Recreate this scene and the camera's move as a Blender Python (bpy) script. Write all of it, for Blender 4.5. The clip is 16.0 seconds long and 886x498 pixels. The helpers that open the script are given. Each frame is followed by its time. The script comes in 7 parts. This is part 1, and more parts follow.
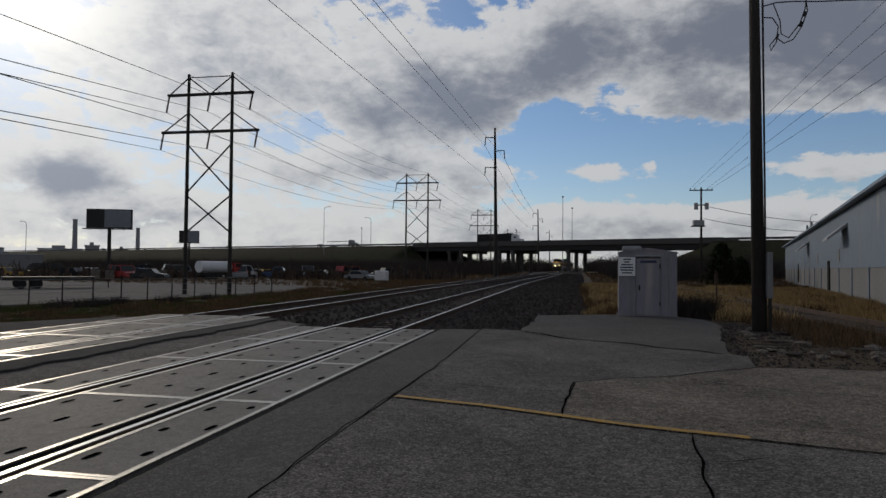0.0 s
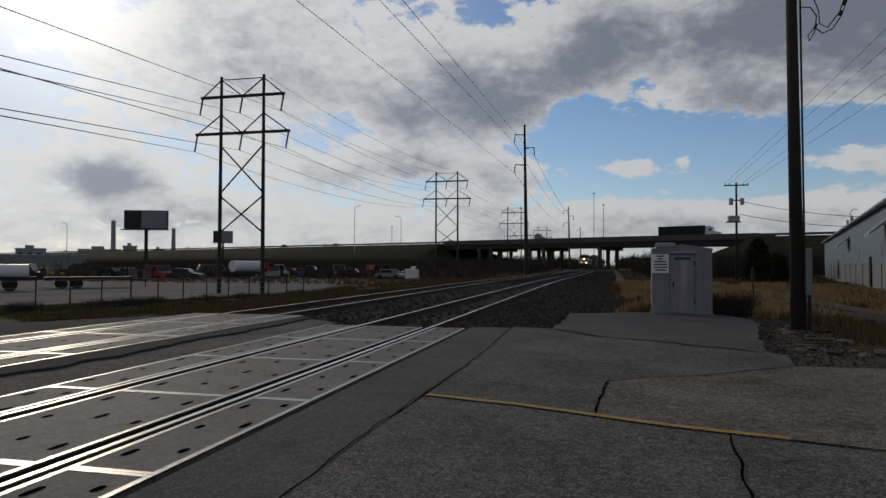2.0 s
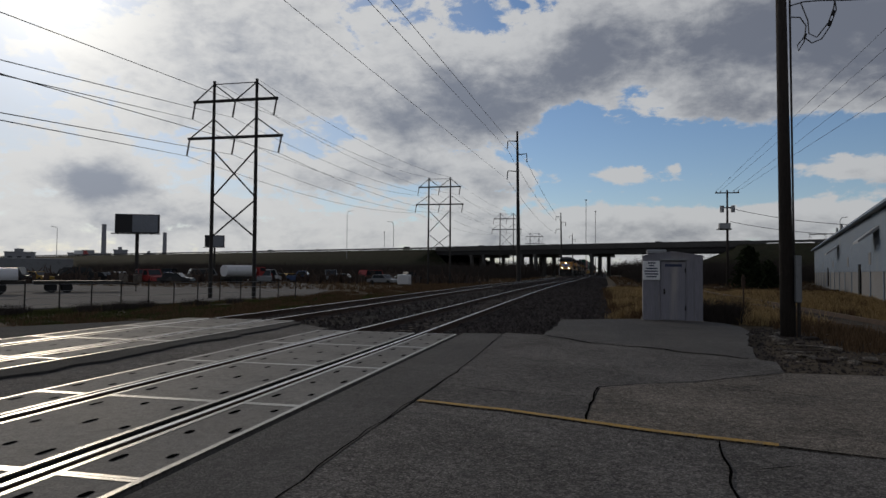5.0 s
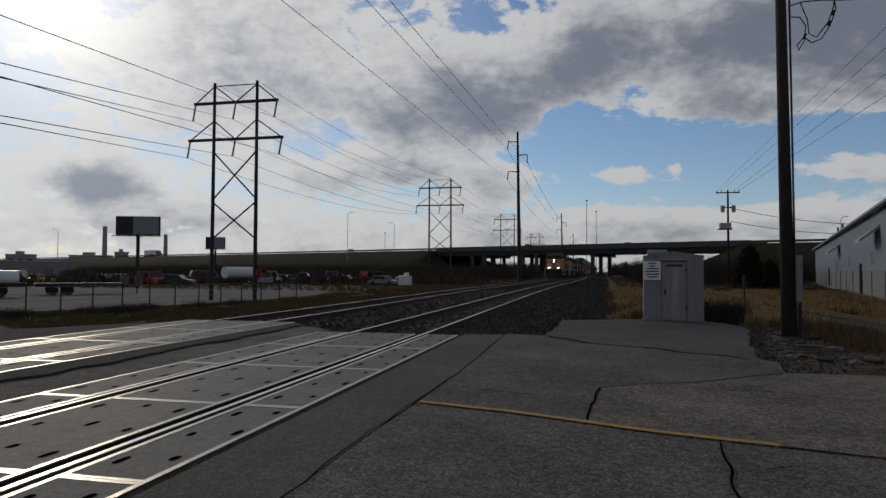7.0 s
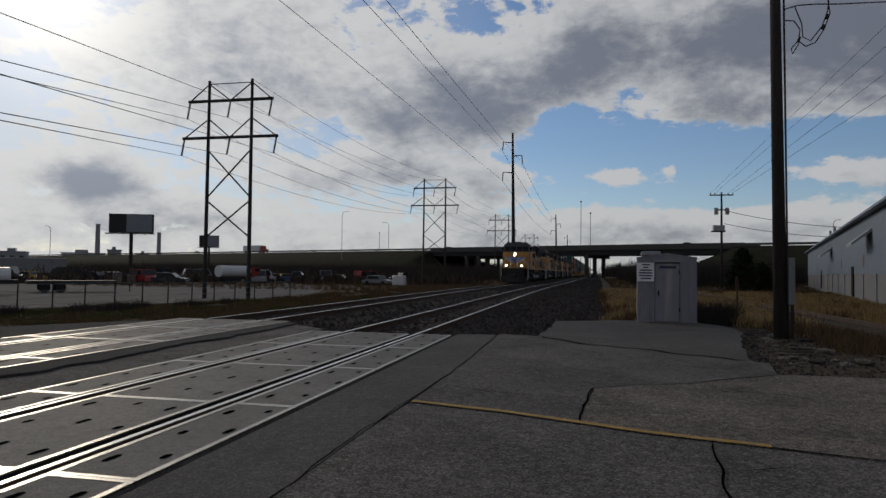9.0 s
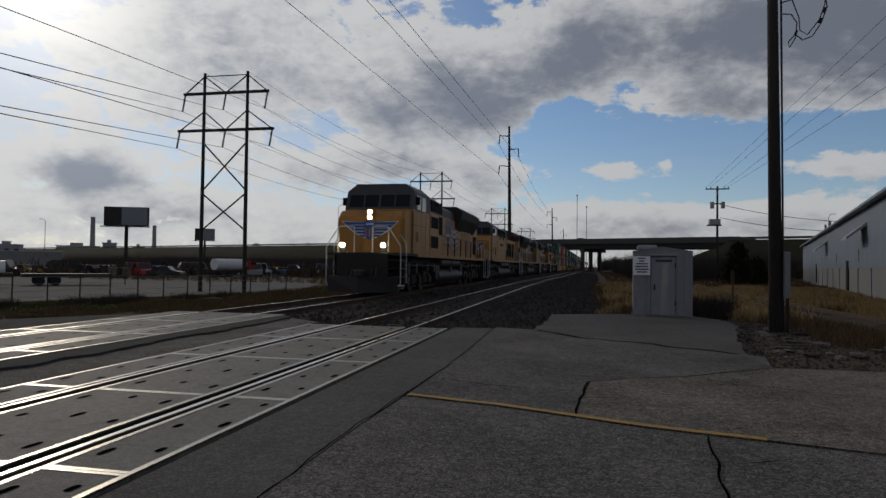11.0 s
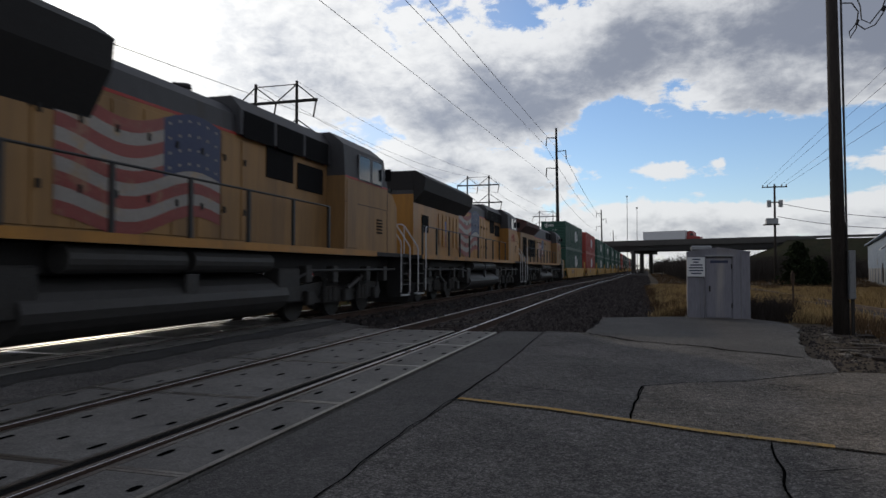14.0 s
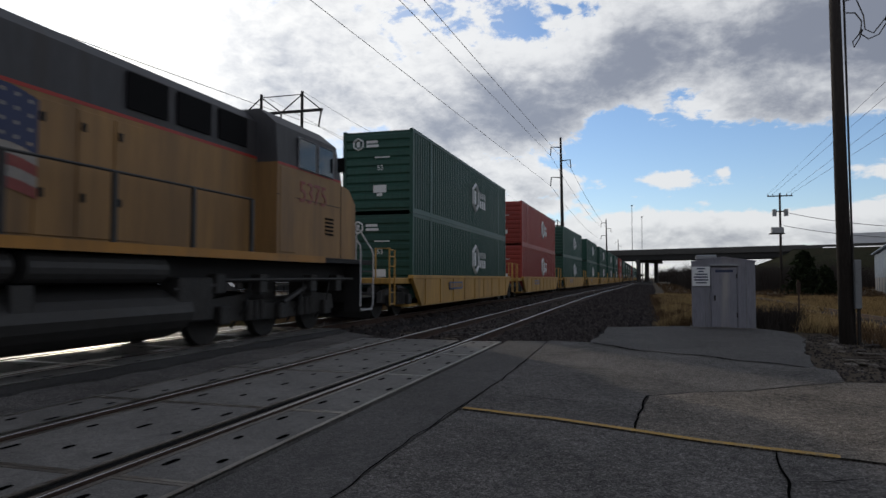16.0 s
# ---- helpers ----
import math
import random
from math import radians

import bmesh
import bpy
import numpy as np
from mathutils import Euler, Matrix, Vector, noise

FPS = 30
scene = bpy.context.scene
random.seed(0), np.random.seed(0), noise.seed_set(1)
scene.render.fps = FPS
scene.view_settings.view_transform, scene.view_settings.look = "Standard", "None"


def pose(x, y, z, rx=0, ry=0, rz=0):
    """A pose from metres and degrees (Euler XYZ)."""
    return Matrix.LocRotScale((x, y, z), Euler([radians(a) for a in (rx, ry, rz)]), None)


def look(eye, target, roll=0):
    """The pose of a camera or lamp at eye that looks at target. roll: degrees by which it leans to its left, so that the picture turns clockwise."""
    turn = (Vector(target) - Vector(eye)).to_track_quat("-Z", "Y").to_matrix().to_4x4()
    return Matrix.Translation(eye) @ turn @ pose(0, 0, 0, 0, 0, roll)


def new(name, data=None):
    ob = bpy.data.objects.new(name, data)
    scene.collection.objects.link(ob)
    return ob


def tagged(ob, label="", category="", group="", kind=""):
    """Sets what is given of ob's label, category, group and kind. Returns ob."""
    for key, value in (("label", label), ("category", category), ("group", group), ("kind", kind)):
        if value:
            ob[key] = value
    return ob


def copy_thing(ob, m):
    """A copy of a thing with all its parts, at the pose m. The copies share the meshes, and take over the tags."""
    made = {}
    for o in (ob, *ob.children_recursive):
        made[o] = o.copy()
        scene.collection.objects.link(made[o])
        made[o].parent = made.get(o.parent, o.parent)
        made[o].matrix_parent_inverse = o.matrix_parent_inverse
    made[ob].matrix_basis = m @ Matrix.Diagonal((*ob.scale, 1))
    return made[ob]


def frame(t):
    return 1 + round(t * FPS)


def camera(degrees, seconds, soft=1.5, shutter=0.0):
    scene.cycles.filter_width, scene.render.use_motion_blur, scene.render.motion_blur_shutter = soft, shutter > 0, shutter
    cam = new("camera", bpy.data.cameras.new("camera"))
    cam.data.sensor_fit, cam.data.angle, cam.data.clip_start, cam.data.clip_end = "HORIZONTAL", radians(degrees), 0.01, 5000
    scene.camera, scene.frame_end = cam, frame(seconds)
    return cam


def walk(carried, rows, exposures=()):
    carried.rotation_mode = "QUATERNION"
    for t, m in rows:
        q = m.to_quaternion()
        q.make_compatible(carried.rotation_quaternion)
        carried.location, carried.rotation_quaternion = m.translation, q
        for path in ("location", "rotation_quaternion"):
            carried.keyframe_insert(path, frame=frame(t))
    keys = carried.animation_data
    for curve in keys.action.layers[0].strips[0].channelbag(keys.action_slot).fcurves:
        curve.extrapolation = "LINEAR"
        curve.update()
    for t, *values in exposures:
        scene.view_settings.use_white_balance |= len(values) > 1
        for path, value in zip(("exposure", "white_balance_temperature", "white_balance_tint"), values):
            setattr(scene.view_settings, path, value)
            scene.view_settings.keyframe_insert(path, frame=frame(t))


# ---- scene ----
cam = camera(68.1, 16.0, soft=1.5, shutter=0.12)
walk(cam, [
    (0, pose(0.0000, -0.0000, 1.2552, 91.536, -0.525, 10.751)),
    (0.5, pose(-0.0010, 0.0157, 1.2601, 91.563, -0.213, 11.795)),
    (1, pose(-0.0075, 0.0046, 1.2512, 91.492, -0.481, 12.653)),
    (1.5, pose(-0.0002, 0.0169, 1.2568, 91.635, -0.098, 12.912)),
    (2, pose(-0.0108, 0.0190, 1.2556, 91.361, -0.190, 13.382)),
    (2.5, pose(-0.0034, 0.0126, 1.2556, 91.428, -0.338, 13.899)),
    (3, pose(-0.0012, 0.0253, 1.2575, 91.536, -0.206, 13.801)),
    (3.5, pose(-0.0005, 0.0217, 1.2542, 91.658, -0.495, 13.401)),
    (4, pose(0.0007, 0.0131, 1.2568, 91.773, -0.621, 13.025)),
    (6.5, pose(-0.0009, 0.0032, 1.2571, 91.887, -0.370, 12.564)),
    (7, pose(0.0016, -0.0023, 1.2620, 91.933, -0.253, 12.784)),
    (7.5, pose(0.0036, -0.0001, 1.2601, 92.151, -0.381, 12.820)),
    (8, pose(0.0046, -0.0013, 1.2593, 92.188, -0.488, 12.708)),
    (8.5, pose(0.0017, 0.0059, 1.2588, 92.300, -0.497, 12.255)),
    (9, pose(0.0043, 0.0017, 1.2560, 91.953, -0.669, 12.276)),
    (11.5, pose(-0.0020, 0.0233, 1.2502, 91.387, -0.739, 11.912)),
    (12, pose(0.0006, 0.0009, 1.2467, 91.492, -0.875, 12.118)),
    (12.5, pose(-0.0076, -0.0061, 1.2526, 91.843, -0.806, 12.707)),
    (13, pose(-0.0094, -0.0139, 1.2507, 91.819, -0.653, 14.001)),
    (13.5, pose(-0.0140, -0.0079, 1.2545, 91.664, -0.296, 15.086)),
    (14, pose(-0.0155, 0.0440, 1.2447, 91.723, -0.086, 16.127)),
    (14.5, pose(-0.0077, 0.0399, 1.2452, 92.017, 0.090, 16.591)),
    (15, pose(-0.0087, -0.0191, 1.2637, 92.319, 0.204, 16.564)),
    (15.5, pose(-0.0090, -0.0295, 1.2592, 92.360, 0.008, 16.632)),
    (16, pose(-0.0041, 0.0229, 1.2484, 92.523, -0.084, 16.533)),
], exposures=[(0.0, 0.0), (3.0, -0.06), (9.2, -0.12), (11.3, -0.15), (12.3, 0.54), (16.0, 0.55)])


# ---- world and sun ----
SUN_AZ, SUN_EL = -45.0, 20.5      # degrees right of +Y, degrees above the horizon


def nodes_of(tree):
    """Two makers of nodes: math(op, a, b), each input a number or a socket."""
    def math_node(op, a, b=0.0, c=0.0, clamp=False):
        n = tree.nodes.new("ShaderNodeMath")
        n.operation, n.use_clamp = op, clamp
        for i, v in enumerate((a, b, c)):
            if isinstance(v, (int, float)):
                n.inputs[i].default_value = v
            else:
                tree.links.new(v, n.inputs[i])
        return n.outputs[0]

    def mix(fac, a, b, blend="MIX"):
        n = tree.nodes.new("ShaderNodeMix")
        n.data_type, n.blend_type = "RGBA", blend
        for i, v in ((0, fac), (6, a), (7, b)):
            if isinstance(v, (int, float)):
                n.inputs[i].default_value = v
            elif isinstance(v, tuple):
                n.inputs[i].default_value = (*v, 1)
            else:
                tree.links.new(v, n.inputs[i])
        return n.outputs[2]
    return math_node, mix


def sky_world():
    world = bpy.data.worlds.new("sky")
    scene.world = world
    world.use_nodes = True
    tree = world.node_tree
    tree.nodes.clear()
    m, mix = nodes_of(tree)
    link = tree.links.new
    sky = tree.nodes.new("ShaderNodeTexSky")
    sky.sky_type, sky.sun_disc = "NISHITA", False
    sky.sun_elevation, sky.sun_rotation = radians(SUN_EL), radians(SUN_AZ)
    sky.air_density, sky.dust_density, sky.ozone_density = 1.0, 0.2, 2.0
    co = tree.nodes.new("ShaderNodeTexCoord")
    sep = tree.nodes.new("ShaderNodeSeparateXYZ")
    link(co.outputs["Generated"], sep.inputs[0])
    x, y, z = sep.outputs
    az = m("MULTIPLY", m("ARCTAN2", x, y), 57.2958)
    el = m("MULTIPLY", m("ARCSINE", z), 57.2958)
    # cloud layer: the direction met with a flat layer, softened near the horizon
    zz = m("ADD", m("MAXIMUM", z, 0.0), 0.10)
    comb = tree.nodes.new("ShaderNodeCombineXYZ")
    link(m("DIVIDE", x, zz), comb.inputs[0])
    link(m("DIVIDE", y, zz), comb.inputs[1])
    def fbm(vec, scale, detail, rough, dist=0.0, offset=0.0):
        n = tree.nodes.new("ShaderNodeTexNoise")
        n.noise_dimensions = "4D"
        link(vec, n.inputs["Vector"])
        n.inputs["W"].default_value = offset
        n.inputs["Scale"].default_value, n.inputs["Detail"].default_value = scale, detail
        n.inputs["Roughness"].default_value, n.inputs["Distortion"].default_value = rough, dist
        return n.outputs["Fac"]

    def lump(a_, e_, a, e, sa, se, w):
        """A cloud bank about (azimuth, elevation), with its half widths in degrees and its weight."""
        da = m("DIVIDE", m("SUBTRACT", a_, a), sa)
        de = m("DIVIDE", m("SUBTRACT", e_, e), se)
        r = m("ADD", m("MULTIPLY", da, da), m("MULTIPLY", de, de))
        return m("MULTIPLY", m("EXPONENT", m("MULTIPLY", r, -1.0)), w)

    BANKS = ((16, 19.0, 14, 4.2, 1.1), (0, 18.8, 4.5, 3.5, 0.7), (7.7, 13.6, 2.4, 1.3, 0.55), (12.6, 13.2, 3.5, 1.4, 0.6), (22, 14.5, 6, 2.5, 0.5),
             (-8.6, 14.0, 5.5, 3.0, 0.85), (-12.5, 17.5, 4.5, 3.0, 0.55), (-17.5, 13.2, 5.0, 2.6, 0.6), (-3.5, 16.2, 3.0, 2.0, 0.4),
             (-17, 9.2, 4.6, 1.2, 0.75), (-23.5, 8.2, 3.6, 1.1, 0.5), (-41, 7.3, 3.4, 1.2, 1.6), (-30, 17, 11, 6, 0.55), (-33.5, 5.1, 5, 0.9, 0.6), (-40, 4.4, 4, 0.7, 0.5),
             (-8.5, 8.4, 3.6, 0.9, 0.6), (-9, 6.1, 5, 0.8, 0.5), (2.6, 8.3, 2.5, 0.75, 0.7), (20.2, 7.8, 3.2, 0.75, 0.65), (6.9, 8.6, 0.6, 0.7, 0.5), (10, 4.3, 12, 0.9, 0.5),
             (-10, 3.0, 45, 2.0, 0.42), (7, 10.3, 15, 2.0, -0.55), (-22, 11.6, 4.5, 1.4, -0.4), (-1.8, 13.2, 2.4, 1.6, -0.6), (-9.5, 21, 2.4, 1.6, -0.5), (6, 6.2, 12, 0.9, -0.3))

    def cover_at(a_, e_, detail):
        cv = tree.nodes.new("ShaderNodeCombineXYZ")
        link(m("MULTIPLY", a_, 0.085), cv.inputs[0])
        link(m("MULTIPLY", e_, 0.16), cv.inputs[1])
        big = fbm(cv.outputs[0], 1.9, detail, 0.62, 0.5, 3.1)
        small = fbm(cv.outputs[0], 5.2, detail, 0.62, 0.4, 7.7)
        total = m("ADD", m("MULTIPLY", m("SUBTRACT", big, 0.5), 1.25), m("MULTIPLY", m("SUBTRACT", small, 0.5), 1.25))
        for bank in BANKS:
            total = m("ADD", total, lump(a_, e_, *bank))
        # unseen broken deck, added higher up and all round behind to set the fill light
        high = m("MULTIPLY", m("MINIMUM", m("MAXIMUM", m("DIVIDE", m("SUBTRACT", e_, 22.0), 10.0), 0.0), 1.0), 0.85)
        side = m("MULTIPLY", m("MINIMUM", m("MAXIMUM", m("DIVIDE", m("SUBTRACT", m("ABSOLUTE", m("ADD", a_, 10.0)), 46.0), 16.0), 0.0), 1.0), 0.55)
        return m("ADD", m("ADD", total, m("ADD", high, side)), 0.03)

    here = cover_at(az, el, 10)
    above = cover_at(m("ADD", az, -0.9), m("ADD", el, 1.25), 6)     # towards the sun: what shades this part of the cloud
    dens = tree.nodes.new("ShaderNodeMapRange")
    dens.interpolation_type = "SMOOTHSTEP"
    link(here, dens.inputs[0])
    dens.inputs[1].default_value, dens.inputs[2].default_value = 0.0, 0.22
    thick = tree.nodes.new("ShaderNodeMapRange")
    thick.interpolation_type = "SMOOTHSTEP"
    link(m("ADD", m("MULTIPLY", here, 0.40), m("MULTIPLY", above, 0.60)), thick.inputs[0])
    thick.inputs[1].default_value, thick.inputs[2].default_value = 0.16, 1.00
    # thin bright veil of high cloud on the sun's side
    west = m("MINIMUM", m("MAXIMUM", m("DIVIDE", m("SUBTRACT", -6.0, az), 30.0), 0.0), 1.0)
    cirrus = fbm(comb.outputs[0], 0.9, 7, 0.6, 0.8, 5.4)
    veil = m("MULTIPLY", west, m("ADD", m("MULTIPLY", cirrus, 1.5), -0.05), clamp=True)
    # brightness near the sun: forward scattering in thin cloud
    sx, sy, sz = (math.sin(radians(SUN_AZ)) * math.cos(radians(SUN_EL)), math.cos(radians(SUN_AZ)) * math.cos(radians(SUN_EL)), math.sin(radians(SUN_EL)))
    dot = m("ADD", m("ADD", m("MULTIPLY", x, sx), m("MULTIPLY", y, sy)), m("MULTIPLY", z, sz))
    ang = m("MULTIPLY", m("ARCCOSINE", m("MINIMUM", dot, 0.99999)), 57.2958)
    glow1 = m("EXPONENT", m("MULTIPLY", m("MULTIPLY", ang, ang), -1.0 / (2 * 4.5 ** 2)))
    glow2 = m("EXPONENT", m("MULTIPLY", ang, -1.0 / 26.0))
    lit = mix(1.0, (0.53, 0.54, 0.555), mix(glow2, (0.0, 0.0, 0.0), (0.40, 0.385, 0.35)), "ADD")
    base = mix(1.0, (0.138, 0.150, 0.186), mix(glow2, (0.0, 0.0, 0.0), (0.28, 0.31, 0.36)), "ADD")
    cloud = mix(thick.outputs[0], lit, base)
    bluesky = mix(1.0, sky.outputs[0], (0.076, 0.082, 0.094), "MULTIPLY")
    hazy = mix(m("MULTIPLY", m("EXPONENT", m("MULTIPLY", m("MAXIMUM", el, 0.0), -0.30)), 0.55), bluesky, (0.55, 0.60, 0.66))
    hazy = mix(m("MULTIPLY", veil, 0.85), hazy, mix(glow2, (0.45, 0.47, 0.50), (0.82, 0.84, 0.86)))
    both = mix(m("MULTIPLY", dens.outputs[0], 0.95), hazy, cloud)
    both = mix(1.0, both, mix(glow1, (0.0, 0.0, 0.0), (0.55, 0.52, 0.46)), "ADD")
    both = mix(m("GREATER_THAN", -0.005, z), both, (0.10, 0.10, 0.09))
    bg = tree.nodes.new("ShaderNodeBackground")
    out = tree.nodes.new("ShaderNodeOutputWorld")
    link(both, bg.inputs[0])
    bg.inputs[1].default_value = 0.92
    link(bg.outputs[0], out.inputs[0])


sky_world()
sun = new("sun", bpy.data.lights.new("sun", "SUN"))
sun.data.energy, sun.data.angle, sun.data.color = 0.62, radians(1.2), (1.0, 0.86, 0.68)
sd = Vector((math.sin(radians(SUN_AZ)) * math.cos(radians(SUN_EL)), math.cos(radians(SUN_AZ)) * math.cos(radians(SUN_EL)), math.sin(radians(SUN_EL))))
sun.matrix_world = look(sd * 100, (0, 0, 0))


# ---- materials ----
def mat(name, color, rough=0.8, metal=0.0, var=0.25, scale=6.0, fine=60.0, bump=0.15, spots=0.0, spot_color=(0.05, 0.04, 0.03), rand=0.0, emit=None, spec=0.5, streak=False, speck=0.0):
    """A painted or mineral surface: two scales of variation, stains, fine relief."""
    ma = bpy.data.materials.new(name)
    ma.use_nodes = True
    tree = ma.node_tree
    bs = tree.nodes["Principled BSDF"]
    m, mix = nodes_of(tree)
    link = tree.links.new
    co = tree.nodes.new("ShaderNodeTexCoord")
    vec = co.outputs["Object"]
    if streak:
        mp = tree.nodes.new("ShaderNodeMapping")
        mp.inputs["Scale"].default_value = (1, 1, 0.12)
        link(vec, mp.inputs[0])
        vec = mp.outputs[0]

    def nz(s, d=5):
        n = tree.nodes.new("ShaderNodeTexNoise")
        link(vec, n.inputs["Vector"])
        n.inputs["Scale"].default_value, n.inputs["Detail"].default_value = s, d
        n.inputs["Roughness"].default_value = 0.62
        return n.outputs["Fac"]
    big, mid, small = nz(scale / 6.0), nz(fine / 4.0, 4), nz(fine, 3)
    f = m("ADD", m("MULTIPLY", m("SUBTRACT", big, 0.5), 2.2 * var), m("ADD", m("MULTIPLY", m("SUBTRACT", m("ADD", m("MULTIPLY", small, 1.1), m("MULTIPLY", mid, 0.9)), 1.0), 2.4 * var), 1.0))
    if rand:
        oi = tree.nodes.new("ShaderNodeObjectInfo")
        gi = tree.nodes.new("ShaderNodeNewGeometry")
        rr = m("FRACT", m("ADD", oi.outputs["Random"], gi.outputs["Random Per Island"]))
        f = m("MULTIPLY", f, m("ADD", m("MULTIPLY", m("SUBTRACT", rr, 0.5), 2 * rand), 1.0))
    stones = None
    if speck:
        # exposed aggregate: small stones, each with its own tone
        vo = tree.nodes.new("ShaderNodeTexVoronoi")
        link(vec, vo.inputs["Vector"])
        vo.inputs["Scale"].default_value = 75.0
        vsep = tree.nodes.new("ShaderNodeSeparateColor")
        link(vo.outputs["Color"], vsep.inputs[0])
        f = m("MULTIPLY", f, m("ADD", m("MULTIPLY", m("SUBTRACT", m("POWER", vsep.outputs[0], 2.0), 0.33), 2 * speck), 1.0))
        stones = m("MULTIPLY", m("SUBTRACT", 1.0, vo.outputs["Distance"]), 0.8)
    cc = tree.nodes.new("ShaderNodeVectorMath")
    cc.operation = "SCALE"
    cc.inputs[0].default_value = color
    link(f, cc.inputs["Scale"])
    col = cc.outputs[0]
    if spots:
        st = tree.nodes.new("ShaderNodeMapRange")
        link(nz(scale / 2.0, 8), st.inputs[0])
        st.inputs[1].default_value, st.inputs[2].default_value = 0.64 - 0.3 * spots, 0.72
        col = mix(m("MULTIPLY", st.outputs[0], 0.8), col, spot_color)
    link(col, bs.inputs["Base Color"])
    bs.inputs["Roughness"].default_value, bs.inputs["Metallic"].default_value = rough, metal
    rg = m("ADD", m("MULTIPLY", m("SUBTRACT", big, 0.5), 0.25), rough, clamp=True)
    link(rg, bs.inputs["Roughness"])
    bs.inputs["Specular IOR Level"].default_value = spec
    if bump:
        bp = tree.nodes.new("ShaderNodeBump")
        bp.inputs["Strength"].default_value, bp.inputs["Distance"].default_value = bump, 0.02
        link(m("ADD", m("ADD", small, mid), stones if stones is not None else 0.0), bp.inputs["Height"])
        link(bp.outputs[0], bs.inputs["Normal"])
    if emit:
        bs.inputs["Emission Color"].default_value = (*emit[:3], 1)
        bs.inputs["Emission Strength"].default_value = emit[3]
    return ma


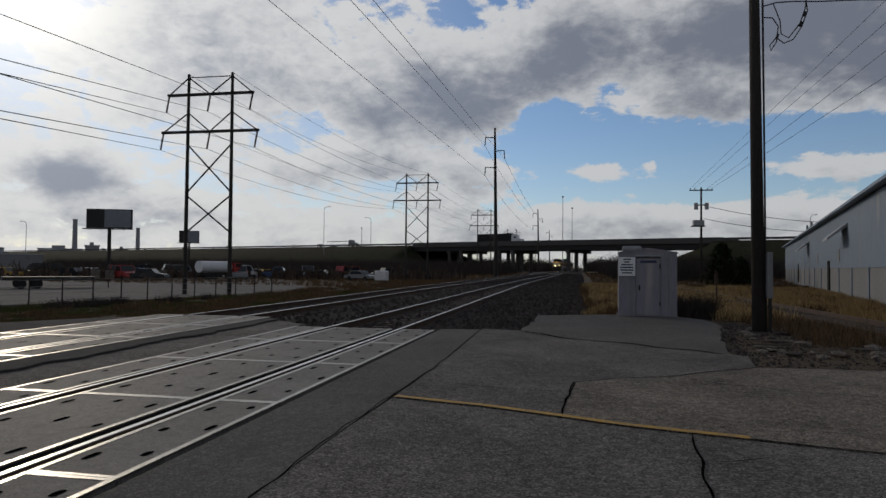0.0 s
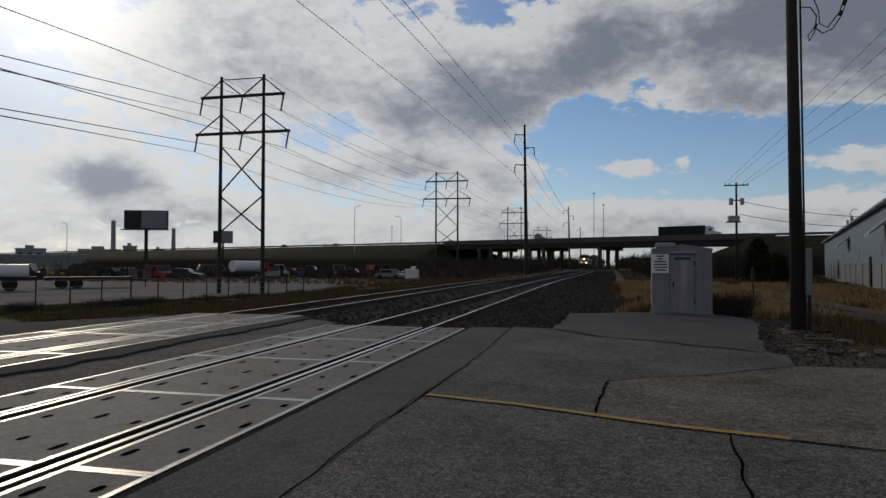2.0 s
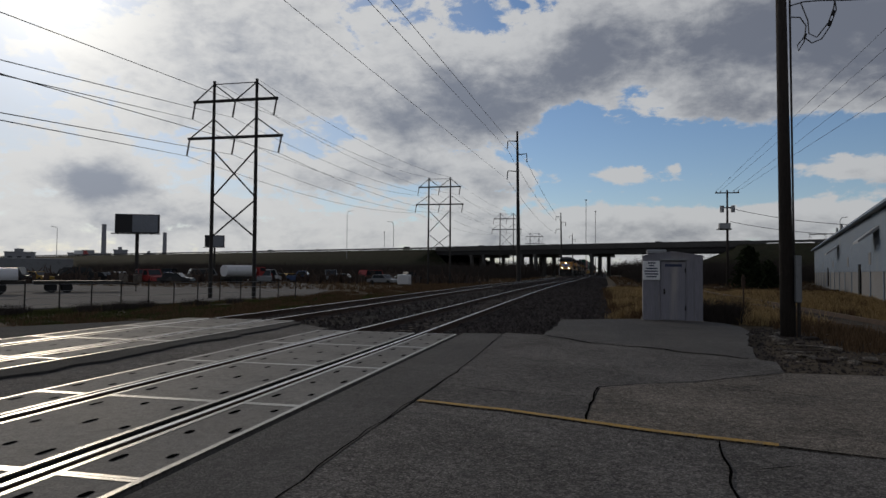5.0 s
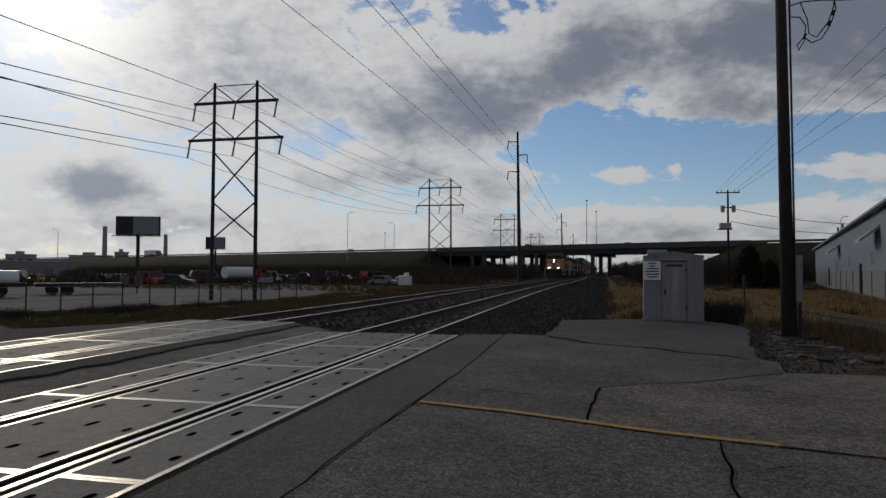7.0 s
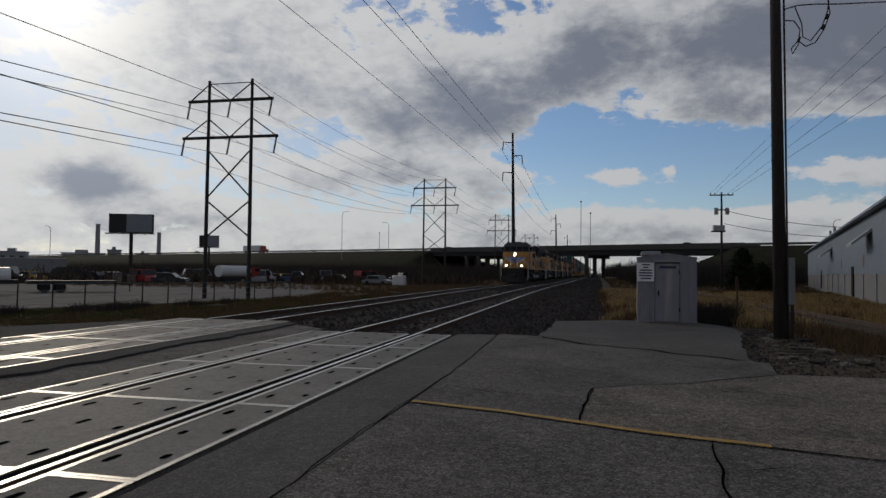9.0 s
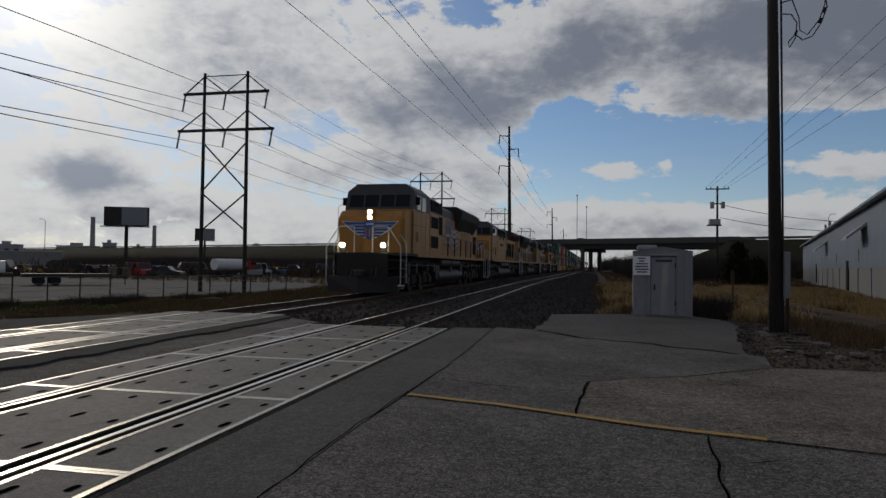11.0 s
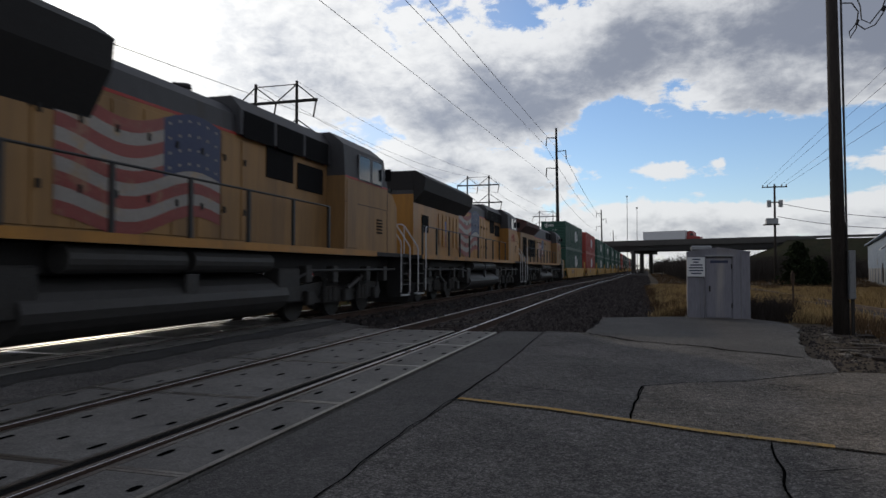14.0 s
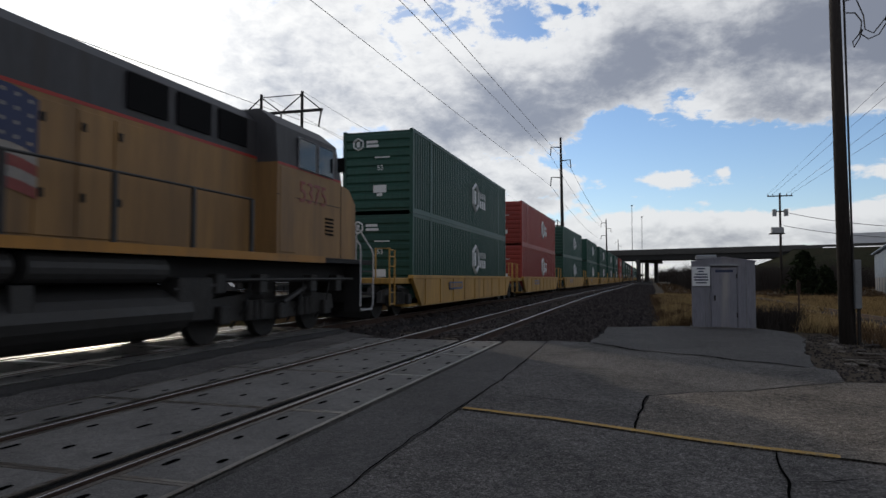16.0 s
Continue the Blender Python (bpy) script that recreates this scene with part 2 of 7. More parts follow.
M = dict(
    asphalt=mat("asphalt", (0.150, 0.140, 0.130), 0.9, speck=0.55, var=0.8, scale=4, fine=60, bump=0.9, spots=0.22, spot_color=(0.10, 0.098, 0.095), spec=0.25),
    strip=mat("smooth dark asphalt strip", (0.112, 0.106, 0.100), 0.88, speck=0.3, var=0.5, scale=4, fine=60, bump=0.6, spots=0.2, spot_color=(0.08, 0.077, 0.074), spec=0.25),
    slab=mat("old concrete slab", (0.205, 0.180, 0.152), 0.9, speck=0.5, var=0.8, scale=5, fine=55, bump=1.0, spots=0.3, spot_color=(0.12, 0.11, 0.10), spec=0.25),
    patch=mat("dark asphalt patch", (0.075, 0.073, 0.071), 0.95, var=0.4, scale=8, fine=90, bump=0.7, spec=0.12),
    crack=mat("crack", (0.005, 0.005, 0.005), 1.0, var=0.3, fine=40, spec=0.0, bump=0.0),
    yellow=mat("worn yellow line", (0.46, 0.27, 0.045), 0.7, var=0.35, scale=30, fine=150, bump=0.3, spots=0.45, spot_color=(0.13, 0.12, 0.10)),
    white=mat("worn white paint", (0.55, 0.55, 0.53), 0.7, var=0.3, scale=20, fine=120, spots=0.4, spot_color=(0.15, 0.14, 0.13)),
    panel=mat("crossing concrete", (0.185, 0.176, 0.162), 0.74, spec=0.3, var=0.5, scale=7, fine=55, bump=0.35, spots=0.3, spot_color=(0.10, 0.095, 0.09), rand=0.12),
    steel_edge=mat("worn steel edge", (0.36, 0.345, 0.32), 0.36, 1.0, var=0.35, scale=10, fine=60, bump=0.1),
    railhead=mat("polished rail head", (0.62, 0.61, 0.60), 0.3, 1.0, var=0.15, scale=3, fine=30, bump=0.03),
    railweb=mat("rusty rail", (0.075, 0.045, 0.032), 0.85, 0.2, var=0.4, scale=12, fine=70, bump=0.3),
    rubber=mat("black rubber", (0.012, 0.012, 0.012), 0.7, var=0.3, fine=40),
    tie=mat("creosoted tie", (0.055, 0.042, 0.034), 0.9, var=0.45, scale=16, fine=50, bump=0.6, rand=0.3),
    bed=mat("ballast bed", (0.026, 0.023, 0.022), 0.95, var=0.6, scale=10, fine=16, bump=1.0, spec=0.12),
    ballast=mat("ballast stone", (0.066, 0.057, 0.054), 0.95, var=0.5, scale=10, fine=24, bump=1.0, rand=0.45, spec=0.12),
    dirt=mat("dirt ground", (0.088, 0.070, 0.050), 0.98, var=0.45, scale=1.2, fine=14, bump=0.8, spots=0.4, spot_color=(0.10, 0.075, 0.035), spec=0.12),
    grass=mat("short green grass", (0.075, 0.082, 0.028), 0.98, var=0.5, scale=2, fine=10, bump=1.0, rand=0.35, spec=0.1),
    drygrass=mat("dry golden grass", (0.43, 0.315, 0.155), 0.95, var=0.3, scale=3, fine=30, bump=0.0, rand=0.4, spec=0.1),
    brownweed=mat("brown weeds", (0.135, 0.088, 0.050), 0.98, var=0.4, scale=3, fine=20, bump=0.0, rand=0.4, spec=0.1),
    # the slope's backlit shade is put into this colour, darker than real grass
    bank=mat("backlit embankment grass", (0.021, 0.023, 0.012), 0.98, var=0.5, scale=0.4, fine=2.0, bump=0.6, spots=0.4, spot_color=(0.030, 0.022, 0.012), spec=0.1),
    lot=mat("gravel lot", (0.135, 0.13, 0.125), 0.95, var=0.3, scale=0.8, fine=20, bump=0.4, spots=0.3, spot_color=(0.15, 0.14, 0.13), spec=0.12),
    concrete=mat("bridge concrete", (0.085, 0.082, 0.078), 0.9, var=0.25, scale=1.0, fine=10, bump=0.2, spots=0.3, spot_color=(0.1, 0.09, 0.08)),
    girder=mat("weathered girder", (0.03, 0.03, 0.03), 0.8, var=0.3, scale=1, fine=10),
    darksteel=mat("dark weathered steel", (0.035, 0.032, 0.03), 0.7, 0.4, var=0.3, scale=2, fine=12),
    galv=mat("galvanised steel", (0.30, 0.31, 0.32), 0.5, 0.7, var=0.2, scale=3, fine=30),
    wood=mat("weathered pole wood", (0.035, 0.028, 0.024), 0.9, var=0.45, scale=10, fine=60, bump=0.7, streak=True),
    wire=mat("wire", (0.035, 0.035, 0.038), 0.6, 0.3, var=0.1),
    porcelain=mat("insulator", (0.06, 0.045, 0.04), 0.3, var=0.2),
    shed=mat("pale painted shed metal", (0.225, 0.222, 0.255), 0.65, var=0.22, scale=4, fine=30, bump=0.12, spots=0.32, spot_color=(0.33, 0.30, 0.28), streak=True),
    sheddoor=mat("pale painted door", (0.23, 0.227, 0.262), 0.6, var=0.18, scale=4, fine=30, bump=0.1, spots=0.2, spot_color=(0.38, 0.35, 0.33), streak=True),
    sign=mat("white sign sheet", (0.78, 0.79, 0.80), 0.5, var=0.06, scale=8),
    ink=mat("blue black ink", (0.03, 0.04, 0.09), 0.6, var=0.1),
    # white sheet; the blue shade of its sunless side is mixed into the colour
    barn=mat("shaded white corrugated wall", (0.20, 0.255, 0.33), 0.5, 0.1, var=0.12, scale=1.5, fine=12, bump=0.05, spots=0.2, spot_color=(0.35, 0.33, 0.31), streak=True),
    barnlow=mat("grey lower wall", (0.20, 0.20, 0.205), 0.8, var=0.25, scale=2, fine=20, bump=0.2, spots=0.3, spot_color=(0.2, 0.17, 0.14)),
    roofmetal=mat("metal roof", (0.32, 0.33, 0.34), 0.5, 0.4, var=0.2, scale=2),
    # near-black; on doorway and grille plates it stands for the shade inside
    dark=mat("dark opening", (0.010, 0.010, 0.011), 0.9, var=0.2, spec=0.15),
    wingred=mat("sooty red brown radiator", (0.075, 0.034, 0.03), 0.8, var=0.35, scale=4, fine=20, spots=0.5, spot_color=(0.03, 0.022, 0.02)),
    glass=mat("dark glass", (0.02, 0.025, 0.03), 0.08, var=0.1, bump=0.0),
    yel=mat("locomotive yellow", (0.42, 0.195, 0.03), 0.5, var=0.08, scale=2.5, fine=18, bump=0.05, spots=0.5, spot_color=(0.16, 0.085, 0.03), streak=True),
    yelold=mat("faded locomotive yellow", (0.37, 0.205, 0.07), 0.6, var=0.10, scale=2.5, fine=18, bump=0.06, spots=0.75, spot_color=(0.11, 0.07, 0.042), streak=True),
    grey=mat("locomotive grey", (0.055, 0.055, 0.06), 0.6, var=0.25, scale=3, fine=20, bump=0.06, spots=0.35, spot_color=(0.05, 0.04, 0.035), streak=True),
    red=mat("red stripe", (0.40, 0.03, 0.02), 0.5, var=0.2),
    sooty=mat("sooty black", (0.014, 0.013, 0.013), 0.75, var=0.3, scale=4, fine=30),
    under=mat("grimy running gear", (0.028, 0.026, 0.024), 0.6, 0.15, var=0.5, scale=8, fine=30, bump=0.4, spots=0.35, spot_color=(0.03, 0.027, 0.025)),
    tank=mat("fuel tank grey", (0.045, 0.043, 0.041), 0.6, 0.1, var=0.3, scale=3, fine=20, bump=0.1, spots=0.35, spot_color=(0.04, 0.035, 0.03)),
    handrail=mat("pale handrail", (0.55, 0.55, 0.56), 0.5, var=0.15),
    blackrail=mat("black handrail", (0.03, 0.03, 0.03), 0.5, var=0.15),
    wing=mat("blue wing paint", (0.03, 0.09, 0.32), 0.45, var=0.15),
    blue=mat("flag blue", (0.022, 0.034, 0.10), 0.5, var=0.2),
    flagred=mat("flag red", (0.27, 0.055, 0.045), 0.5, var=0.25, spots=0.3, spot_color=(0.35, 0.22, 0.12)),
    flagwhite=mat("flag white", (0.33, 0.30, 0.27), 0.5, var=0.2, spots=0.3, spot_color=(0.45, 0.28, 0.12)),
    lamp=mat("lit headlight", (1, 1, 1), 0.3, emit=(1.0, 0.84, 0.52, 30.0)),
    green=mat("green container steel", (0.012, 0.066, 0.048), 0.5, 0.1, var=0.2, scale=2, fine=14, bump=0.04, rand=0.15, spots=0.2, spot_color=(0.03, 0.07, 0.05), streak=True),
    redbox=mat("red container steel", (0.32, 0.045, 0.035), 0.5, 0.1, var=0.2, scale=2, fine=14, bump=0.04, rand=0.15, spots=0.2, spot_color=(0.2, 0.05, 0.04), streak=True),
    well=mat("yellow well car", (0.52, 0.30, 0.07), 0.6, var=0.25, scale=2, fine=14, spots=0.4, spot_color=(0.2, 0.12, 0.05), streak=True),
    logo=mat("white marking", (0.72, 0.74, 0.74), 0.5, var=0.1),
    tarp=mat("black trailer", (0.012, 0.012, 0.013), 0.8, var=0.2),
    trailer=mat("white trailer", (0.70, 0.71, 0.73), 0.4, var=0.08, scale=1),
    carred=mat("car red", (0.30, 0.02, 0.02), 0.3, var=0.1), carwhite=mat("car white", (0.65, 0.66, 0.67), 0.3, var=0.06),
    carblack=mat("car black", (0.02, 0.02, 0.022), 0.25, var=0.1), cargrey=mat("car grey", (0.18, 0.19, 0.2), 0.3, var=0.1),
    carblue=mat("car blue", (0.05, 0.09, 0.2), 0.3, var=0.1), caryellow=mat("machine yellow", (0.42, 0.25, 0.04), 0.6, var=0.3),
    tyre=mat("tyre", (0.016, 0.016, 0.016), 0.9, var=0.2), rust=mat("rusty scrap", (0.055, 0.036, 0.026), 0.9, var=0.5, scale=6, fine=30, rand=0.4),
    boardface=mat("billboard face", (0.20, 0.22, 0.25), 0.5, var=0.2, scale=1.5, fine=6), boardback=mat("billboard back", (0.03, 0.03, 0.032), 0.8, var=0.2),
    bark=mat("bare branches", (0.045, 0.036, 0.03), 0.95, var=0.3), cedar=mat("dark evergreen", (0.022, 0.03, 0.014), 0.95, var=0.4, rand=0.5, spec=0.1),
    stack=mat("far chimney", (0.30, 0.31, 0.34), 0.9, var=0.1, scale=0.1),
)


# ---- mesh helpers ----
def bm_box(bm, x0, x1, y0, y1, z0, z1, bevel=0.0):
    """A box into bm, between the limits, with chamfered edges where bevel is given."""
    vs = [bm.verts.new((x, y, z)) for z in (z0, z1) for y in (y0, y1) for x in (x0, x1)]
    fs = [bm.faces.new([vs[i] for i in f]) for f in ((0, 2, 3, 1), (4, 5, 7, 6), (0, 1, 5, 4), (2, 6, 7, 3), (0, 4, 6, 2), (1, 3, 7, 5))]
    if bevel:
        es = list({e for f in fs for e in f.edges})
        bmesh.ops.bevel(bm, geom=es, offset=bevel, segments=1, affect="EDGES")
    return bm


def bm_bar(bm, a, b, r, sides=6, r2=None):
    """A round bar from a to b, tapered to r2."""
    a, b = Vector(a), Vector(b)
    d = b - a
    q = d.to_track_quat("Z", "Y").to_matrix()
    r2 = r if r2 is None else r2
    lo, hi = [], []
    for i in range(sides):
        c = Vector((math.cos(2 * math.pi * i / sides), math.sin(2 * math.pi * i / sides), 0))
        lo.append(bm.verts.new(a + q @ (c * r)))
        hi.append(bm.verts.new(b + q @ (c * r2)))
    for i in range(sides):
        j = (i + 1) % sides
        bm.faces.new((lo[i], lo[j], hi[j], hi[i]))
    bm.faces.new(lo[::-1])
    bm.faces.new(hi)
    return bm


def bm_path(bm, pts, r, sides=6):
    """One bent round bar through pts."""
    pts = [Vector(p) for p in pts]
    rings = []
    for i, p in enumerate(pts):
        d = (pts[min(i + 1, len(pts) - 1)] - pts[max(i - 1, 0)]).normalized()
        if d.length == 0:
            d = (pts[1] - pts[0]).normalized()
        up = Vector((0, 0, 1)) if abs(d.z) < 0.9 else Vector((0, 1, 0))
        if rings:
            up = last
        s = d.cross(up).normalized()
        last = s.cross(d).normalized()
        rings.append([bm.verts.new(p + r * (s * math.cos(2 * math.pi * k / sides) + last * math.sin(2 * math.pi * k / sides))) for k in range(sides)])
    for a, b in zip(rings, rings[1:]):
        for k in range(sides):
            j = (k + 1) % sides
            bm.faces.new((a[k], a[j], b[j], b[k]))
    bm.faces.new(rings[0][::-1])
    bm.faces.new(rings[-1])
    return bm


def bm_prism(bm, outline, y0, y1, axis="y"):
    """A solid from an outline (x, z) drawn out from y0 to y1 (or an outline (y, z) along x)."""
    place = (lambda p, t: (p[0], t, p[1])) if axis == "y" else (lambda p, t: (t, p[0], p[1]))
    if axis == "z":
        place = lambda p, t: (p[0], p[1], t)
    lo = [bm.verts.new(place(p, y0)) for p in outline]
    hi = [bm.verts.new(place(p, y1)) for p in outline]
    n = len(outline)
    for i in range(n):
        j = (i + 1) % n
        bm.faces.new((lo[i], lo[j], hi[j], hi[i]))
    bm.faces.new(lo[::-1])
    bm.faces.new(hi)
    bmesh.ops.recalc_face_normals(bm, faces=bm.faces)
    return bm


def part(name, bm, material, parent=None, label="", smooth=False):
    me = bpy.data.meshes.new(name)
    bm.to_mesh(me)
    bm.free()
    for mt in (material if isinstance(material, (list, tuple)) else [material]):
        me.materials.append(M[mt])
    if smooth:
        for p in me.polygons:
            p.use_smooth = True
    ob = new(name, me)
    if parent is not None:
        ob.parent = parent
    if label:
        ob["label"] = label
    return ob


def piece(name, me, parent, loc):
    ob = new(name, me)
    ob.parent = parent
    ob.location = loc
    return ob


def B():
    return bmesh.new()


def box_part(name, material, parent, x0, x1, y0, y1, z0, z1, bevel=0.0, label=""):
    return part(name, bm_box(B(), min(x0, x1), max(x0, x1), min(y0, y1), max(y0, y1), z0, z1, bevel), material, parent, label)


def empty(name, m=None, label="", category="", group="", kind=""):
    ob = new(name)
    if m is not None:
        ob.matrix_world = m
    return tagged(ob, label, category, group, kind)


def writing(text, size, m, parent, material, name="lettering"):
    cu = bpy.data.curves.new(name, "FONT")
    cu.body, cu.size, cu.extrude, cu.align_x = text, size, 0.004, "CENTER"
    me_src = new(name, cu)
    me = bpy.data.meshes.new_from_object(me_src.evaluated_get(bpy.context.evaluated_depsgraph_get()))
    bpy.data.objects.remove(me_src)
    me.materials.clear()
    me.materials.append(M[material])
    ob = new(name, me)
    ob.parent = parent
    ob.matrix_local = m
    return ob


# ---- the tracks' line ----
XA, XB, HALF = -4.052, -8.540, 0.7525     # centres of the two tracks, half the rails' spacing
BEND = 0.0196


def bend(y):
    """How far the line has drifted sideways at y."""
    return 0.0 if y < 35 else BEND * (y - 35) * min(1.0, (y - 35) / 50.0)


def sweep(bm, outline, ys, x0, closed=True):
    """An outline (x, z) carried along the tracks' line."""
    rings = [[bm.verts.new((x0 + p[0] + bend(y), y, p[1])) for p in outline] for y in ys]
    n = len(outline)
    for a, b in zip(rings, rings[1:]):
        for i in range(n if closed else n - 1):
            j = (i + 1) % n
            bm.faces.new((a[i], b[i], b[j], a[j]))
    if closed:
        bm.faces.new(rings[0][::-1])
        bm.faces.new(rings[-1])
    bmesh.ops.recalc_face_normals(bm, faces=bm.faces)
    return bm


YS = [-60, -30, 0, 12, 30, 36, 45, 55, 65, 75, 85, 100, 130, 170, 220, 280, 340, 420, 520]


# ---- ground ----
def smooth01(a, b, v):
    t = min(1.0, max(0.0, (v - a) / (b - a)))
    return t * t * (3 - 2 * t)


def ground_z(x, y):
    left = smooth01(-12.5, -19, x)
    right = smooth01(3.0, 9.0, x)
    far = smooth01(15, 60, y)
    mid = smooth01(13.6, 15.5, y) * smooth01(1.4, 0.2, x) * (1 - left)
    z = -0.16 - 0.70 * left - 0.12 * right - 0.25 * far * (1 - left) - 0.45 * mid
    return z + 0.05 * noise.noise((x * 0.35, y * 0.35, 0)) * (1 if abs(x) > 3 else 0.3)


def build_ground():
    def steps(a, b, fine):
        v, out = 0.0, [0.0]
        while v < 4500:
            v += fine * (1 + v / 6.0 if v > 6 else 1.0) if v < 60 else v * 0.35
            out.append(v)
        return [-q for q in out[:0:-1]] + out
    xs = steps(-1, 1, 0.8)
    ys = [q + 12 for q in steps(-1, 1, 0.8)]
    bm = B()
    g = [[bm.verts.new((x, y, ground_z(x, y))) for x in xs] for y in ys]
    for a, b in zip(g, g[1:]):
        for i in range(len(xs) - 1):
            bm.faces.new((a[i], a[i + 1], b[i + 1], b[i]))
    tagged(part("ground", bm, "dirt", smooth=True), "bare brown dirt ground with dead grass", "ground", kind="structure")


build_ground()


def ragged(pts, step=0.25, amp=0.05, seed=0):
    """A broken line through pts with small kinks."""
    out = []
    for k, (a, b) in enumerate(zip(pts, pts[1:])):
        n = max(1, int((Vector(b) - Vector(a)).length / step))
        for i in range(n):
            p = Vector(a).lerp(Vector(b), i / n)
            q = amp if (i or k) else 0
            out.append((p.x + q * noise.noise((p.x * 2.3, p.y * 2.3, seed)), p.y + q * noise.noise((p.x * 2.3, p.y * 2.3, seed + 9))))
    out.append(tuple(pts[-1]))
    return out


def flat_piece(name, outline, z0, z1, material, parent, label=""):
    return part(name, bm_prism(B(), outline, z0, z1, "z"), material, parent, label)


def ribbon(pts, width, z, parent, name, material, seed=0, taper=True, wob=0.5):
    bm = B()
    prev = None
    n = len(pts)
    for i, p in enumerate(pts):
        a, b = Vector(pts[max(0, i - 1)]), Vector(pts[min(n - 1, i + 1)])
        d = (b - a).normalized()
        w = width * (1 + wob * noise.noise((p[0] * 3, p[1] * 3, seed))) * (min(1, (i + 0.3) / 3, (n - i) / 3) if taper else 1)
        s = Vector((-d.y, d.x)) * w / 2
        cur = (bm.verts.new((p[0] + s.x, p[1] + s.y, z)), bm.verts.new((p[0] - s.x, p[1] - s.y, z)))
        if prev:
            bm.faces.new((prev[0], prev[1], cur[1], cur[0]))
        prev = cur
    bmesh.ops.recalc_face_normals(bm, faces=bm.faces)
    for f in bm.faces:
        if f.normal.z < 0:
            f.normal_flip()
    return part(name, bm, material, parent)


def build_road():
    road = empty("road", label="cracked grey asphalt and concrete road at a rail crossing", category="road", kind="structure")
    zt = -0.018
    # surface in its own slabs, split along the joints
    strip_east = [(-2.53, -12), (-1.71, -12), (-1.71, 5.0), (-1.66, 8.1), (-1.72, 13.3), (-2.53, 13.2)]
    flat_piece("slab", strip_east, -0.25, zt, "strip", road, "smoother dark asphalt strip beside the panels")
    flat_piece("slab", [(-1.70, -12), (9.5, -12), (9.5, 3.5), (2.18, 5.07), (1.07, 5.32), (-0.05, 5.68), (-0.77, 5.94), (-1.66, 6.17), (-1.70, 5.0)], -0.25, zt, "asphalt", road)
    flat_piece("slab", [(-1.66, 6.19), (-0.77, 5.96), (-0.06, 5.70), (-0.03, 6.32), (0.08, 7.43), (0.54, 7.81), (1.14, 8.09), (1.59, 8.50), (2.41, 9.17), (2.6, 10.3), (-0.95, 13.3), (-1.71, 13.5), (-1.65, 8.1)], -0.25, zt + 0.002, "asphalt", road)
    flat_piece("slab", [(-0.04, 5.695), (1.07, 5.34), (2.18, 5.09), (9.5, 3.52), (9.5, 9.8), (3.95, 9.25), (2.43, 9.15), (1.61, 8.47), (1.16, 8.06), (0.56, 7.79), (0.10, 7.42), (-0.01, 6.32)], -0.25, zt + 0.006, "slab", road, "pale broken concrete slab")
    apron = ragged([(-0.94, 13.31), (0.9, 11.46), (2.35, 10.4), (2.87, 13.09), (3.47, 16.4), (3.4, 17.6), (2.9, 18.5), (1.3, 18.9), (-0.7, 17.8), (-0.94, 13.31)], 0.4, 0.16, 4)[:-1]
    flat_piece("slab", apron, -0.25, zt - 0.012, "strip", road, "weathered concrete apron round the shed")
    # strip between the tracks, and the far side
    flat_piece("slab", [(-6.98, -30), (-5.60, -30), (-5.60, 13.5), (-6.98, 14.6)], -0.25, zt - 0.012, "asphalt", road, "worn asphalt between the tracks")
    lip = ragged([(-6.62, 14.3), (-6.45, 11.5), (-6.60, 9.4), (-6.35, 8.2), (-6.55, 6.0), (-6.40, 3.0), (-6.55, -2), (-6.5, -12)], 0.22, 0.22, 17)
    flat_piece("slab", [(-6.97, -12), (-6.97, 14.6)] + lip, -0.2, zt + 0.022, "patch", road, "raised dark asphalt patch with a broken edge")
    flat_piece("slab", [(-10.08, 15.0), (-10.08, -30), (-70, -52), (-70, 2), (-24, 3.5), (-14, 9.5), (-12.3, 12.4), (-11.1, 14.4)], -0.9, zt - 0.05, "patch", road)
    # cracks
    zc = zt + 0.011
    ribbon(ragged([(-1.69, 1.5), (-1.69, 3.33), (-1.72, 4.38), (-1.71, 5.06), (-1.69, 6.19), (-1.63, 8.12), (-1.70, 11.44), (-1.74, 13.26)], 0.07, 0.035, 1), 0.012, zc, road, "crack", "crack", 1)
    ribbon(ragged([(-0.05, 5.69), (-0.02, 6.32), (0.05, 7.14), (0.09, 7.43), (0.55, 7.80), (1.15, 8.07), (1.60, 8.48), (2.42, 9.15), (3.95, 9.22)], 0.05, 0.04, 2), 0.018, zc, road, "crack", "crack", 2)
    ribbon(ragged([(0.95, 5.35), (0.91, 5.16), (0.89, 4.82), (0.86, 4.57), (0.82, 4.19), (0.80, 3.87), (0.7, 2.5)], 0.05, 0.05, 3), 0.016, zc, road, "crack", "crack", 3)
    ribbon(ragged([(0.86, 4.57), (1.09, 4.65), (1.37, 4.79)], 0.1, 0.05, 5), 0.016, zc, road, "crack", "crack", 5)
    ribbon(ragged([(1.0, 5.34), (1.61, 5.20), (2.18, 5.07), (6.0, 4.27)], 0.14, 0.05, 6), 0.022, zc, road, "crack", "crack", 6)
    ribbon(ragged([(-1.64, 7.19), (-0.9, 6.91), (-0.42, 6.86), (0.01, 6.81)], 0.14, 0.12, 7), 0.012, zc, road, "crack", "crack", 7)
    ribbon(ragged([(1.15, 8.07), (1.69, 7.71), (2.3, 7.45), (3.11, 7.25), (5.0, 6.8)], 0.14, 0.12, 8), 0.014, zc, road, "crack", "crack", 8)
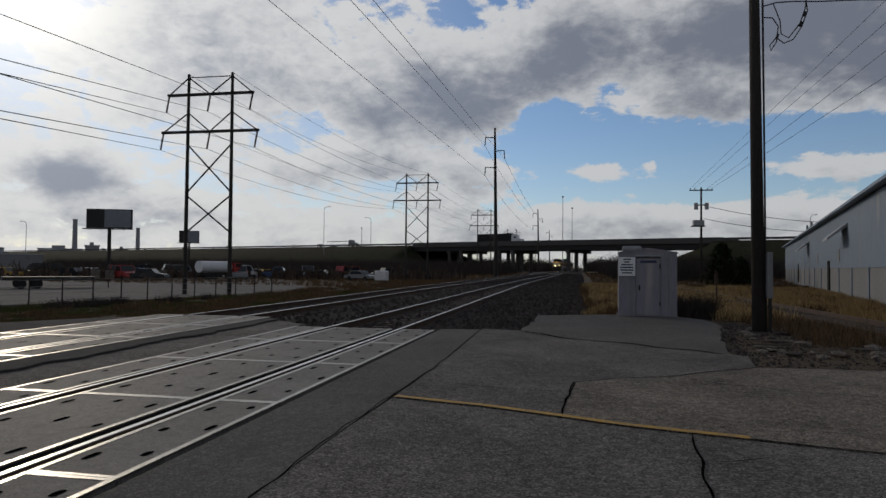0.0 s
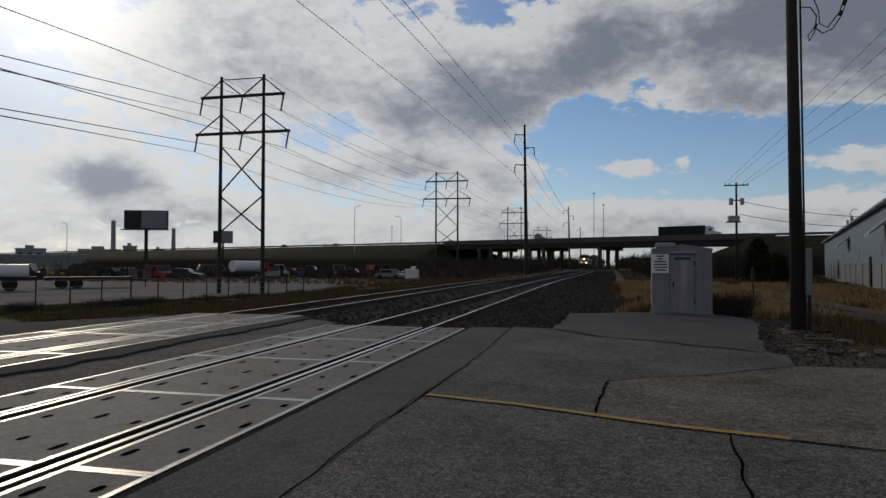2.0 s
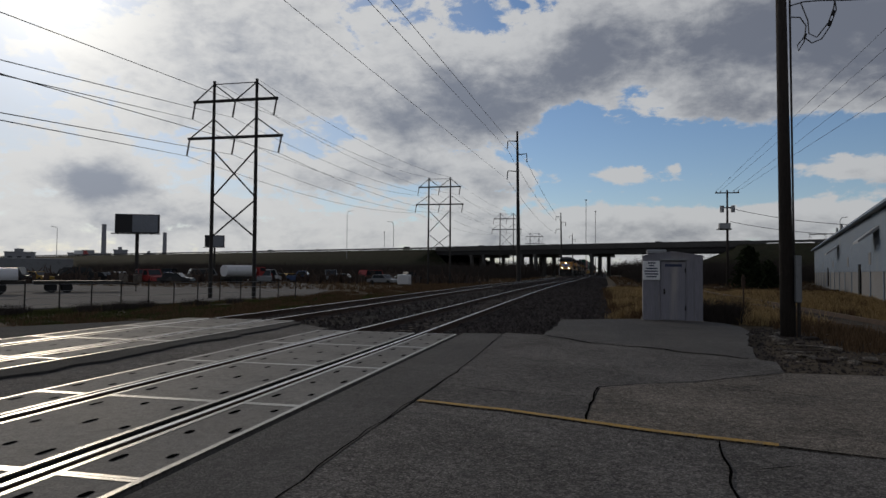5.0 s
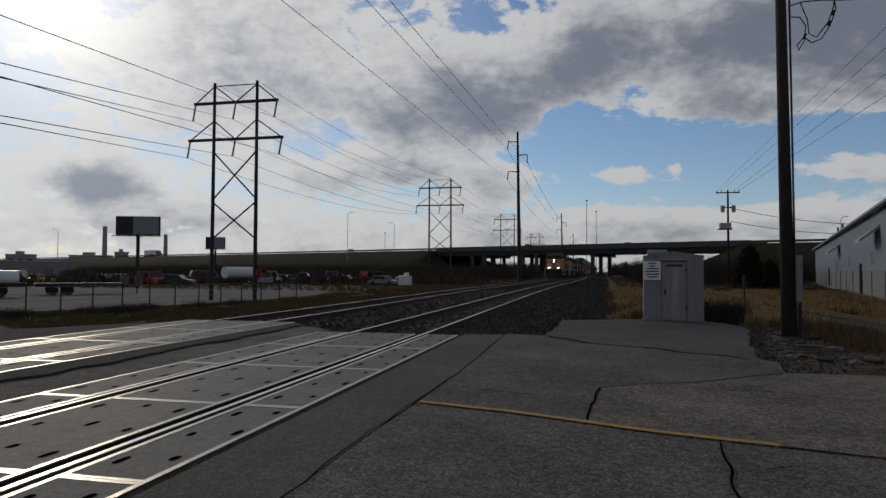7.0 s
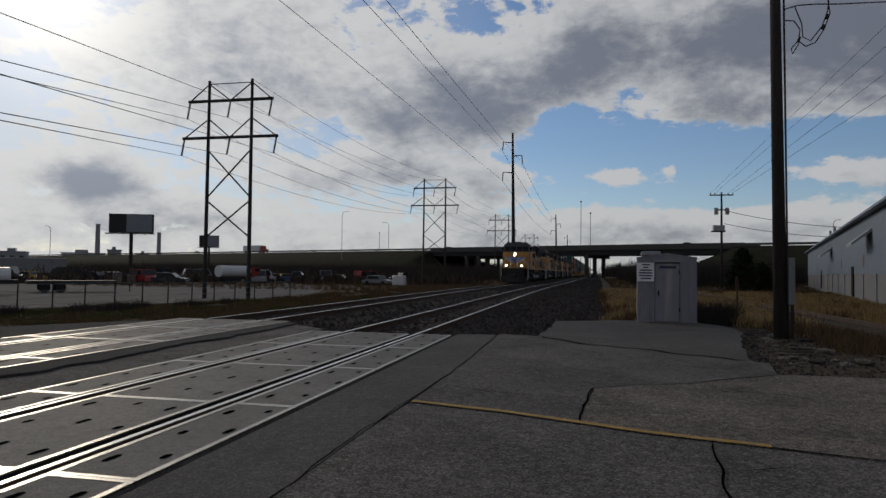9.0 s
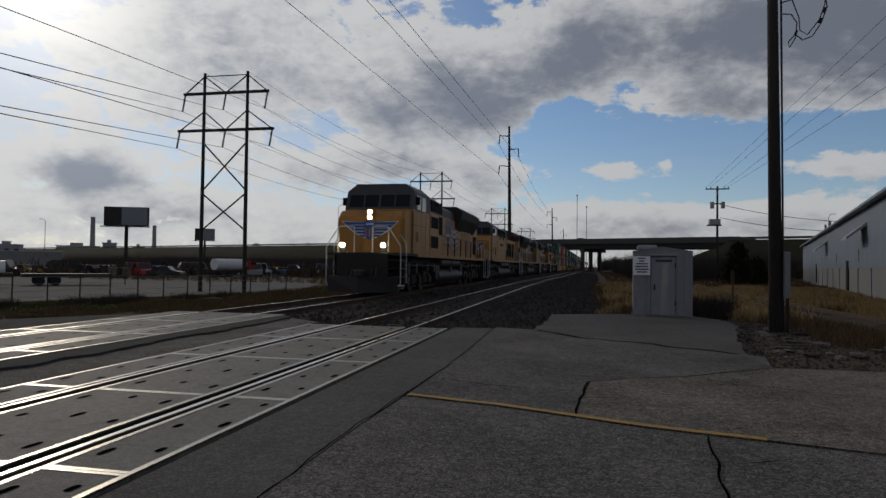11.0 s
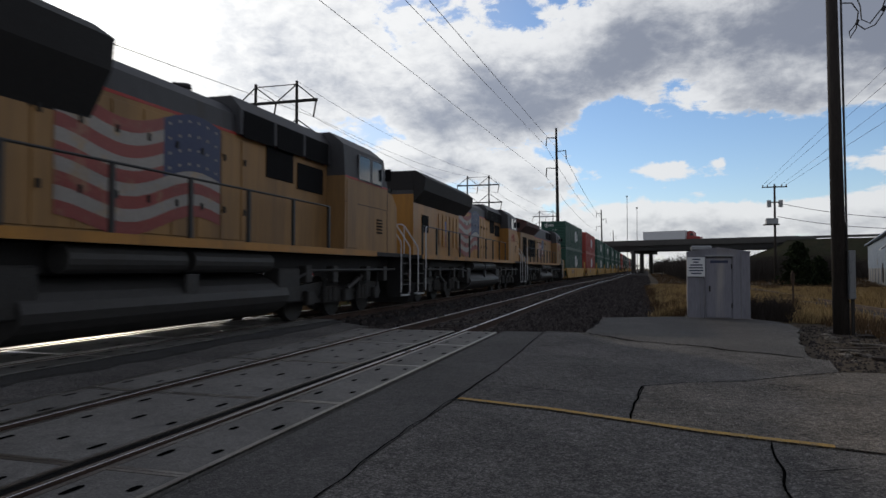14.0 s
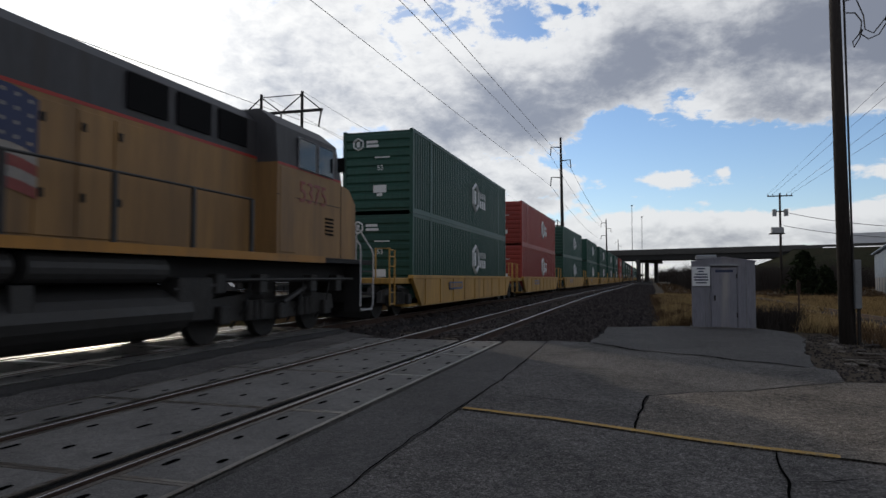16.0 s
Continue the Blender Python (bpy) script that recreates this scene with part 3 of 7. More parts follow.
    ribbon(ragged([(-0.94, 13.31), (-0.04, 12.09), (0.9, 11.46), (1.72, 10.92), (2.31, 10.4)], 0.14, 0.14, 9), 0.06, zc, road, "crack", "crack", 9)
    ribbon(ragged([(-6.75, -6), (-6.8, 0), (-6.7, 4), (-6.7, 6.8), (-6.5, 7.5), (-6.6, 8.5), (-6.75, 9.2), (-6.55, 10), (-6.6, 14)], 0.2, 0.35, 10), 0.03, zt - 0.008, road, "crack", "crack", 10)
    # yellow stop line along the joint
    ribbon(ragged([(-1.64, 6.22), (-0.77, 6.00), (-0.06, 5.735), (0.52, 5.50), (1.10, 5.36), (1.35, 5.30)], 0.1, 0.02, 11), 0.085, zc + 0.003, road, "stop_line", "yellow", 11, taper=False, wob=0.25)
    return road


build_road()


# ---- tracks ----
RAIL = [(-0.036, 0.0), (0.036, 0.0), (0.036, -0.035), (0.010, -0.05), (0.010, -0.14), (0.07, -0.165), (-0.07, -0.165), (-0.010, -0.14), (-0.010, -0.05), (-0.036, -0.035)]


def build_track(xc, name, side):
    track = empty(name, label="straight railway track with polished rails on dark ballast", category="railway track", kind="structure")
    for s in (-1, 1):
        rail = part("rail", sweep(B(), RAIL, YS, xc + s * HALF), "railweb", track, "rusty steel rail")
        part("rail_head", sweep(B(), [(-0.021, 0.003), (0.021, 0.003), (0.028, -0.004), (-0.028, -0.004)], YS, xc + s * HALF), "railhead", rail, "polished bright rail head")
    return track


track_a = build_track(XA, "railway_track", 1)
track_b = build_track(XB, "railway_track", -1)


def build_ballast():
    """One bed for both tracks, with a shoulder at each side, beyond the crossing."""
    bm = B()
    outline = [(-3.9, -0.62), (-3.0, -0.42), (-1.5, -0.17), (1.5, -0.17), (2.2, -0.24), (2.9, -0.17), (5.9, -0.17), (7.0, -0.17), (8.1, -0.20), (9.4, -0.36), (10.4, -0.62)]
    ys = [13.4 + i * 0.5 for i in range(60)] + [y for y in YS if y > 43.5]
    sweep(bm, outline, ys, XB, closed=False)
    for v in bm.verts:
        v.co.z += 0.05 * noise.noise(v.co * 1.7)
    for f in bm.faces:
        if f.normal.z < 0:
            f.normal_flip()
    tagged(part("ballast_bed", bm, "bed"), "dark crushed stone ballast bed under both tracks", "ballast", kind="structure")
    # loose stones on top
    rng = random.Random(5)
    vs, fs = [], []
    for k in range(15000):
        y = 13.6 + 46 * rng.random() ** 1.7
        x = XB - 3.4 + 11.4 * rng.random()
        if k % 3:
            x = XB + 5.6 + 3.8 * rng.random()
        rel = x - XB
        z = np.interp(rel, [p[0] for p in outline], [p[1] for p in outline])
        if x > -1.0 and y < 18.6:
            continue
        if min(abs(rel + HALF), abs(rel - HALF), abs(x - XA + HALF), abs(x - XA - HALF)) < 0.12:
            continue
        s = 0.03 + 0.06 * rng.random()
        a = rng.random() * 6.3
        c = Vector((x + bend(y), y, z + s * 0.4))
        i0 = len(vs)
        for dx, dy, dz in ((1, 0, -0.3), (-0.4, 0.9, -0.2), (-0.6, -0.8, -0.3), (0.1, 0.1, 0.9), (0.6, 0.7, 0.3)):
            vs.append((c.x + s * (dx * math.cos(a) - dy * math.sin(a)), c.y + s * (dx * math.sin(a) + dy * math.cos(a)), c.z + s * dz))
        fs += [(i0, i0 + 4, i0 + 3), (i0 + 4, i0 + 1, i0 + 3), (i0 + 1, i0 + 2, i0 + 3), (i0 + 2, i0, i0 + 3), (i0, i0 + 1, i0 + 4)]
    for k in range(7000):
        y = rng.uniform(50, 150)
        rel = rng.uniform(-3.2, 9.6)
        if min(abs(rel + HALF), abs(rel - HALF), abs(rel + XB - XA + HALF), abs(rel + XB - XA - HALF)) < 0.2:
            continue
        z = np.interp(rel, [p[0] for p in outline], [p[1] for p in outline])
        s = rng.uniform(0.07, 0.15)
        i0 = len(vs)
        for dx, dy, dz in ((1, 0, -0.3), (-0.4, 0.9, -0.2), (-0.6, -0.8, -0.3), (0.1, 0.1, 0.8)):
            vs.append((XB + rel + bend(y) + s * dx, y + s * dy, z + s * 0.3 + s * dz))
        fs += [(i0, i0 + 1, i0 + 3), (i0 + 1, i0 + 2, i0 + 3), (i0 + 2, i0, i0 + 3)]
    me = bpy.data.meshes.new("ballast_stones")
    me.from_pydata(vs, [], fs)
    me.materials.append(M["ballast"])
    tagged(new("ballast_stones", me), "loose dark crushed ballast stones beside the rails", "ballast", kind="stuff")


build_ballast()


# ---- bridge, highway and embankments ----
HD = Vector((0.898, -0.440, 0))          # the highway's direction, towards +x
HN = Vector((-0.440, -0.898, 0))         # across it, towards the crossing
HO = Vector((-6.0, 247.0, 0))            # where it passes over the tracks


def on_highway(u, v, z):
    p = HO + HD * u + HN * v
    return Vector((p.x, p.y, z))


def hw_box(bm, u0, u1, v0, v1, z0, z1):
    vs = [bm.verts.new(on_highway(u, v, z)) for z in (z0, z1) for v in (v0, v1) for u in (u0, u1)]
    for f in ((0, 2, 3, 1), (4, 5, 7, 6), (0, 1, 5, 4), (2, 6, 7, 3), (0, 4, 6, 2), (1, 3, 7, 5)):
        bm.faces.new([vs[i] for i in f])
    bmesh.ops.recalc_face_normals(bm, faces=bm.faces)
    return bm


def build_highway():
    br = empty("highway_bridge", label="long dark concrete highway overpass on round-edged piers", category="bridge", kind="structure")
    u0, u1 = -62, 62
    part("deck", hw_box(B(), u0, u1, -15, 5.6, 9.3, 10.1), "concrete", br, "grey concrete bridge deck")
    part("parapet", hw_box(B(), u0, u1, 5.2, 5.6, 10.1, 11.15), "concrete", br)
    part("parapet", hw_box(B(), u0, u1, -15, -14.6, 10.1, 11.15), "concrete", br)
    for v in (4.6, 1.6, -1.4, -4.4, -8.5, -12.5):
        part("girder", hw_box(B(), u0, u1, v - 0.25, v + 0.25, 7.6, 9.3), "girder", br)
    for u in (-44, -38, -20, -14, 9, 34):
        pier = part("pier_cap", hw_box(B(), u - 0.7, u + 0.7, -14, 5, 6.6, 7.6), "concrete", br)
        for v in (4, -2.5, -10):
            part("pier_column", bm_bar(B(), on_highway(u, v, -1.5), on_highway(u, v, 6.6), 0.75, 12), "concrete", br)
    # earth ramps
    for name, a, b, s in (("embankment_west", -62, -900, -1), ("embankment_east", 58, 700, 1)):
        bm = B()
        rows = []
        for k in range(60):
            u = a + (b - a) * (k / 59) ** 1.6
            run = 24 + 3 * noise.noise((u * 0.02, 0, 3))
            prof = [(-16 - run, -1.2), (-16, 9.8), (6.2, 9.9), (6.2 + run * 0.5, 5.0), (6.2 + run, -0.2), (6.2 + run + 6, -1.2)]
            if k == 0:
                prof = [(v, min(z, 9.2)) for v, z in prof]
            rows.append([bm.verts.new(on_highway(u, v, z) + Vector((0, 0, 0.25 * noise.noise((u * 0.05, v * 0.2, 1))))) for v, z in prof])
        # a sloping end under the bridge
        end = [bm.verts.new(on_highway(a - s * 20 * (10 - max(z, -1)) / 10.0 * (1 if z < 9 else 0.0) , v * 0.95, -1.2 if z < 9 else 9.0)) for v, z in ((-40, -1), (-16, 9.2), (6.2, 9.2), (18, -1), (30, -1), (36, -1))]
        rows.insert(0, end)
        for p, q in zip(rows, rows[1:]):
            for i in range(5):
                bm.faces.new((p[i], p[i + 1], q[i + 1], q[i]))
        bmesh.ops.recalc_face_normals(bm, faces=bm.faces)
        tagged(part(name, bm, "bank", smooth=True), "grassy highway embankment, coloured dark as backlit", "embankment", kind="structure")
        tagged(part("guard_rail", hw_box(B(), min(a, b), max(a, b), 5.3, 5.5, 10.3, 11.0), "concrete"), "long low concrete barrier along the highway", "barrier", kind="structure")
        tagged(part("road", hw_box(B(), min(a, b), max(a, b), -14.5, 5.2, 9.9, 10.1), "asphalt"), "asphalt highway on the embankment", "road", kind="structure")


build_highway()


# ---- crossing furniture: shed, poles ----
def build_shed():
    sh = empty("utility_shed", pose(1.36, 18.35, -0.05, 0, 0, -3.5), "pale painted metal utility shed with a closed door", "shed")
    w, d, h = 1.50, 1.5, 1.76
    body = part("body", bm_prism(B(), [(0, 0), (w, 0), (w, h - 0.02), (w / 2, h + 0.07), (0, h - 0.02)], 0, d), "shed", sh)
    part("plinth", bm_box(B(), -0.05, w + 0.05, -0.05, d + 0.05, -0.15, 0.03, 0.01), "slab", sh, "low concrete plinth")
    bm = B()
    bm_prism(bm, [(-0.015, h - 0.05), (w / 2, h + 0.06), (w + 0.015, h - 0.05), (w + 0.015, h - 0.01), (w / 2, h + 0.10), (-0.015, h - 0.01)], -0.02, d + 0.03)
    part("roof", bm, "shed", sh, "shallow gabled metal roof")
    vent = part("roof_vent", bm_box(B(), 0.10, 0.62, 0.3, 0.9, h + 0.03, h + 0.16, 0.03), "galv", sh, "low roof vent")
    door = part("door", bm_box(B(), 0.46, 1.06, -0.035, 0.0, 0.05, 1.56, 0.006), "sheddoor", sh, "narrow pale metal door")
    part("door_frame", bm_path(B(), [(0.43, -0.02, 0.03), (0.43, -0.02, 1.60), (1.09, -0.02, 1.60), (1.09, -0.02, 0.03)], 0.022, 4), "shed", sh)
    part("door_hood", bm_box(B(), 0.45, 1.12, -0.09, 0.0, 1.62, 1.66, 0.005), "galv", sh)
    part("handle", bm_box(B(), 0.52, 0.56, -0.08, -0.03, 0.72, 0.86, 0.006), "darksteel", door, "small dark handle")
    for z in (0.3, 1.3):
        part("hinge", bm_bar(B(), (1.065, -0.04, z), (1.065, -0.04, z + 0.12), 0.014, 6), "darksteel", door)
    part("number_bar", bm_box(B(), 0.56, 0.98, -0.040, -0.034, 1.45, 1.52), "ink", door, "row of dark stencilled marks")
    for x in (0.30, 1.28):
        part("panel_seam", bm_box(B(), x, x + 0.012, -0.008, 0.0, 0.03, 1.7), "barnlow", sh)
    sg = part("sign", bm_box(B(), 0.00, 0.43, -0.06, -0.045, 1.10, 1.60, 0.004), "sign", sh, "white notice sheet with lines of dark writing")
    for i, (a, b) in enumerate(((0.12, 0.32), (0.15, 0.28), (0.07, 0.37), (0.04, 0.38), (0.05, 0.39), (0.09, 0.35))):
        part("text_bar", bm_box(B(), a, b, -0.064, -0.060, 1.53 - i * 0.073, 1.565 - i * 0.073), "ink", sg)


def wooden_pole(name, x, y, z0, h, r, label, lean=(0, 0)):
    e = empty(name, pose(x, y, z0), label, "utility pole")
    part("shaft", bm_bar(B(), (0, 0, -0.3), (lean[0], lean[1], h), r, 14, r * 0.62), "wood", e, smooth=True)
    return e


def build_poles():
    p = wooden_pole("utility_pole", 4.32, 16.16, -0.15, 11.5, 0.150, "tall dark wooden utility pole with a meter box", (-0.12, 0.0))
    part("conduit", bm_bar(B(), (0.14, -0.06, -0.1), (0.06, -0.1, 9.5), 0.022, 8), "darksteel", p, "dark cable conduit")
    box = part("meter_box", bm_box(B(), 0.12, 0.25, -0.20, -0.04, 0.75, 1.80, 0.015), "cargrey", p, "grey steel meter box")
    part("box_door", bm_box(B(), 0.135, 0.235, -0.212, -0.20, 0.9, 1.7, 0.004), "cargrey", box)
    part("conduit", bm_bar(B(), (0.19, -0.12, -0.1), (0.19, -0.12, 0.77), 0.025, 8), "darksteel", p)
    part("ground_guard", bm_bar(B(), (0.23, -0.10, -0.1), (0.23, -0.10, 0.77), 0.016, 8), "darksteel", p)
    arm = part("crossarm", bm_box(B(), -1.2, 1.2, -0.06, 0.06, 9.6, 9.75, 0.01), "wood", p)
    # service drop: bundle that hangs from the pole top, with loops
    bm = B()
    bm_path(bm, [(0.05, -0.1, 7.46), (0.35, -0.15, 7.52), (0.75, -0.1, 7.54), (1.3, 0.2, 7.62), (2.6, 1.0, 7.9), (7.0, 4.0, 8.8)], 0.014)
    for pts in ([(0.1, 7.20), (0.28, 7.18), (0.40, 6.98), (0.36, 6.62), (0.24, 6.42), (0.22, 6.55), (0.36, 6.72)],
                [(0.36, 6.72), (0.52, 6.58), (0.72, 6.66), (0.90, 6.95), (1.02, 7.3), (0.98, 7.62)],
                [(0.3, 7.5), (0.44, 7.1), (0.46, 6.80), (0.62, 6.70), (0.86, 7.02), (0.97, 7.35), (1.0, 7.6)]):
        bm_path(bm, [(p[0], -0.12, p[1]) for p in pts], 0.014)
    part("service_cable", bm, "wire", p, "drooping black service cable loops")
    for q in ((0.86, -0.12, 6.95), (0.94, -0.12, 7.18), (0.36, -0.12, 6.70)):
        part("splice", bm_bar(B(), q, (q[0] + 0.04, q[1], q[2] + 0.10), 0.03, 8), "rubber", p)

    q = wooden_pole("transformer_pole", 16.0, 84.3, -0.4, 11.6, 0.17, "wooden utility pole with two crossarms and transformers")
    for z, half in ((11.2, 1.35), (9.4, 0.55)):
        part("crossarm", bm_box(B(), -half, half, -0.07, 0.07, z, z + 0.13, 0.01), "wood", q)
    for x in (-1.25, -0.75, 0.75, 1.25):
        part("insulator", bm_bar(B(), (x, 0, 11.33), (x, 0, 11.55), 0.06, 8, 0.04), "porcelain", q)
    for x in (-0.62, 0.62):
        part("transformer", bm_bar(B(), (x, -0.1, 8.9), (x, -0.1, 9.7), 0.24, 12), "galv", q, "grey drum transformer")
    plat = part("platform", bm_box(B(), -1.15, 0.4, -0.5, 0.5, 6.8, 6.92, 0.01), "darksteel", q, "small equipment platform")
    part("cabinet", bm_box(B(), -0.95, 0.3, -0.4, 0.4, 6.92, 7.6, 0.02), "galv", plat)

    s = empty("marker_post", pose(5.3, 25.1, -0.3), "thin rusty marker post with a small orange cap", "post")
    part("post", bm_bar(B(), (0, 0, 0), (-0.03, 0, 1.5), 0.03, 8), "rust", s)
    part("marker", bm_box(B(), -0.08, 0.04, -0.03, 0.03, 1.05, 1.42, 0.01), "rust", s)


def bm_turned(bm, rings, sides=8):
    """A turned shape: rings of (radius, centre) from top to bottom."""
    made = [[bm.verts.new((c[0] + r * math.cos(2 * math.pi * k / sides), c[1] + r * math.sin(2 * math.pi * k / sides), c[2])) for k in range(sides)] for r, c in rings]
    for a, b in zip(made, made[1:]):
        for k in range(sides):
            j = (k + 1) % sides
            bm.faces.new((a[k], b[k], b[j], a[j]))
    bm.faces.new(made[0])
    bm.faces.new(made[-1][::-1])
    return bm


def h_tower(x, y, z0, s, label):
    """A steel H-frame pylon: two poles, two crossarms, braces, hanging insulators. s: its scale of size."""
    e = empty("pylon", pose(x, y, z0, 0, 0, 0), label, "pylon", "line of pylons")
    H, L = 15.2 * s, 1.62 * s
    for k in (-1, 1):
        part("leg", bm_bar(B(), (k * L * 1.02, 0, -0.5), (k * L, 0, H), 0.15 * s, 10, 0.10 * s), "darksteel", e)
    z1, z2 = 0.738 * H, 0.907 * H
    a1, a2 = 3.6 * s, 3.2 * s
    for z, a in ((z1, a1), (z2, a2)):
        part("crossarm", bm_box(B(), -a, a, -0.09 * s, 0.09 * s, z - 0.09 * s, z + 0.09 * s, 0.01), "darksteel", e)
    part("top_tie", bm_bar(B(), (-L, 0, H * 0.985), (L, 0, H * 0.985), 0.035 * s), "darksteel", e)
    r = 0.045 * s
    for z, top, a in ((z2, H * 0.985, a2), (z1, H * 0.825, a1)):
        for k in (-1, 1):
            part("brace", bm_bar(B(), (k * L, 0, top), (k * a * 0.97, 0, z), r), "darksteel", e)
            part("brace", bm_bar(B(), (k * L, 0, top), (0, 0, z), r), "darksteel", e)
    for za, zb in ((0.68, 0.465), (0.45, 0.285)):
        for k in (-1, 1):
            part("cross_brace", bm_bar(B(), (k * L, 0, za * H), (-k * L, 0, zb * H), r * 1.2), "darksteel", e)
    for z, a in ((z2, a2), (z1, a1)):
        for xx in (-a * 0.97, 0, a * 0.97):
            discs = [(0.085 * s if i % 2 else 0.035 * s, (xx - 0.012 * i * s, 0, z - 0.1 * s - i * 0.068 * s)) for i in range(17)]
            part("insulator", bm_turned(B(), discs), "porcelain", e)
    return [(x + xx - 0.16 * s, y, z0 + z - 1.2 * s) for z, a in ((z2, a2), (z1, a1)) for xx in (-a * 0.97, 0, a * 0.97)] + [(x + k * L, y, z0 + H) for k in (-1, 1)]


def wire_between(a, b, sag, r, group):
    bm = B()
    a, b = Vector(a), Vector(b)
    pts = []
    n = 22
    for i in range(n + 1):
        t = i / n
        p = a.lerp(b, t)
        p.z -= 4 * sag * t * (1 - t)
        pts.append(p)
    bm_path(bm, pts, r, 4)
    ob = part("power_line", bm, "wire")
    return tagged(ob, "thin dark overhead power line", "power line", group)


def davit_pole(x, y, z0, h, s=1.0):
    e = empty("transmission_pole", pose(x, y, z0), "tall dark steel pole with three short arms", "utility pole", "single transmission poles")
    part("shaft", bm_bar(B(), (0.35 * s, 0, -0.5), (0, 0, h), 0.36 * s, 12, 0.16 * s), "darksteel", e)
    ends = []
    for k, f in ((-1, 0.935), (1, 0.845), (-1, 0.735)):
        z = h * f
        part("arm", bm_bar(B(), (0, 0, z), (k * 1.55 * s, 0, z + 0.12 * s), 0.10 * s, 6, 0.06 * s), "darksteel", e)
        part("insulator", bm_bar(B(), (k * 1.5 * s, 0, z + 0.1 * s), (k * 1.6 * s, 0, z - 1.25 * s), 0.09 * s, 6), "porcelain", e)
        ends.append((x + k * 1.6 * s, y, z0 + z - 1.25 * s))
    return ends


build_shed()
build_poles()
T1 = h_tower(-24.0, 40.7, -0.9, 1.0, "dark steel H-frame pylon with two crossarms behind the fence")
T2 = h_tower(-21.7, 93.5, -0.3, 1.0, "dark steel H-frame pylon with two crossarms by the tracks")
T3 = h_tower(-20.9, 166.0, 0.0, 1.05, "far dark steel H-frame pylon")
T4 = h_tower(-21.2, 254.0, 0.0, 1.05, "far dark steel H-frame pylon")
T5 = h_tower(-20.0, 380.0, 0.2, 1.1, "far dark steel H-frame pylon")
T0 = [(-0.41, -15.84, -0.04), (-4.16, -15.84, 0.84), (-7.97, -15.84, 3.53), (0.14, -15.84, 0.34), (-4.07, -15.84, 0.82), (-8.33, -15.84, 3.01)]
for A_, B_, sg in ((T0, T1, 0.0), (T1, T2, 1.0), (T2, T3, 0.9), (T3, T4, 0.9)):
    for a, b in zip(A_, B_):
        wire_between(a, b, sg, 0.014, "pylon wires")
P1 = davit_pole(-11.6, 105.0, -0.6, 24.3)
P2 = davit_pole(-8.7, 196.0, 0.0, 18.5, 0.9)
P3 = davit_pole(-9.0, 330.0, 0.0, 20, 0.9)
for end, far in zip(P1, [(-8.13, -30.00, 8.74), (-8.64, -30.00, 10.35), (-15.80, -30.00, 13.14)]):
    wire_between(end, far, 0.0, 0.021, "overhead wires")
for a, b in zip(P1, P2):
    wire_between(a, b, 1.2, 0.03, "overhead wires")
for dx, end in zip((-1.25, -0.75, 0.75, 1.25), [(18.89, 13.42, 19.43), (18.58, 13.42, 17.40), (17.66, 13.42, 14.87), (17.34, 13.42, 12.60)]):
    wire_between((16 + dx, 84.3, 11.1), end, 0.0, 0.016, "street wires")
wire_between((16.3, 84.3, 9.0), (32.0, 70.0, 5.9), 0.8, 0.03, "service wires")
wire_between((16.3, 84.3, 7.4), (32.0, 70.0, 5.2), 0.8, 0.03, "service wires")


def light_mast(x, y, z0, h, arm):
    e = empty("street_lamp", pose(x, y, z0), "tall thin grey highway lamp post with a curved arm", "street lamp", "highway lamps")
    part("post", bm_bar(B(), (0, 0, 0), (0, 0, h), 0.16, 8, 0.10), "galv", e)
    if arm:
        part("arm", bm_path(B(), [(0, 0, h), (arm * 0.4, 0, h + 0.9), (arm, 0, h + 1.0)], 0.09), "galv", e)
        part("lamp_head", bm_box(B(), min(arm, arm * 1.35), max(arm, arm * 1.35), -0.2, 0.2, h + 0.9, h + 1.1, 0.03), "galv", e)
    else:
        part("lamp_head", bm_bar(B(), (0, 0, h), (0, 0, h + 0.5), 0.25, 8, 0.45), "galv", e)


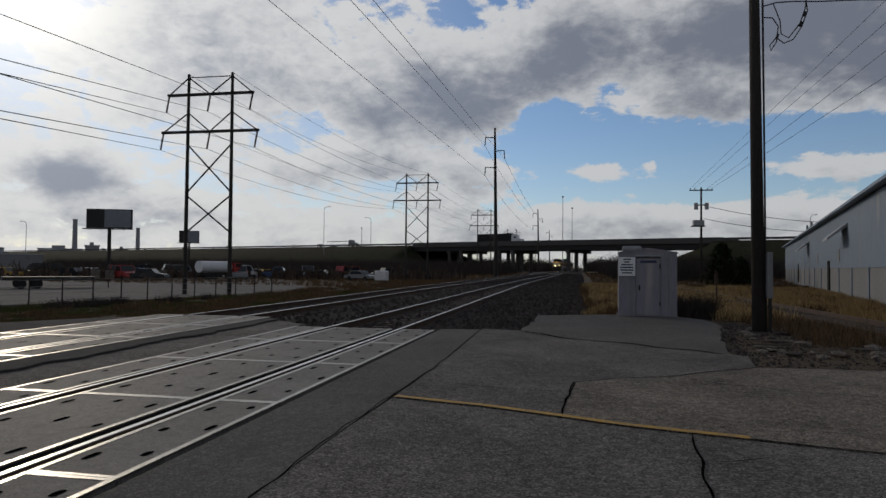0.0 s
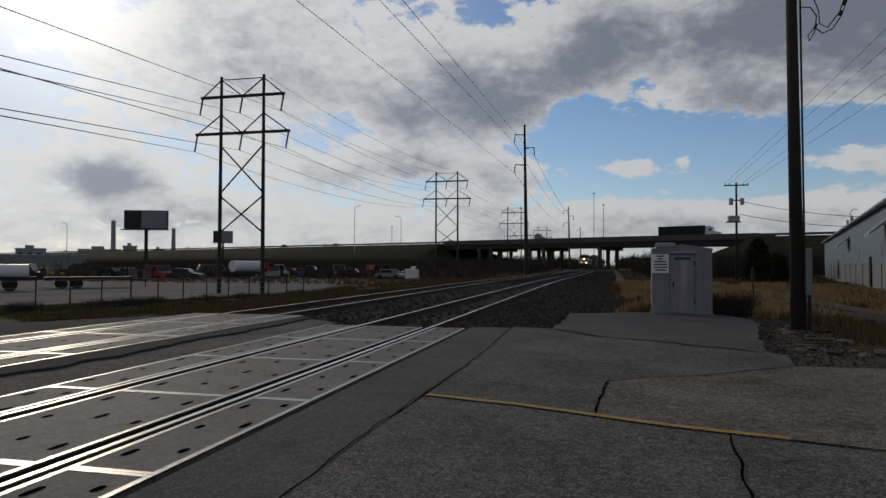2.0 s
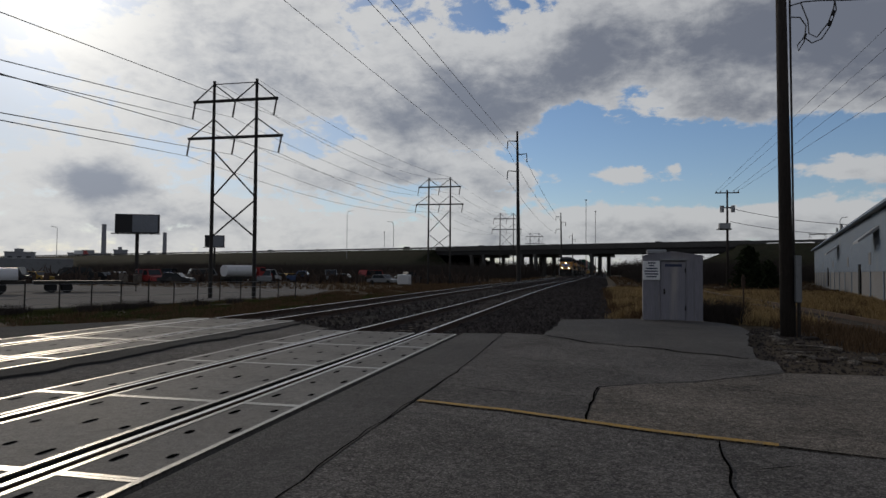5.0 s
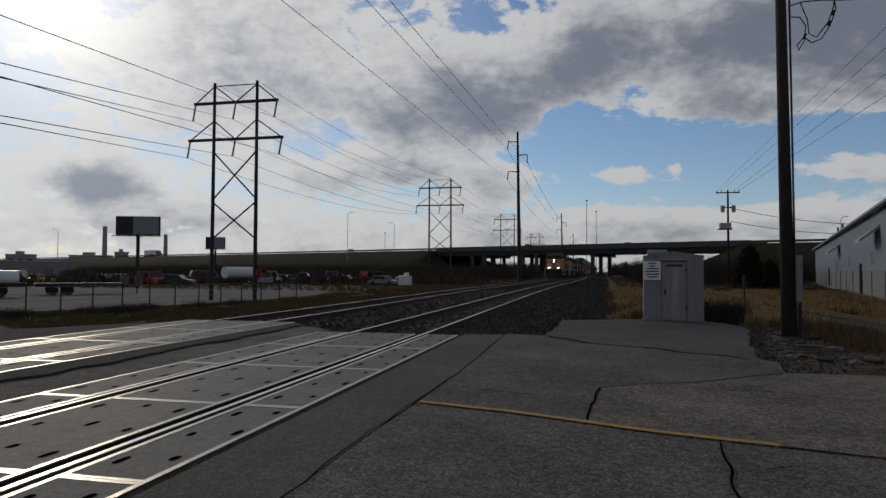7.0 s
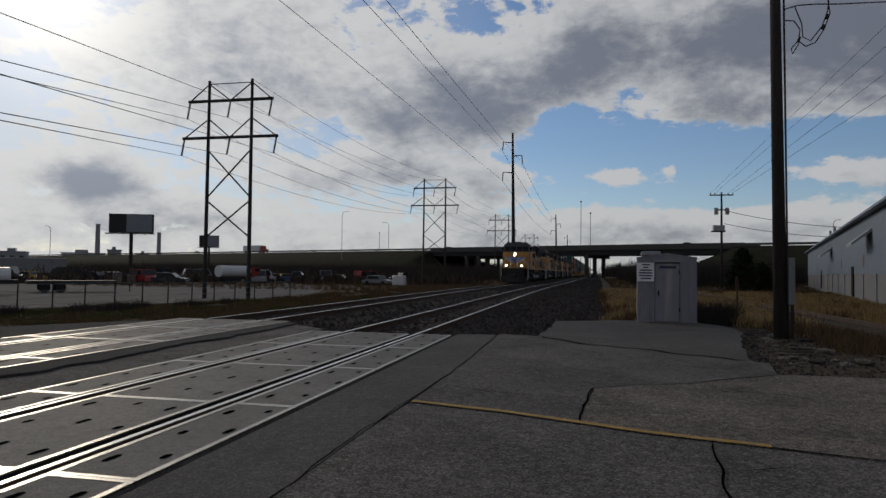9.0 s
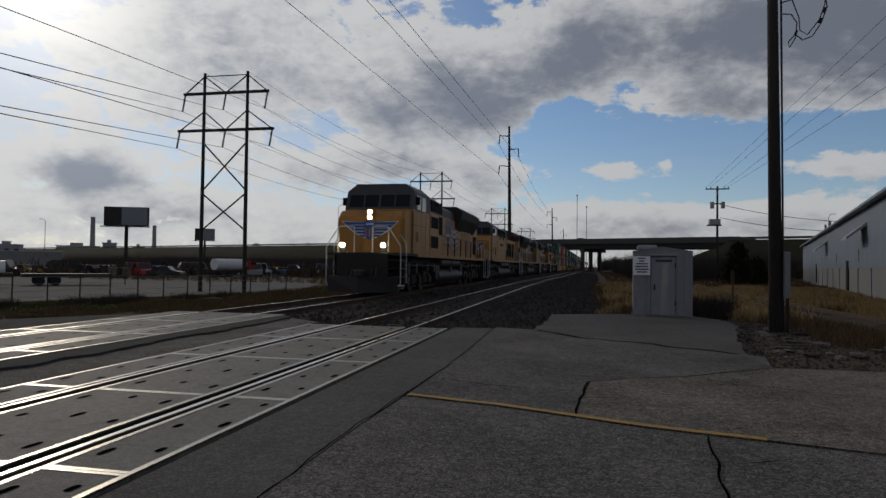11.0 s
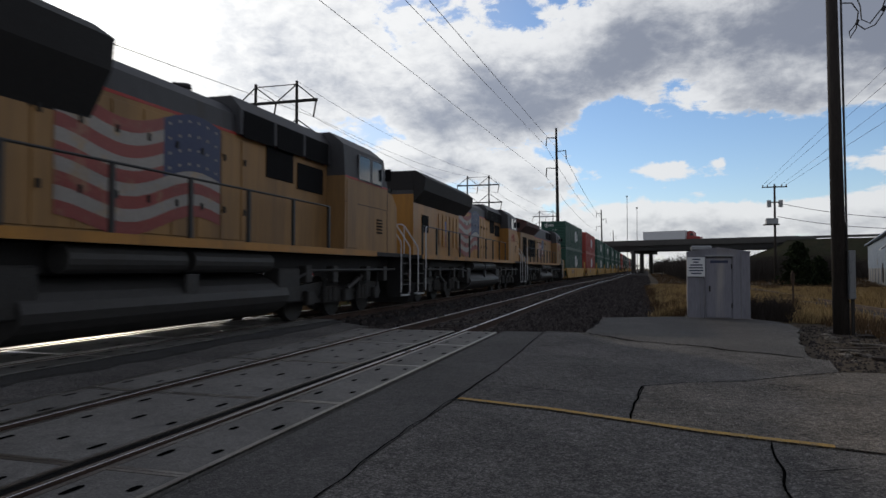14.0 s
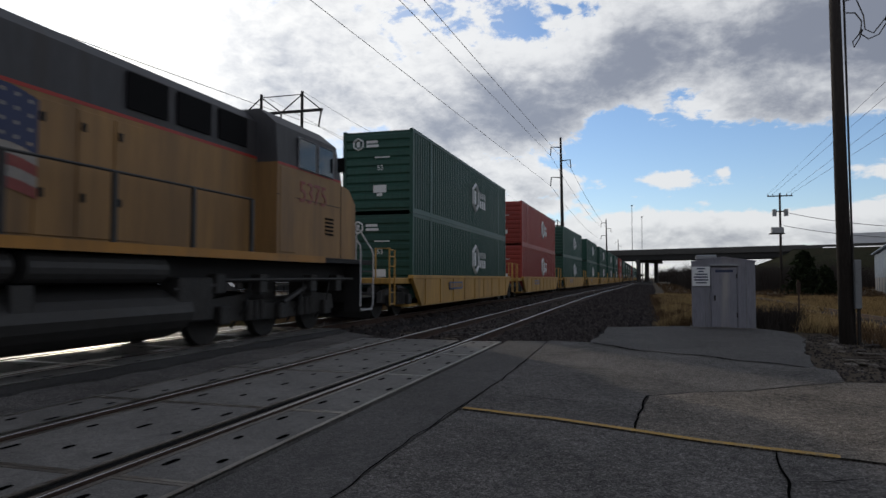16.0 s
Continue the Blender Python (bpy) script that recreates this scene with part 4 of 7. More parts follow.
# ---- building beside the field ----
def build_warehouse():
    """A long metal warehouse; its wall runs along local y."""
    a, b = Vector((10.2, 18.2)), Vector((35.85, 118.5))
    L = (b - a).length
    ang = math.degrees(math.atan2(b.y - a.y, b.x - a.x)) - 90
    e = empty("warehouse", pose(a.x, a.y, -0.35, 0, 0, ang), "long white corrugated metal warehouse with a grey lower wall", "warehouse")
    h, low = 5.35, 1.75
    bm = B()
    n = int(L / 0.30)
    prev = None
    for i in range(n + 1):
        for o in ((0.0, 0.0), (0.06, 0.035), (0.15, 0.035), (0.21, 0.0)):
            y = min(i * 0.30 + o[0], L)
            cur = (bm.verts.new((-o[1], y, low)), bm.verts.new((-o[1], y, h)))
            if prev:
                bm.faces.new((prev[0], cur[0], cur[1], prev[1]))
            prev = cur
    part("wall_sheet", bm, "barn", e, "white corrugated upper wall coloured as in blue shade")
    part("wall_core", bm_box(B(), 0.01, 30, 0, L, -0.3, h), "barnlow", e, "grey lower wall")
    for i in range(int(L / 6.1) + 1):
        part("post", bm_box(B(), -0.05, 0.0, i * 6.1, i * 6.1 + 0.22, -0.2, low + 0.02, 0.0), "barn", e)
    part("roof", bm_prism(B(), [(-0.35, h - 0.02), (15, h + 2.6), (30.3, h), (30.3, h + 0.15), (15, h + 2.78), (-0.35, h + 0.16)], -0.4, L + 0.4), "roofmetal", e)
    part("gutter", bm_box(B(), -0.5, -0.35, -0.4, L + 0.4, h - 0.05, h + 0.12, 0.02), "barn", e)
    for y in (36.0, 70.0):
        dr = part("door", bm_box(B(), -0.08, 0.0, y, y + 1.3, 0.1, 2.3, 0.01), "dark", e, "black plate for the shade in a doorway")
    for y in (54.5, 26.0):
        part("awning", bm_prism(B(), [(-1.1, 3.6), (-0.02, 4.5), (-0.02, 4.3), (-1.1, 3.45)], y, y + 3.0), "roofmetal", e, "small sloping awning")
    for y in (30, 45, 62, 80):
        part("window", bm_box(B(), -0.06, 0.0, y, y + 1.2, 2.2, 3.0, 0.01), "barnlow", e)
    for y in (60, 66):
        part("roof_vent", bm_bar(B(), (0.6, y, h + 0.1), (0.6, y, h + 1.4), 0.12, 8), "galv", e)


build_warehouse()


# ---- the train ----
def track_pose(front, centre_x=XB):
    """Pose of a car whose leading end stands at y = front; it trails towards +y."""
    a, b = bend(front + 3), bend(front + 19)
    return pose(centre_x + a - 3 * (b - a) / 16, front, 0, 0, 0, -math.degrees(math.atan2(b - a, 16)))


def bogie(e, yc, wheelbase, axles):
    """A truck: side frames with springs and boxes, axles and wheels."""
    half = wheelbase / 2
    bg = part("truck_frame", bm_box(B(), -0.95, 0.95, yc - half - 0.3, yc + half + 0.3, 0.62, 0.80, 0.03), "under", e)
    for s in (-1, 1):
        bm = B()
        o = [(yc - half - 0.55, 0.50), (yc - half - 0.45, 0.85), (yc - half * 0.5, 0.95), (yc - half * 0.35, 0.72), (yc + half * 0.35, 0.72), (yc + half * 0.5, 0.95), (yc + half + 0.45, 0.85), (yc + half + 0.55, 0.50), (yc + half * 0.6, 0.40), (yc - half * 0.6, 0.40)]
        bm_prism(bm, o, min(s * 1.03, s * 1.17), max(s * 1.03, s * 1.17), "x")
        part("side_frame", bm, "under", bg)
        for k in range(axles):
            y = yc - half + k * wheelbase / (axles - 1)
            part("journal_box", bm_box(B(), min(s * 1.15, s * 1.30), max(s * 1.15, s * 1.30), y - 0.17, y + 0.17, 0.38, 0.72, 0.03), "under", bg)
            if k < axles - 1:
                ym = y + wheelbase / (axles - 1) / 2
                bm = B()
                for dy in (-0.22, 0.0, 0.22):
                    bm_bar(bm, (s * 1.22, ym + dy, 0.42), (s * 1.22, ym + dy, 0.80), 0.085, 8)
                part("spring", bm, "under", bg)
                part("brake_cylinder", bm_bar(B(), (s * 1.18, ym - 0.3, 0.92), (s * 1.18, ym + 0.2, 0.92), 0.10, 8), "under", bg)
    for k in range(axles):
        y = yc - half + k * wheelbase / (axles - 1)
        ax = part("wheelset", bm_bar(B(), (-0.72, y, 0.51), (0.72, y, 0.51), 0.09, 8), "under", bg)
        for s in (-1, 1):
            bm = B()
            bm_bar(bm, (s * 0.70, y, 0.51), (s * 0.82, y, 0.51), 0.505, 22)
            bm_bar(bm, (s * 0.66, y, 0.51), (s * 0.70, y, 0.51), 0.525, 22)
            part("wheel", bm, "under", ax)


def flag(e, y0, y1, z0, z1, x, flip):
    """A waving flag in paint: canton and stripes as thin plates on the hood's side."""
    s = 1 if x > 0 else -1
    n = 12
    rows = 9

    def at(u, v):
        yy = y0 + (y1 - y0) * (1 - u if flip else u)
        return yy, z0 + (z1 - z0) * v + 0.16 * math.sin(u * 7.5) - 0.22 * u + 0.05
    for r in range(rows):
        bm = B()
        va, vb = r / rows, (r + 1) / rows
        start = 0.42 if r >= 4 else 0.0
        prev = None
        for i in range(n + 1):
            u = start + (1 - start) * i / n
            ya, za = at(u, va)
            yb, zb = at(u, vb)
            cur = (bm.verts.new((x + s * 0.006, ya, za)), bm.verts.new((x + s * 0.006, yb, zb)))
            if prev:
                bm.faces.new((prev[0], cur[0], cur[1], prev[1]))
            prev = cur
        ob = part("flag_stripe", bm, "flagred" if r % 2 == 0 else "flagwhite", e)
    bm = B()
    prev = None
    for i in range(7):
        u = 0.42 * i / 6
        ya, za = at(u, 4 / rows)
        yb, zb = at(u, 1.0)
        cur = (bm.verts.new((x + s * 0.007, ya, za)), bm.verts.new((x + s * 0.007, yb, zb)))
        if prev:
            bm.faces.new((prev[0], cur[0], cur[1], prev[1]))
        prev = cur
    canton = part("flag_canton", bm, "blue", e)
    bm = B()
    for i in range(6):
        for j in range(4):
            ya, za = at(0.04 + 0.34 * i / 5, 4.6 / rows + 0.42 * j / 3)
            bm_box(bm, min(x + s * 0.007, x + s * 0.011), max(x + s * 0.007, x + s * 0.011), ya - 0.026, ya + 0.026, za - 0.024, za + 0.024)
    part("flag_stars", bm, "flagwhite", canton)


def loco(kind, label, rear_first=False, body="yel", number="", slogan="", flag_at=None, seed=0, long_flare=False, lit=False, L=22.6, inset=1.4):
    """A six-axle road locomotive, 22.6 m long. It leads towards -y from y = 0, or rear first."""
    root = empty("locomotive", None, label, "locomotive", "locomotives of the train")
    e = root
    rng = random.Random(seed)
    ge = kind == "ge"
    sill = 1.72
    # frame and running boards
    part("frame", bm_box(B(), -1.02, 1.02, 0.55, L - 0.55, 1.15, sill - 0.12, 0.03), "sooty", e, "black underframe")
    part("walkway", bm_box(B(), -1.53, 1.53, 0.35, L - 0.35, sill - 0.12, sill, 0.01), "sooty", e)
    for s in (-1, 1):
        part("sill_stripe", bm_box(B(), min(s * 1.53, s * 1.545), max(s * 1.53, s * 1.545), 3.2, L - 0.9, sill - 0.13, sill + 0.02), "yel", e, "bright yellow sill stripe")
    # fuel tank and air reservoirs
    o = [(1.47 * math.copysign(abs(math.cos(a)) ** 0.75, math.cos(a)), 0.68 + 0.50 * math.sin(a)) for a in [2 * math.pi * k / 24 for k in range(24)]]
    y0 = 8.2 if ge else 8.4
    part("fuel_tank", bm_prism(B(), o, y0 - 0.4, y0 + 6.0), "tank", e, "rounded dark grey fuel tank", smooth=False)
    for s in (-1, 1):
        bm = B()
        for ya, yb in ((y0 + 0.2, y0 + 2.7), (y0 + 2.9, y0 + 5.3)):
            bm_bar(bm, (s * 1.25, ya, 1.37), (s * 1.25, yb, 1.37), 0.20, 16)
        part("air_reservoir", bm, "tank", e, smooth=False)
        part("equipment_box", bm_box(B(), min(s * 1.0, s * 1.4), max(s * 1.0, s * 1.4), y0 - 1.0, y0 - 0.1, 0.5, 1.25, 0.03), "under", e)
        part("equipment_box", bm_box(B(), min(s * 1.0, s * 1.4), max(s * 1.0, s * 1.4), y0 + 5.7, y0 + 6.4, 0.6, 1.28, 0.03), "under", e)
    # pipes, sanding hoses and small gear along the frame
    for s in (-1, 1):
        part("pipe", bm_path(B(), [(s * 1.40, 1.4, 1.22), (s * 1.40, 6.8, 1.20), (s * 1.36, 7.4, 1.05), (s * 1.36, 8.2, 1.05)], 0.035), "under", e)
        part("pipe", bm_path(B(), [(s * 1.34, L - 8.0, 1.12), (s * 1.42, L - 6.9, 1.22), (s * 1.42, L - 1.2, 1.22)], 0.035), "under", e)
        for yc in (2.2, 3.5, 5.6, 7.0, L - 7.0, L - 5.6, L - 3.5, L - 2.2):
            part("hanger", bm_box(B(), min(s * 1.2, s * 1.42), max(s * 1.2, s * 1.42), yc - 0.14, yc + 0.14, 0.86 + 0.1 * rng.random(), 1.32, 0.02), "under", e)
            part("sand_hose", bm_path(B(), [(s * 1.3, yc + 0.3, 1.2), (s * 1.28, yc + 0.42, 0.7), (s * 1.0, yc + 0.5, 0.28)], 0.025), "rubber", e)
        part("damper", bm_bar(B(), (s * 1.26, 3.6, 1.05), (s * 1.26, 4.6, 0.72), 0.06, 8), "tank", e)
        part("damper", bm_bar(B(), (s * 1.26, L - 3.6, 1.05), (s * 1.26, L - 4.6, 0.72), 0.06, 8), "tank", e)
        part("fuel_sight", bm_box(B(), min(s * 1.36, s * 1.43), max(s * 1.36, s * 1.43), y0 + 2.6, y0 + 2.9, 0.8, 1.15, 0.01), "tank", e)
    bogie(e, 4.6, 4.1, 3)
    bogie(e, L - 4.6, 4.1, 3)
    # ends: pilot, plow, coupler, steps
    for yend, d in ((0.35, -1), (L - 0.35, 1)):
        bm = B()
        bm_box(bm, -1.06, 1.06, min(yend, yend + d * 0.10), max(yend, yend + d * 0.10), 0.55, sill, 0.02)
        pilot = part("pilot", bm, "sooty", e, "black end plate")
        bm = B()
        vs = [bm.verts.new(p) for p in ((-1.5, yend + d * 0.1, 0.75), (1.5, yend + d * 0.1, 0.75), (1.42, yend + d * 0.1, 0.14), (-1.42, yend + d * 0.1, 0.14), (0, yend + d * 0.55, 0.75), (0, yend + d * 0.75, 0.14))]
        for f in ((0, 3, 5, 4), (4, 5, 2, 1), (0, 4, 1), (3, 2, 5)):
            bm.faces.new([vs[i] for i in f])
        bmesh.ops.recalc_face_normals(bm, faces=bm.faces)
        part("plow", bm, "sooty", pilot)
        part("coupler", bm_box(B(), -0.14, 0.14, min(yend, yend + d * 0.75), max(yend, yend + d * 0.75), 0.75, 1.02, 0.04), "under", pilot)
        bm = B()
        for x in (-0.6, -0.4, 0.4, 0.6):
            bm_path(bm, [(x, yend + d * 0.1, 1.1), (x * 1.05, yend + d * 0.3, 0.75), (x, yend + d * 0.32, 0.5)], 0.03)
        part("air_hose", bm, "rubber", pilot)
        for s in (-1, 1):
            st = part("step_well", bm_box(B(), min(s * 1.05, s * 1.5), max(s * 1.05, s * 1.5), min(yend - d * 0.75, yend - d * 0.7), max(yend - d * 0.75, yend - d * 0.7), 0.35, 1.6), "sooty", e)
            for z in (0.38, 0.72, 1.06, 1.40):
                part("step", bm_box(B(), min(s * 1.05, s * 1.55), max(s * 1.05, s * 1.55), min(yend - d * 0.70, yend), max(yend - d * 0.70, yend), z, z + 0.04), "handrail" if z < 0.5 else "under", st)
            # bent grab rails: one slopes down from the end platform to the step, one stands at the walkway
            part("handrail", bm_path(B(), [(s * 0.38, yend, sill), (s * 0.38, yend, 2.70), (s * 0.44, yend, 2.76), (s * 0.95, yend, 2.76), (s * 1.06, yend, 2.70), (s * 1.52, yend, 2.02), (s * 1.56, yend, 1.9), (s * 1.56, yend, 0.5), (s * 1.50, yend, 0.42)], 0.022), "handrail", e, "pale bent grab rail")
            if d > 0:
                side = [(s * 1.56, yend - d * 0.85, 0.5), (s * 1.56, yend - d * 0.85, 2.5), (s * 1.54, yend - d * 0.92, 2.68), (s * 1.5, yend - d * 1.1, 2.74)]
            else:
                side = [(s * 1.56, yend - d * 0.85, 0.5), (s * 1.56, yend - d * 0.85, 1.95), (s * 1.54, yend - d * 0.85, 2.1), (s * 1.2, yend - d * 0.85, 2.62)]
            part("handrail", bm_path(B(), side, 0.022), "handrail", e, "pale bent grab rail")
            part("chain_post", bm_bar(B(), (s * 1.05, yend, sill), (s * 1.05, yend, 2.70), 0.02), "handrail", e)
    # side walkway rails
    ya, yb = (6.2, L - 1.0)
    for s in (-1, 1):
        n = 9
        for i in range(n + 1):
            y = ya + (yb - ya) * i / n
            part("rail_post", bm_box(B(), min(s * 1.47, s * 1.53), max(s * 1.47, s * 1.53), y - 0.035, y + 0.035, sill, 2.74), "blackrail", e)
        part("handrail", bm_bar(B(), (s * 1.5, ya, 2.74), (s * 1.5, yb, 2.74), 0.022), "blackrail", e)
    # cab
    c0, c1 = 2.35, 5.35
    cab_w = 1.53
    bm = bm_prism(B(), [(1.15, sill), (1.20, 3.22), (1.48, 3.46), (c0, 3.56), (c0, sill)], -1.46, 1.46, "x")
    bmesh.ops.bevel(bm, geom=[ed for ed in bm.edges if all(v.co.y < 1.6 for v in ed.verts) and abs(ed.verts[0].co.x - ed.verts[1].co.x) < 0.01], offset=0.16, segments=3, affect="EDGES")
    nose = part("nose", bm, body, e)
    cab = part("cab", bm_prism(B(), [(-cab_w, sill), (cab_w, sill), (cab_w, 3.62), (-cab_w, 3.62)], c0, c1), body, e)
    up = bm_prism(B(), [(-cab_w, 3.62), (cab_w, 3.62), (cab_w * 0.97, 4.42), (cab_w * 0.72, 4.74), (-cab_w * 0.72, 4.74), (-cab_w * 0.97, 4.42)], c0, c1)
    for v in up.verts:
        if v.co.y < c0 + 0.1:
            v.co.y += 0.28 * (v.co.z - 3.62)
    part("cab_roof", up, "grey", cab, "grey upper cab and roof")
    part("red_band", bm_box(B(), -cab_w - 0.004, cab_w + 0.004, c0 + 0.02, c1 - 0.02, 3.58, 3.63), "red", cab)
    for x0, x1 in ((-1.35, -0.72), (-0.66, -0.05), (0.05, 0.66), (0.72, 1.35)):
        bm = B()
        vs = [bm.verts.new(p) for p in ((x0, c0 + 0.02, 3.72), (x1, c0 + 0.02, 3.72), (x1, c0 + 0.20, 4.33), (x0, c0 + 0.20, 4.33))]
        bm.faces.new(vs)
        bmesh.ops.solidify(bm, geom=bm.faces[:], thickness=0.03)
        part("windshield", bm, "glass", cab, "dark windscreen pane")
    for s in (-1, 1):
        for ya_, yb_ in ((c0 + 0.5, c0 + 1.25), (c0 + 1.38, c0 + 2.15)):
            w = part("side_window", bm_box(B(), min(s * 1.49, s * 1.555), max(s * 1.49, s * 1.555), ya_, yb_, 3.62, 4.28, 0.02), "glass", cab, "dark side window")
            part("window_frame", bm_path(B(), [(s * 1.55, ya_, 3.62), (s * 1.55, yb_, 3.62), (s * 1.55, yb_, 4.28), (s * 1.55, ya_, 4.28), (s * 1.55, ya_, 3.62)], 0.022, 4), "galv", w)
        part("mirror", bm_box(B(), min(s * 1.56, s * 1.75), max(s * 1.56, s * 1.75), c0 + 0.25, c0 + 0.30, 3.8, 4.15, 0.01), "dark", cab)
        part("cab_door", bm_box(B(), min(s * 1.3, s * 1.545), max(s * 1.3, s * 1.545), c1 - 0.75, c1 - 0.10, sill + 0.05, 3.55, 0.015), body, cab)
        for k in range(5):
            part("louvre", bm_box(B(), min(s * 1.53, s * 1.55), max(s * 1.53, s * 1.55), c0 + 0.45, c0 + 0.85, 2.25 + k * 0.09, 2.29 + k * 0.09), "dark", cab)
        part("seam", bm_box(B(), min(s * 1.53, s * 1.536), max(s * 1.53, s * 1.536), c0, c1, 2.95, 2.965), "sooty", cab)
        part("seam", bm_box(B(), min(s * 1.53, s * 1.536), max(s * 1.53, s * 1.536), c0 + 0.01, c0 + 0.03, sill, 3.5), "sooty", cab)
    # nose emblem: two swept wings and a shield
    for s in (-1, 1):
        plate = [(s * 0.20, 2.30), (s * 0.20, 2.97), (s * 1.22, 3.02), (s * 1.02, 2.80), (s * 0.80, 2.62), (s * 0.55, 2.46)]
        part("wing_back", bm_prism(B(), plate, 1.135, 1.19), "logo", nose, "pale wing outline")
        for k in range(5):
            z1 = 2.965 - 0.125 * k
            half = (1.18, 1.02, 0.84, 0.66, 0.48)[k]
            o = [(s * 0.20, z1 - 0.095), (s * 0.20, z1), (s * half, z1 + 0.03 - 0.012 * k), (s * (half - 0.13), z1 - 0.095)]
            part("wing_feather", bm_prism(B(), o, 1.125, 1.19), "wing", nose, "blue painted wing feather")
    part("shield", bm_prism(B(), [(-0.23, 3.02), (0.23, 3.02), (0.23, 2.42), (0, 2.22), (-0.23, 2.42)], 1.115, 1.20), "wing", nose, "blue shield emblem")
    for k in range(5):
        part("shield_bar", bm_box(B(), -0.185 + k * 0.082, -0.145 + k * 0.082, 1.108, 1.115, 2.38, 2.74), "flagred" if k % 2 else "flagwhite", nose)
    bm = B()
    for k in range(3):
        bm_box(bm, -0.15 + k * 0.11, -0.07 + k * 0.11, 1.108, 1.115, 2.86, 2.93)
    part("shield_marks", bm, "logo", nose)
    part("nose_door", bm_box(B(), -0.34, 0.34, 1.12, 1.17, sill + 0.02, 2.24, 0.01), body, nose)
    lampm = "lamp" if lit else "glass"
    for z in (3.42, 3.20):
        part("headlight", bm_bar(B(), (0, 1.09, z - 0.02), (0, 1.2, z - 0.02), 0.085, 14), lampm, nose, "round headlight")
    part("headlight_box", bm_box(B(), -0.16, 0.16, 1.12, 1.45, 3.04, 3.54, 0.03), "yel", nose)
    for s in (-1, 1):
        part("ditch_light", bm_bar(B(), (s * 0.85, 0.20, 2.0), (s * 0.85, 0.32, 2.0), 0.085, 14), lampm, e, "round ditch light")
        part("lamp_bracket", bm_box(B(), s * 0.85 - 0.13, s * 0.85 + 0.13, 0.32, 0.45, sill, 2.14, 0.02), "sooty", e)
    if number:
        for s in (-1, 1):
            writing(number, 0.66, Matrix.Translation((s * 1.538, c0 + 1.45, 2.90)) @ Euler((math.pi / 2, 0, s * math.pi / 2)).to_matrix().to_4x4(), cab, "red" if not ge else "flagred", "road_number")
    # hood
    hw, h0, h1 = 1.05 if ge else 1.02, 5.35, L - inset
    top = 4.68 if ge else 4.50
    band = 3.72 if ge else 3.92
    part("hood", bm_prism(B(), [(-hw, sill), (hw, sill), (hw, band), (-hw, band)], h0, h1), body, e)
    part("hood_top", bm_prism(B(), [(-hw, band), (hw, band), (hw * 0.98, top - 0.22), (hw * 0.75, top), (-hw * 0.75, top), (-hw * 0.98, top - 0.22)], h0, h1), "grey", e, "sooty grey hood top")
    part("red_band", bm_box(B(), -hw - 0.005, hw + 0.005, h0, h1 - 6.0, band - 0.04, band + 0.012), "red", e)
    cy1 = h0 + (5.2 if ge else 2.9)
    for s in (-1, 1):
        x0, x1 = min(s * hw, s * (hw + 0.022)), max(s * hw, s * (hw + 0.022))
        y = cy1 + 0.15 if s > 0 else h0 + 3.2
        while y < h1 - (6.8 if ge else 7.4):
            part("hood_door", bm_box(B(), x0, x1, y, y + 0.62, sill + 0.08, band - 0.12, 0.008), body, e)
            part("latch", bm_box(B(), min(s * (hw + 0.02), s * (hw + 0.05)), max(s * (hw + 0.02), s * (hw + 0.05)), y + 0.5, y + 0.56, 2.3, 2.42), "sooty", e)
            part("latch", bm_box(B(), min(s * (hw + 0.02), s * (hw + 0.05)), max(s * (hw + 0.02), s * (hw + 0.05)), y + 0.5, y + 0.56, 3.3, 3.42), "sooty", e)
            y += 0.68
        # dark grilles behind the cab
        for ya_, yb_, za, zb in ((h0 + 0.25, h0 + 1.55, 3.10, 3.72), (h0 + 0.25, h0 + 1.55, 2.05, 2.75), (h0 + 1.75, h0 + 2.9, 3.2, 3.88)):
            if s < 0 and (ge or za < 2.5):
                continue
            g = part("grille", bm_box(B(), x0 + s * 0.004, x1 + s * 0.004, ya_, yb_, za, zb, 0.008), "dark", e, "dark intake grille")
        for k in range(6):
            part("louvre", bm_box(B(), min(s * (hw + 0.02), s * (hw + 0.04)), max(s * (hw + 0.02), s * (hw + 0.04)), h1 - 6.2 + k * 0.55, h1 - 5.85 + k * 0.55, 2.15, 3.45), "dark" if ge else body, e)
    # wide cabinet flush with the cab on one side
    part("side_cabinet", bm_box(B(), hw, 1.53, h0, cy1, sill, 3.74, 0.02), body, e, "wide equipment cabinet flush with the cab")
    part("cabinet_top", bm_prism(B(), [(hw - 0.05, 3.74), (1.53, 3.74), (1.49, 4.36), (hw - 0.05, 4.60)], h0, cy1), "grey", e)
    part("red_band", bm_box(B(), 1.53, 1.536, h0, cy1, 3.70, 3.75), "red", e)
    if ge:
        for k in range(5):
            part("shutter", bm_box(B(), 1.50, 1.56, h0 + 0.25 + k * 0.95, h0 + 0.80 + k * 0.95, 3.72 - 0.25 * (k % 2), 4.30), "dark", e)
        part("seam", bm_box(B(), 1.53, 1.537, h0 + 0.2, cy1 - 0.2, 2.50, 2.52), "sooty", e)
        part("vent_box", bm_box(B(), 1.53, 1.545, h0 - 1.2, h0 - 0.75, 2.1, 2.75), "dark", e)
    else:
        for za, zb in ((3.0, 3.55), (2.05, 2.62)):
            part("grille_frame", bm_box(B(), 1.53, 1.55, h0 + 0.15, h0 + 1.95, za - 0.08, zb + 0.08, 0.005), body, e)
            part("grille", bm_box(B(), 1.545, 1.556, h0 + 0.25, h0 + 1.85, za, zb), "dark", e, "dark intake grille")
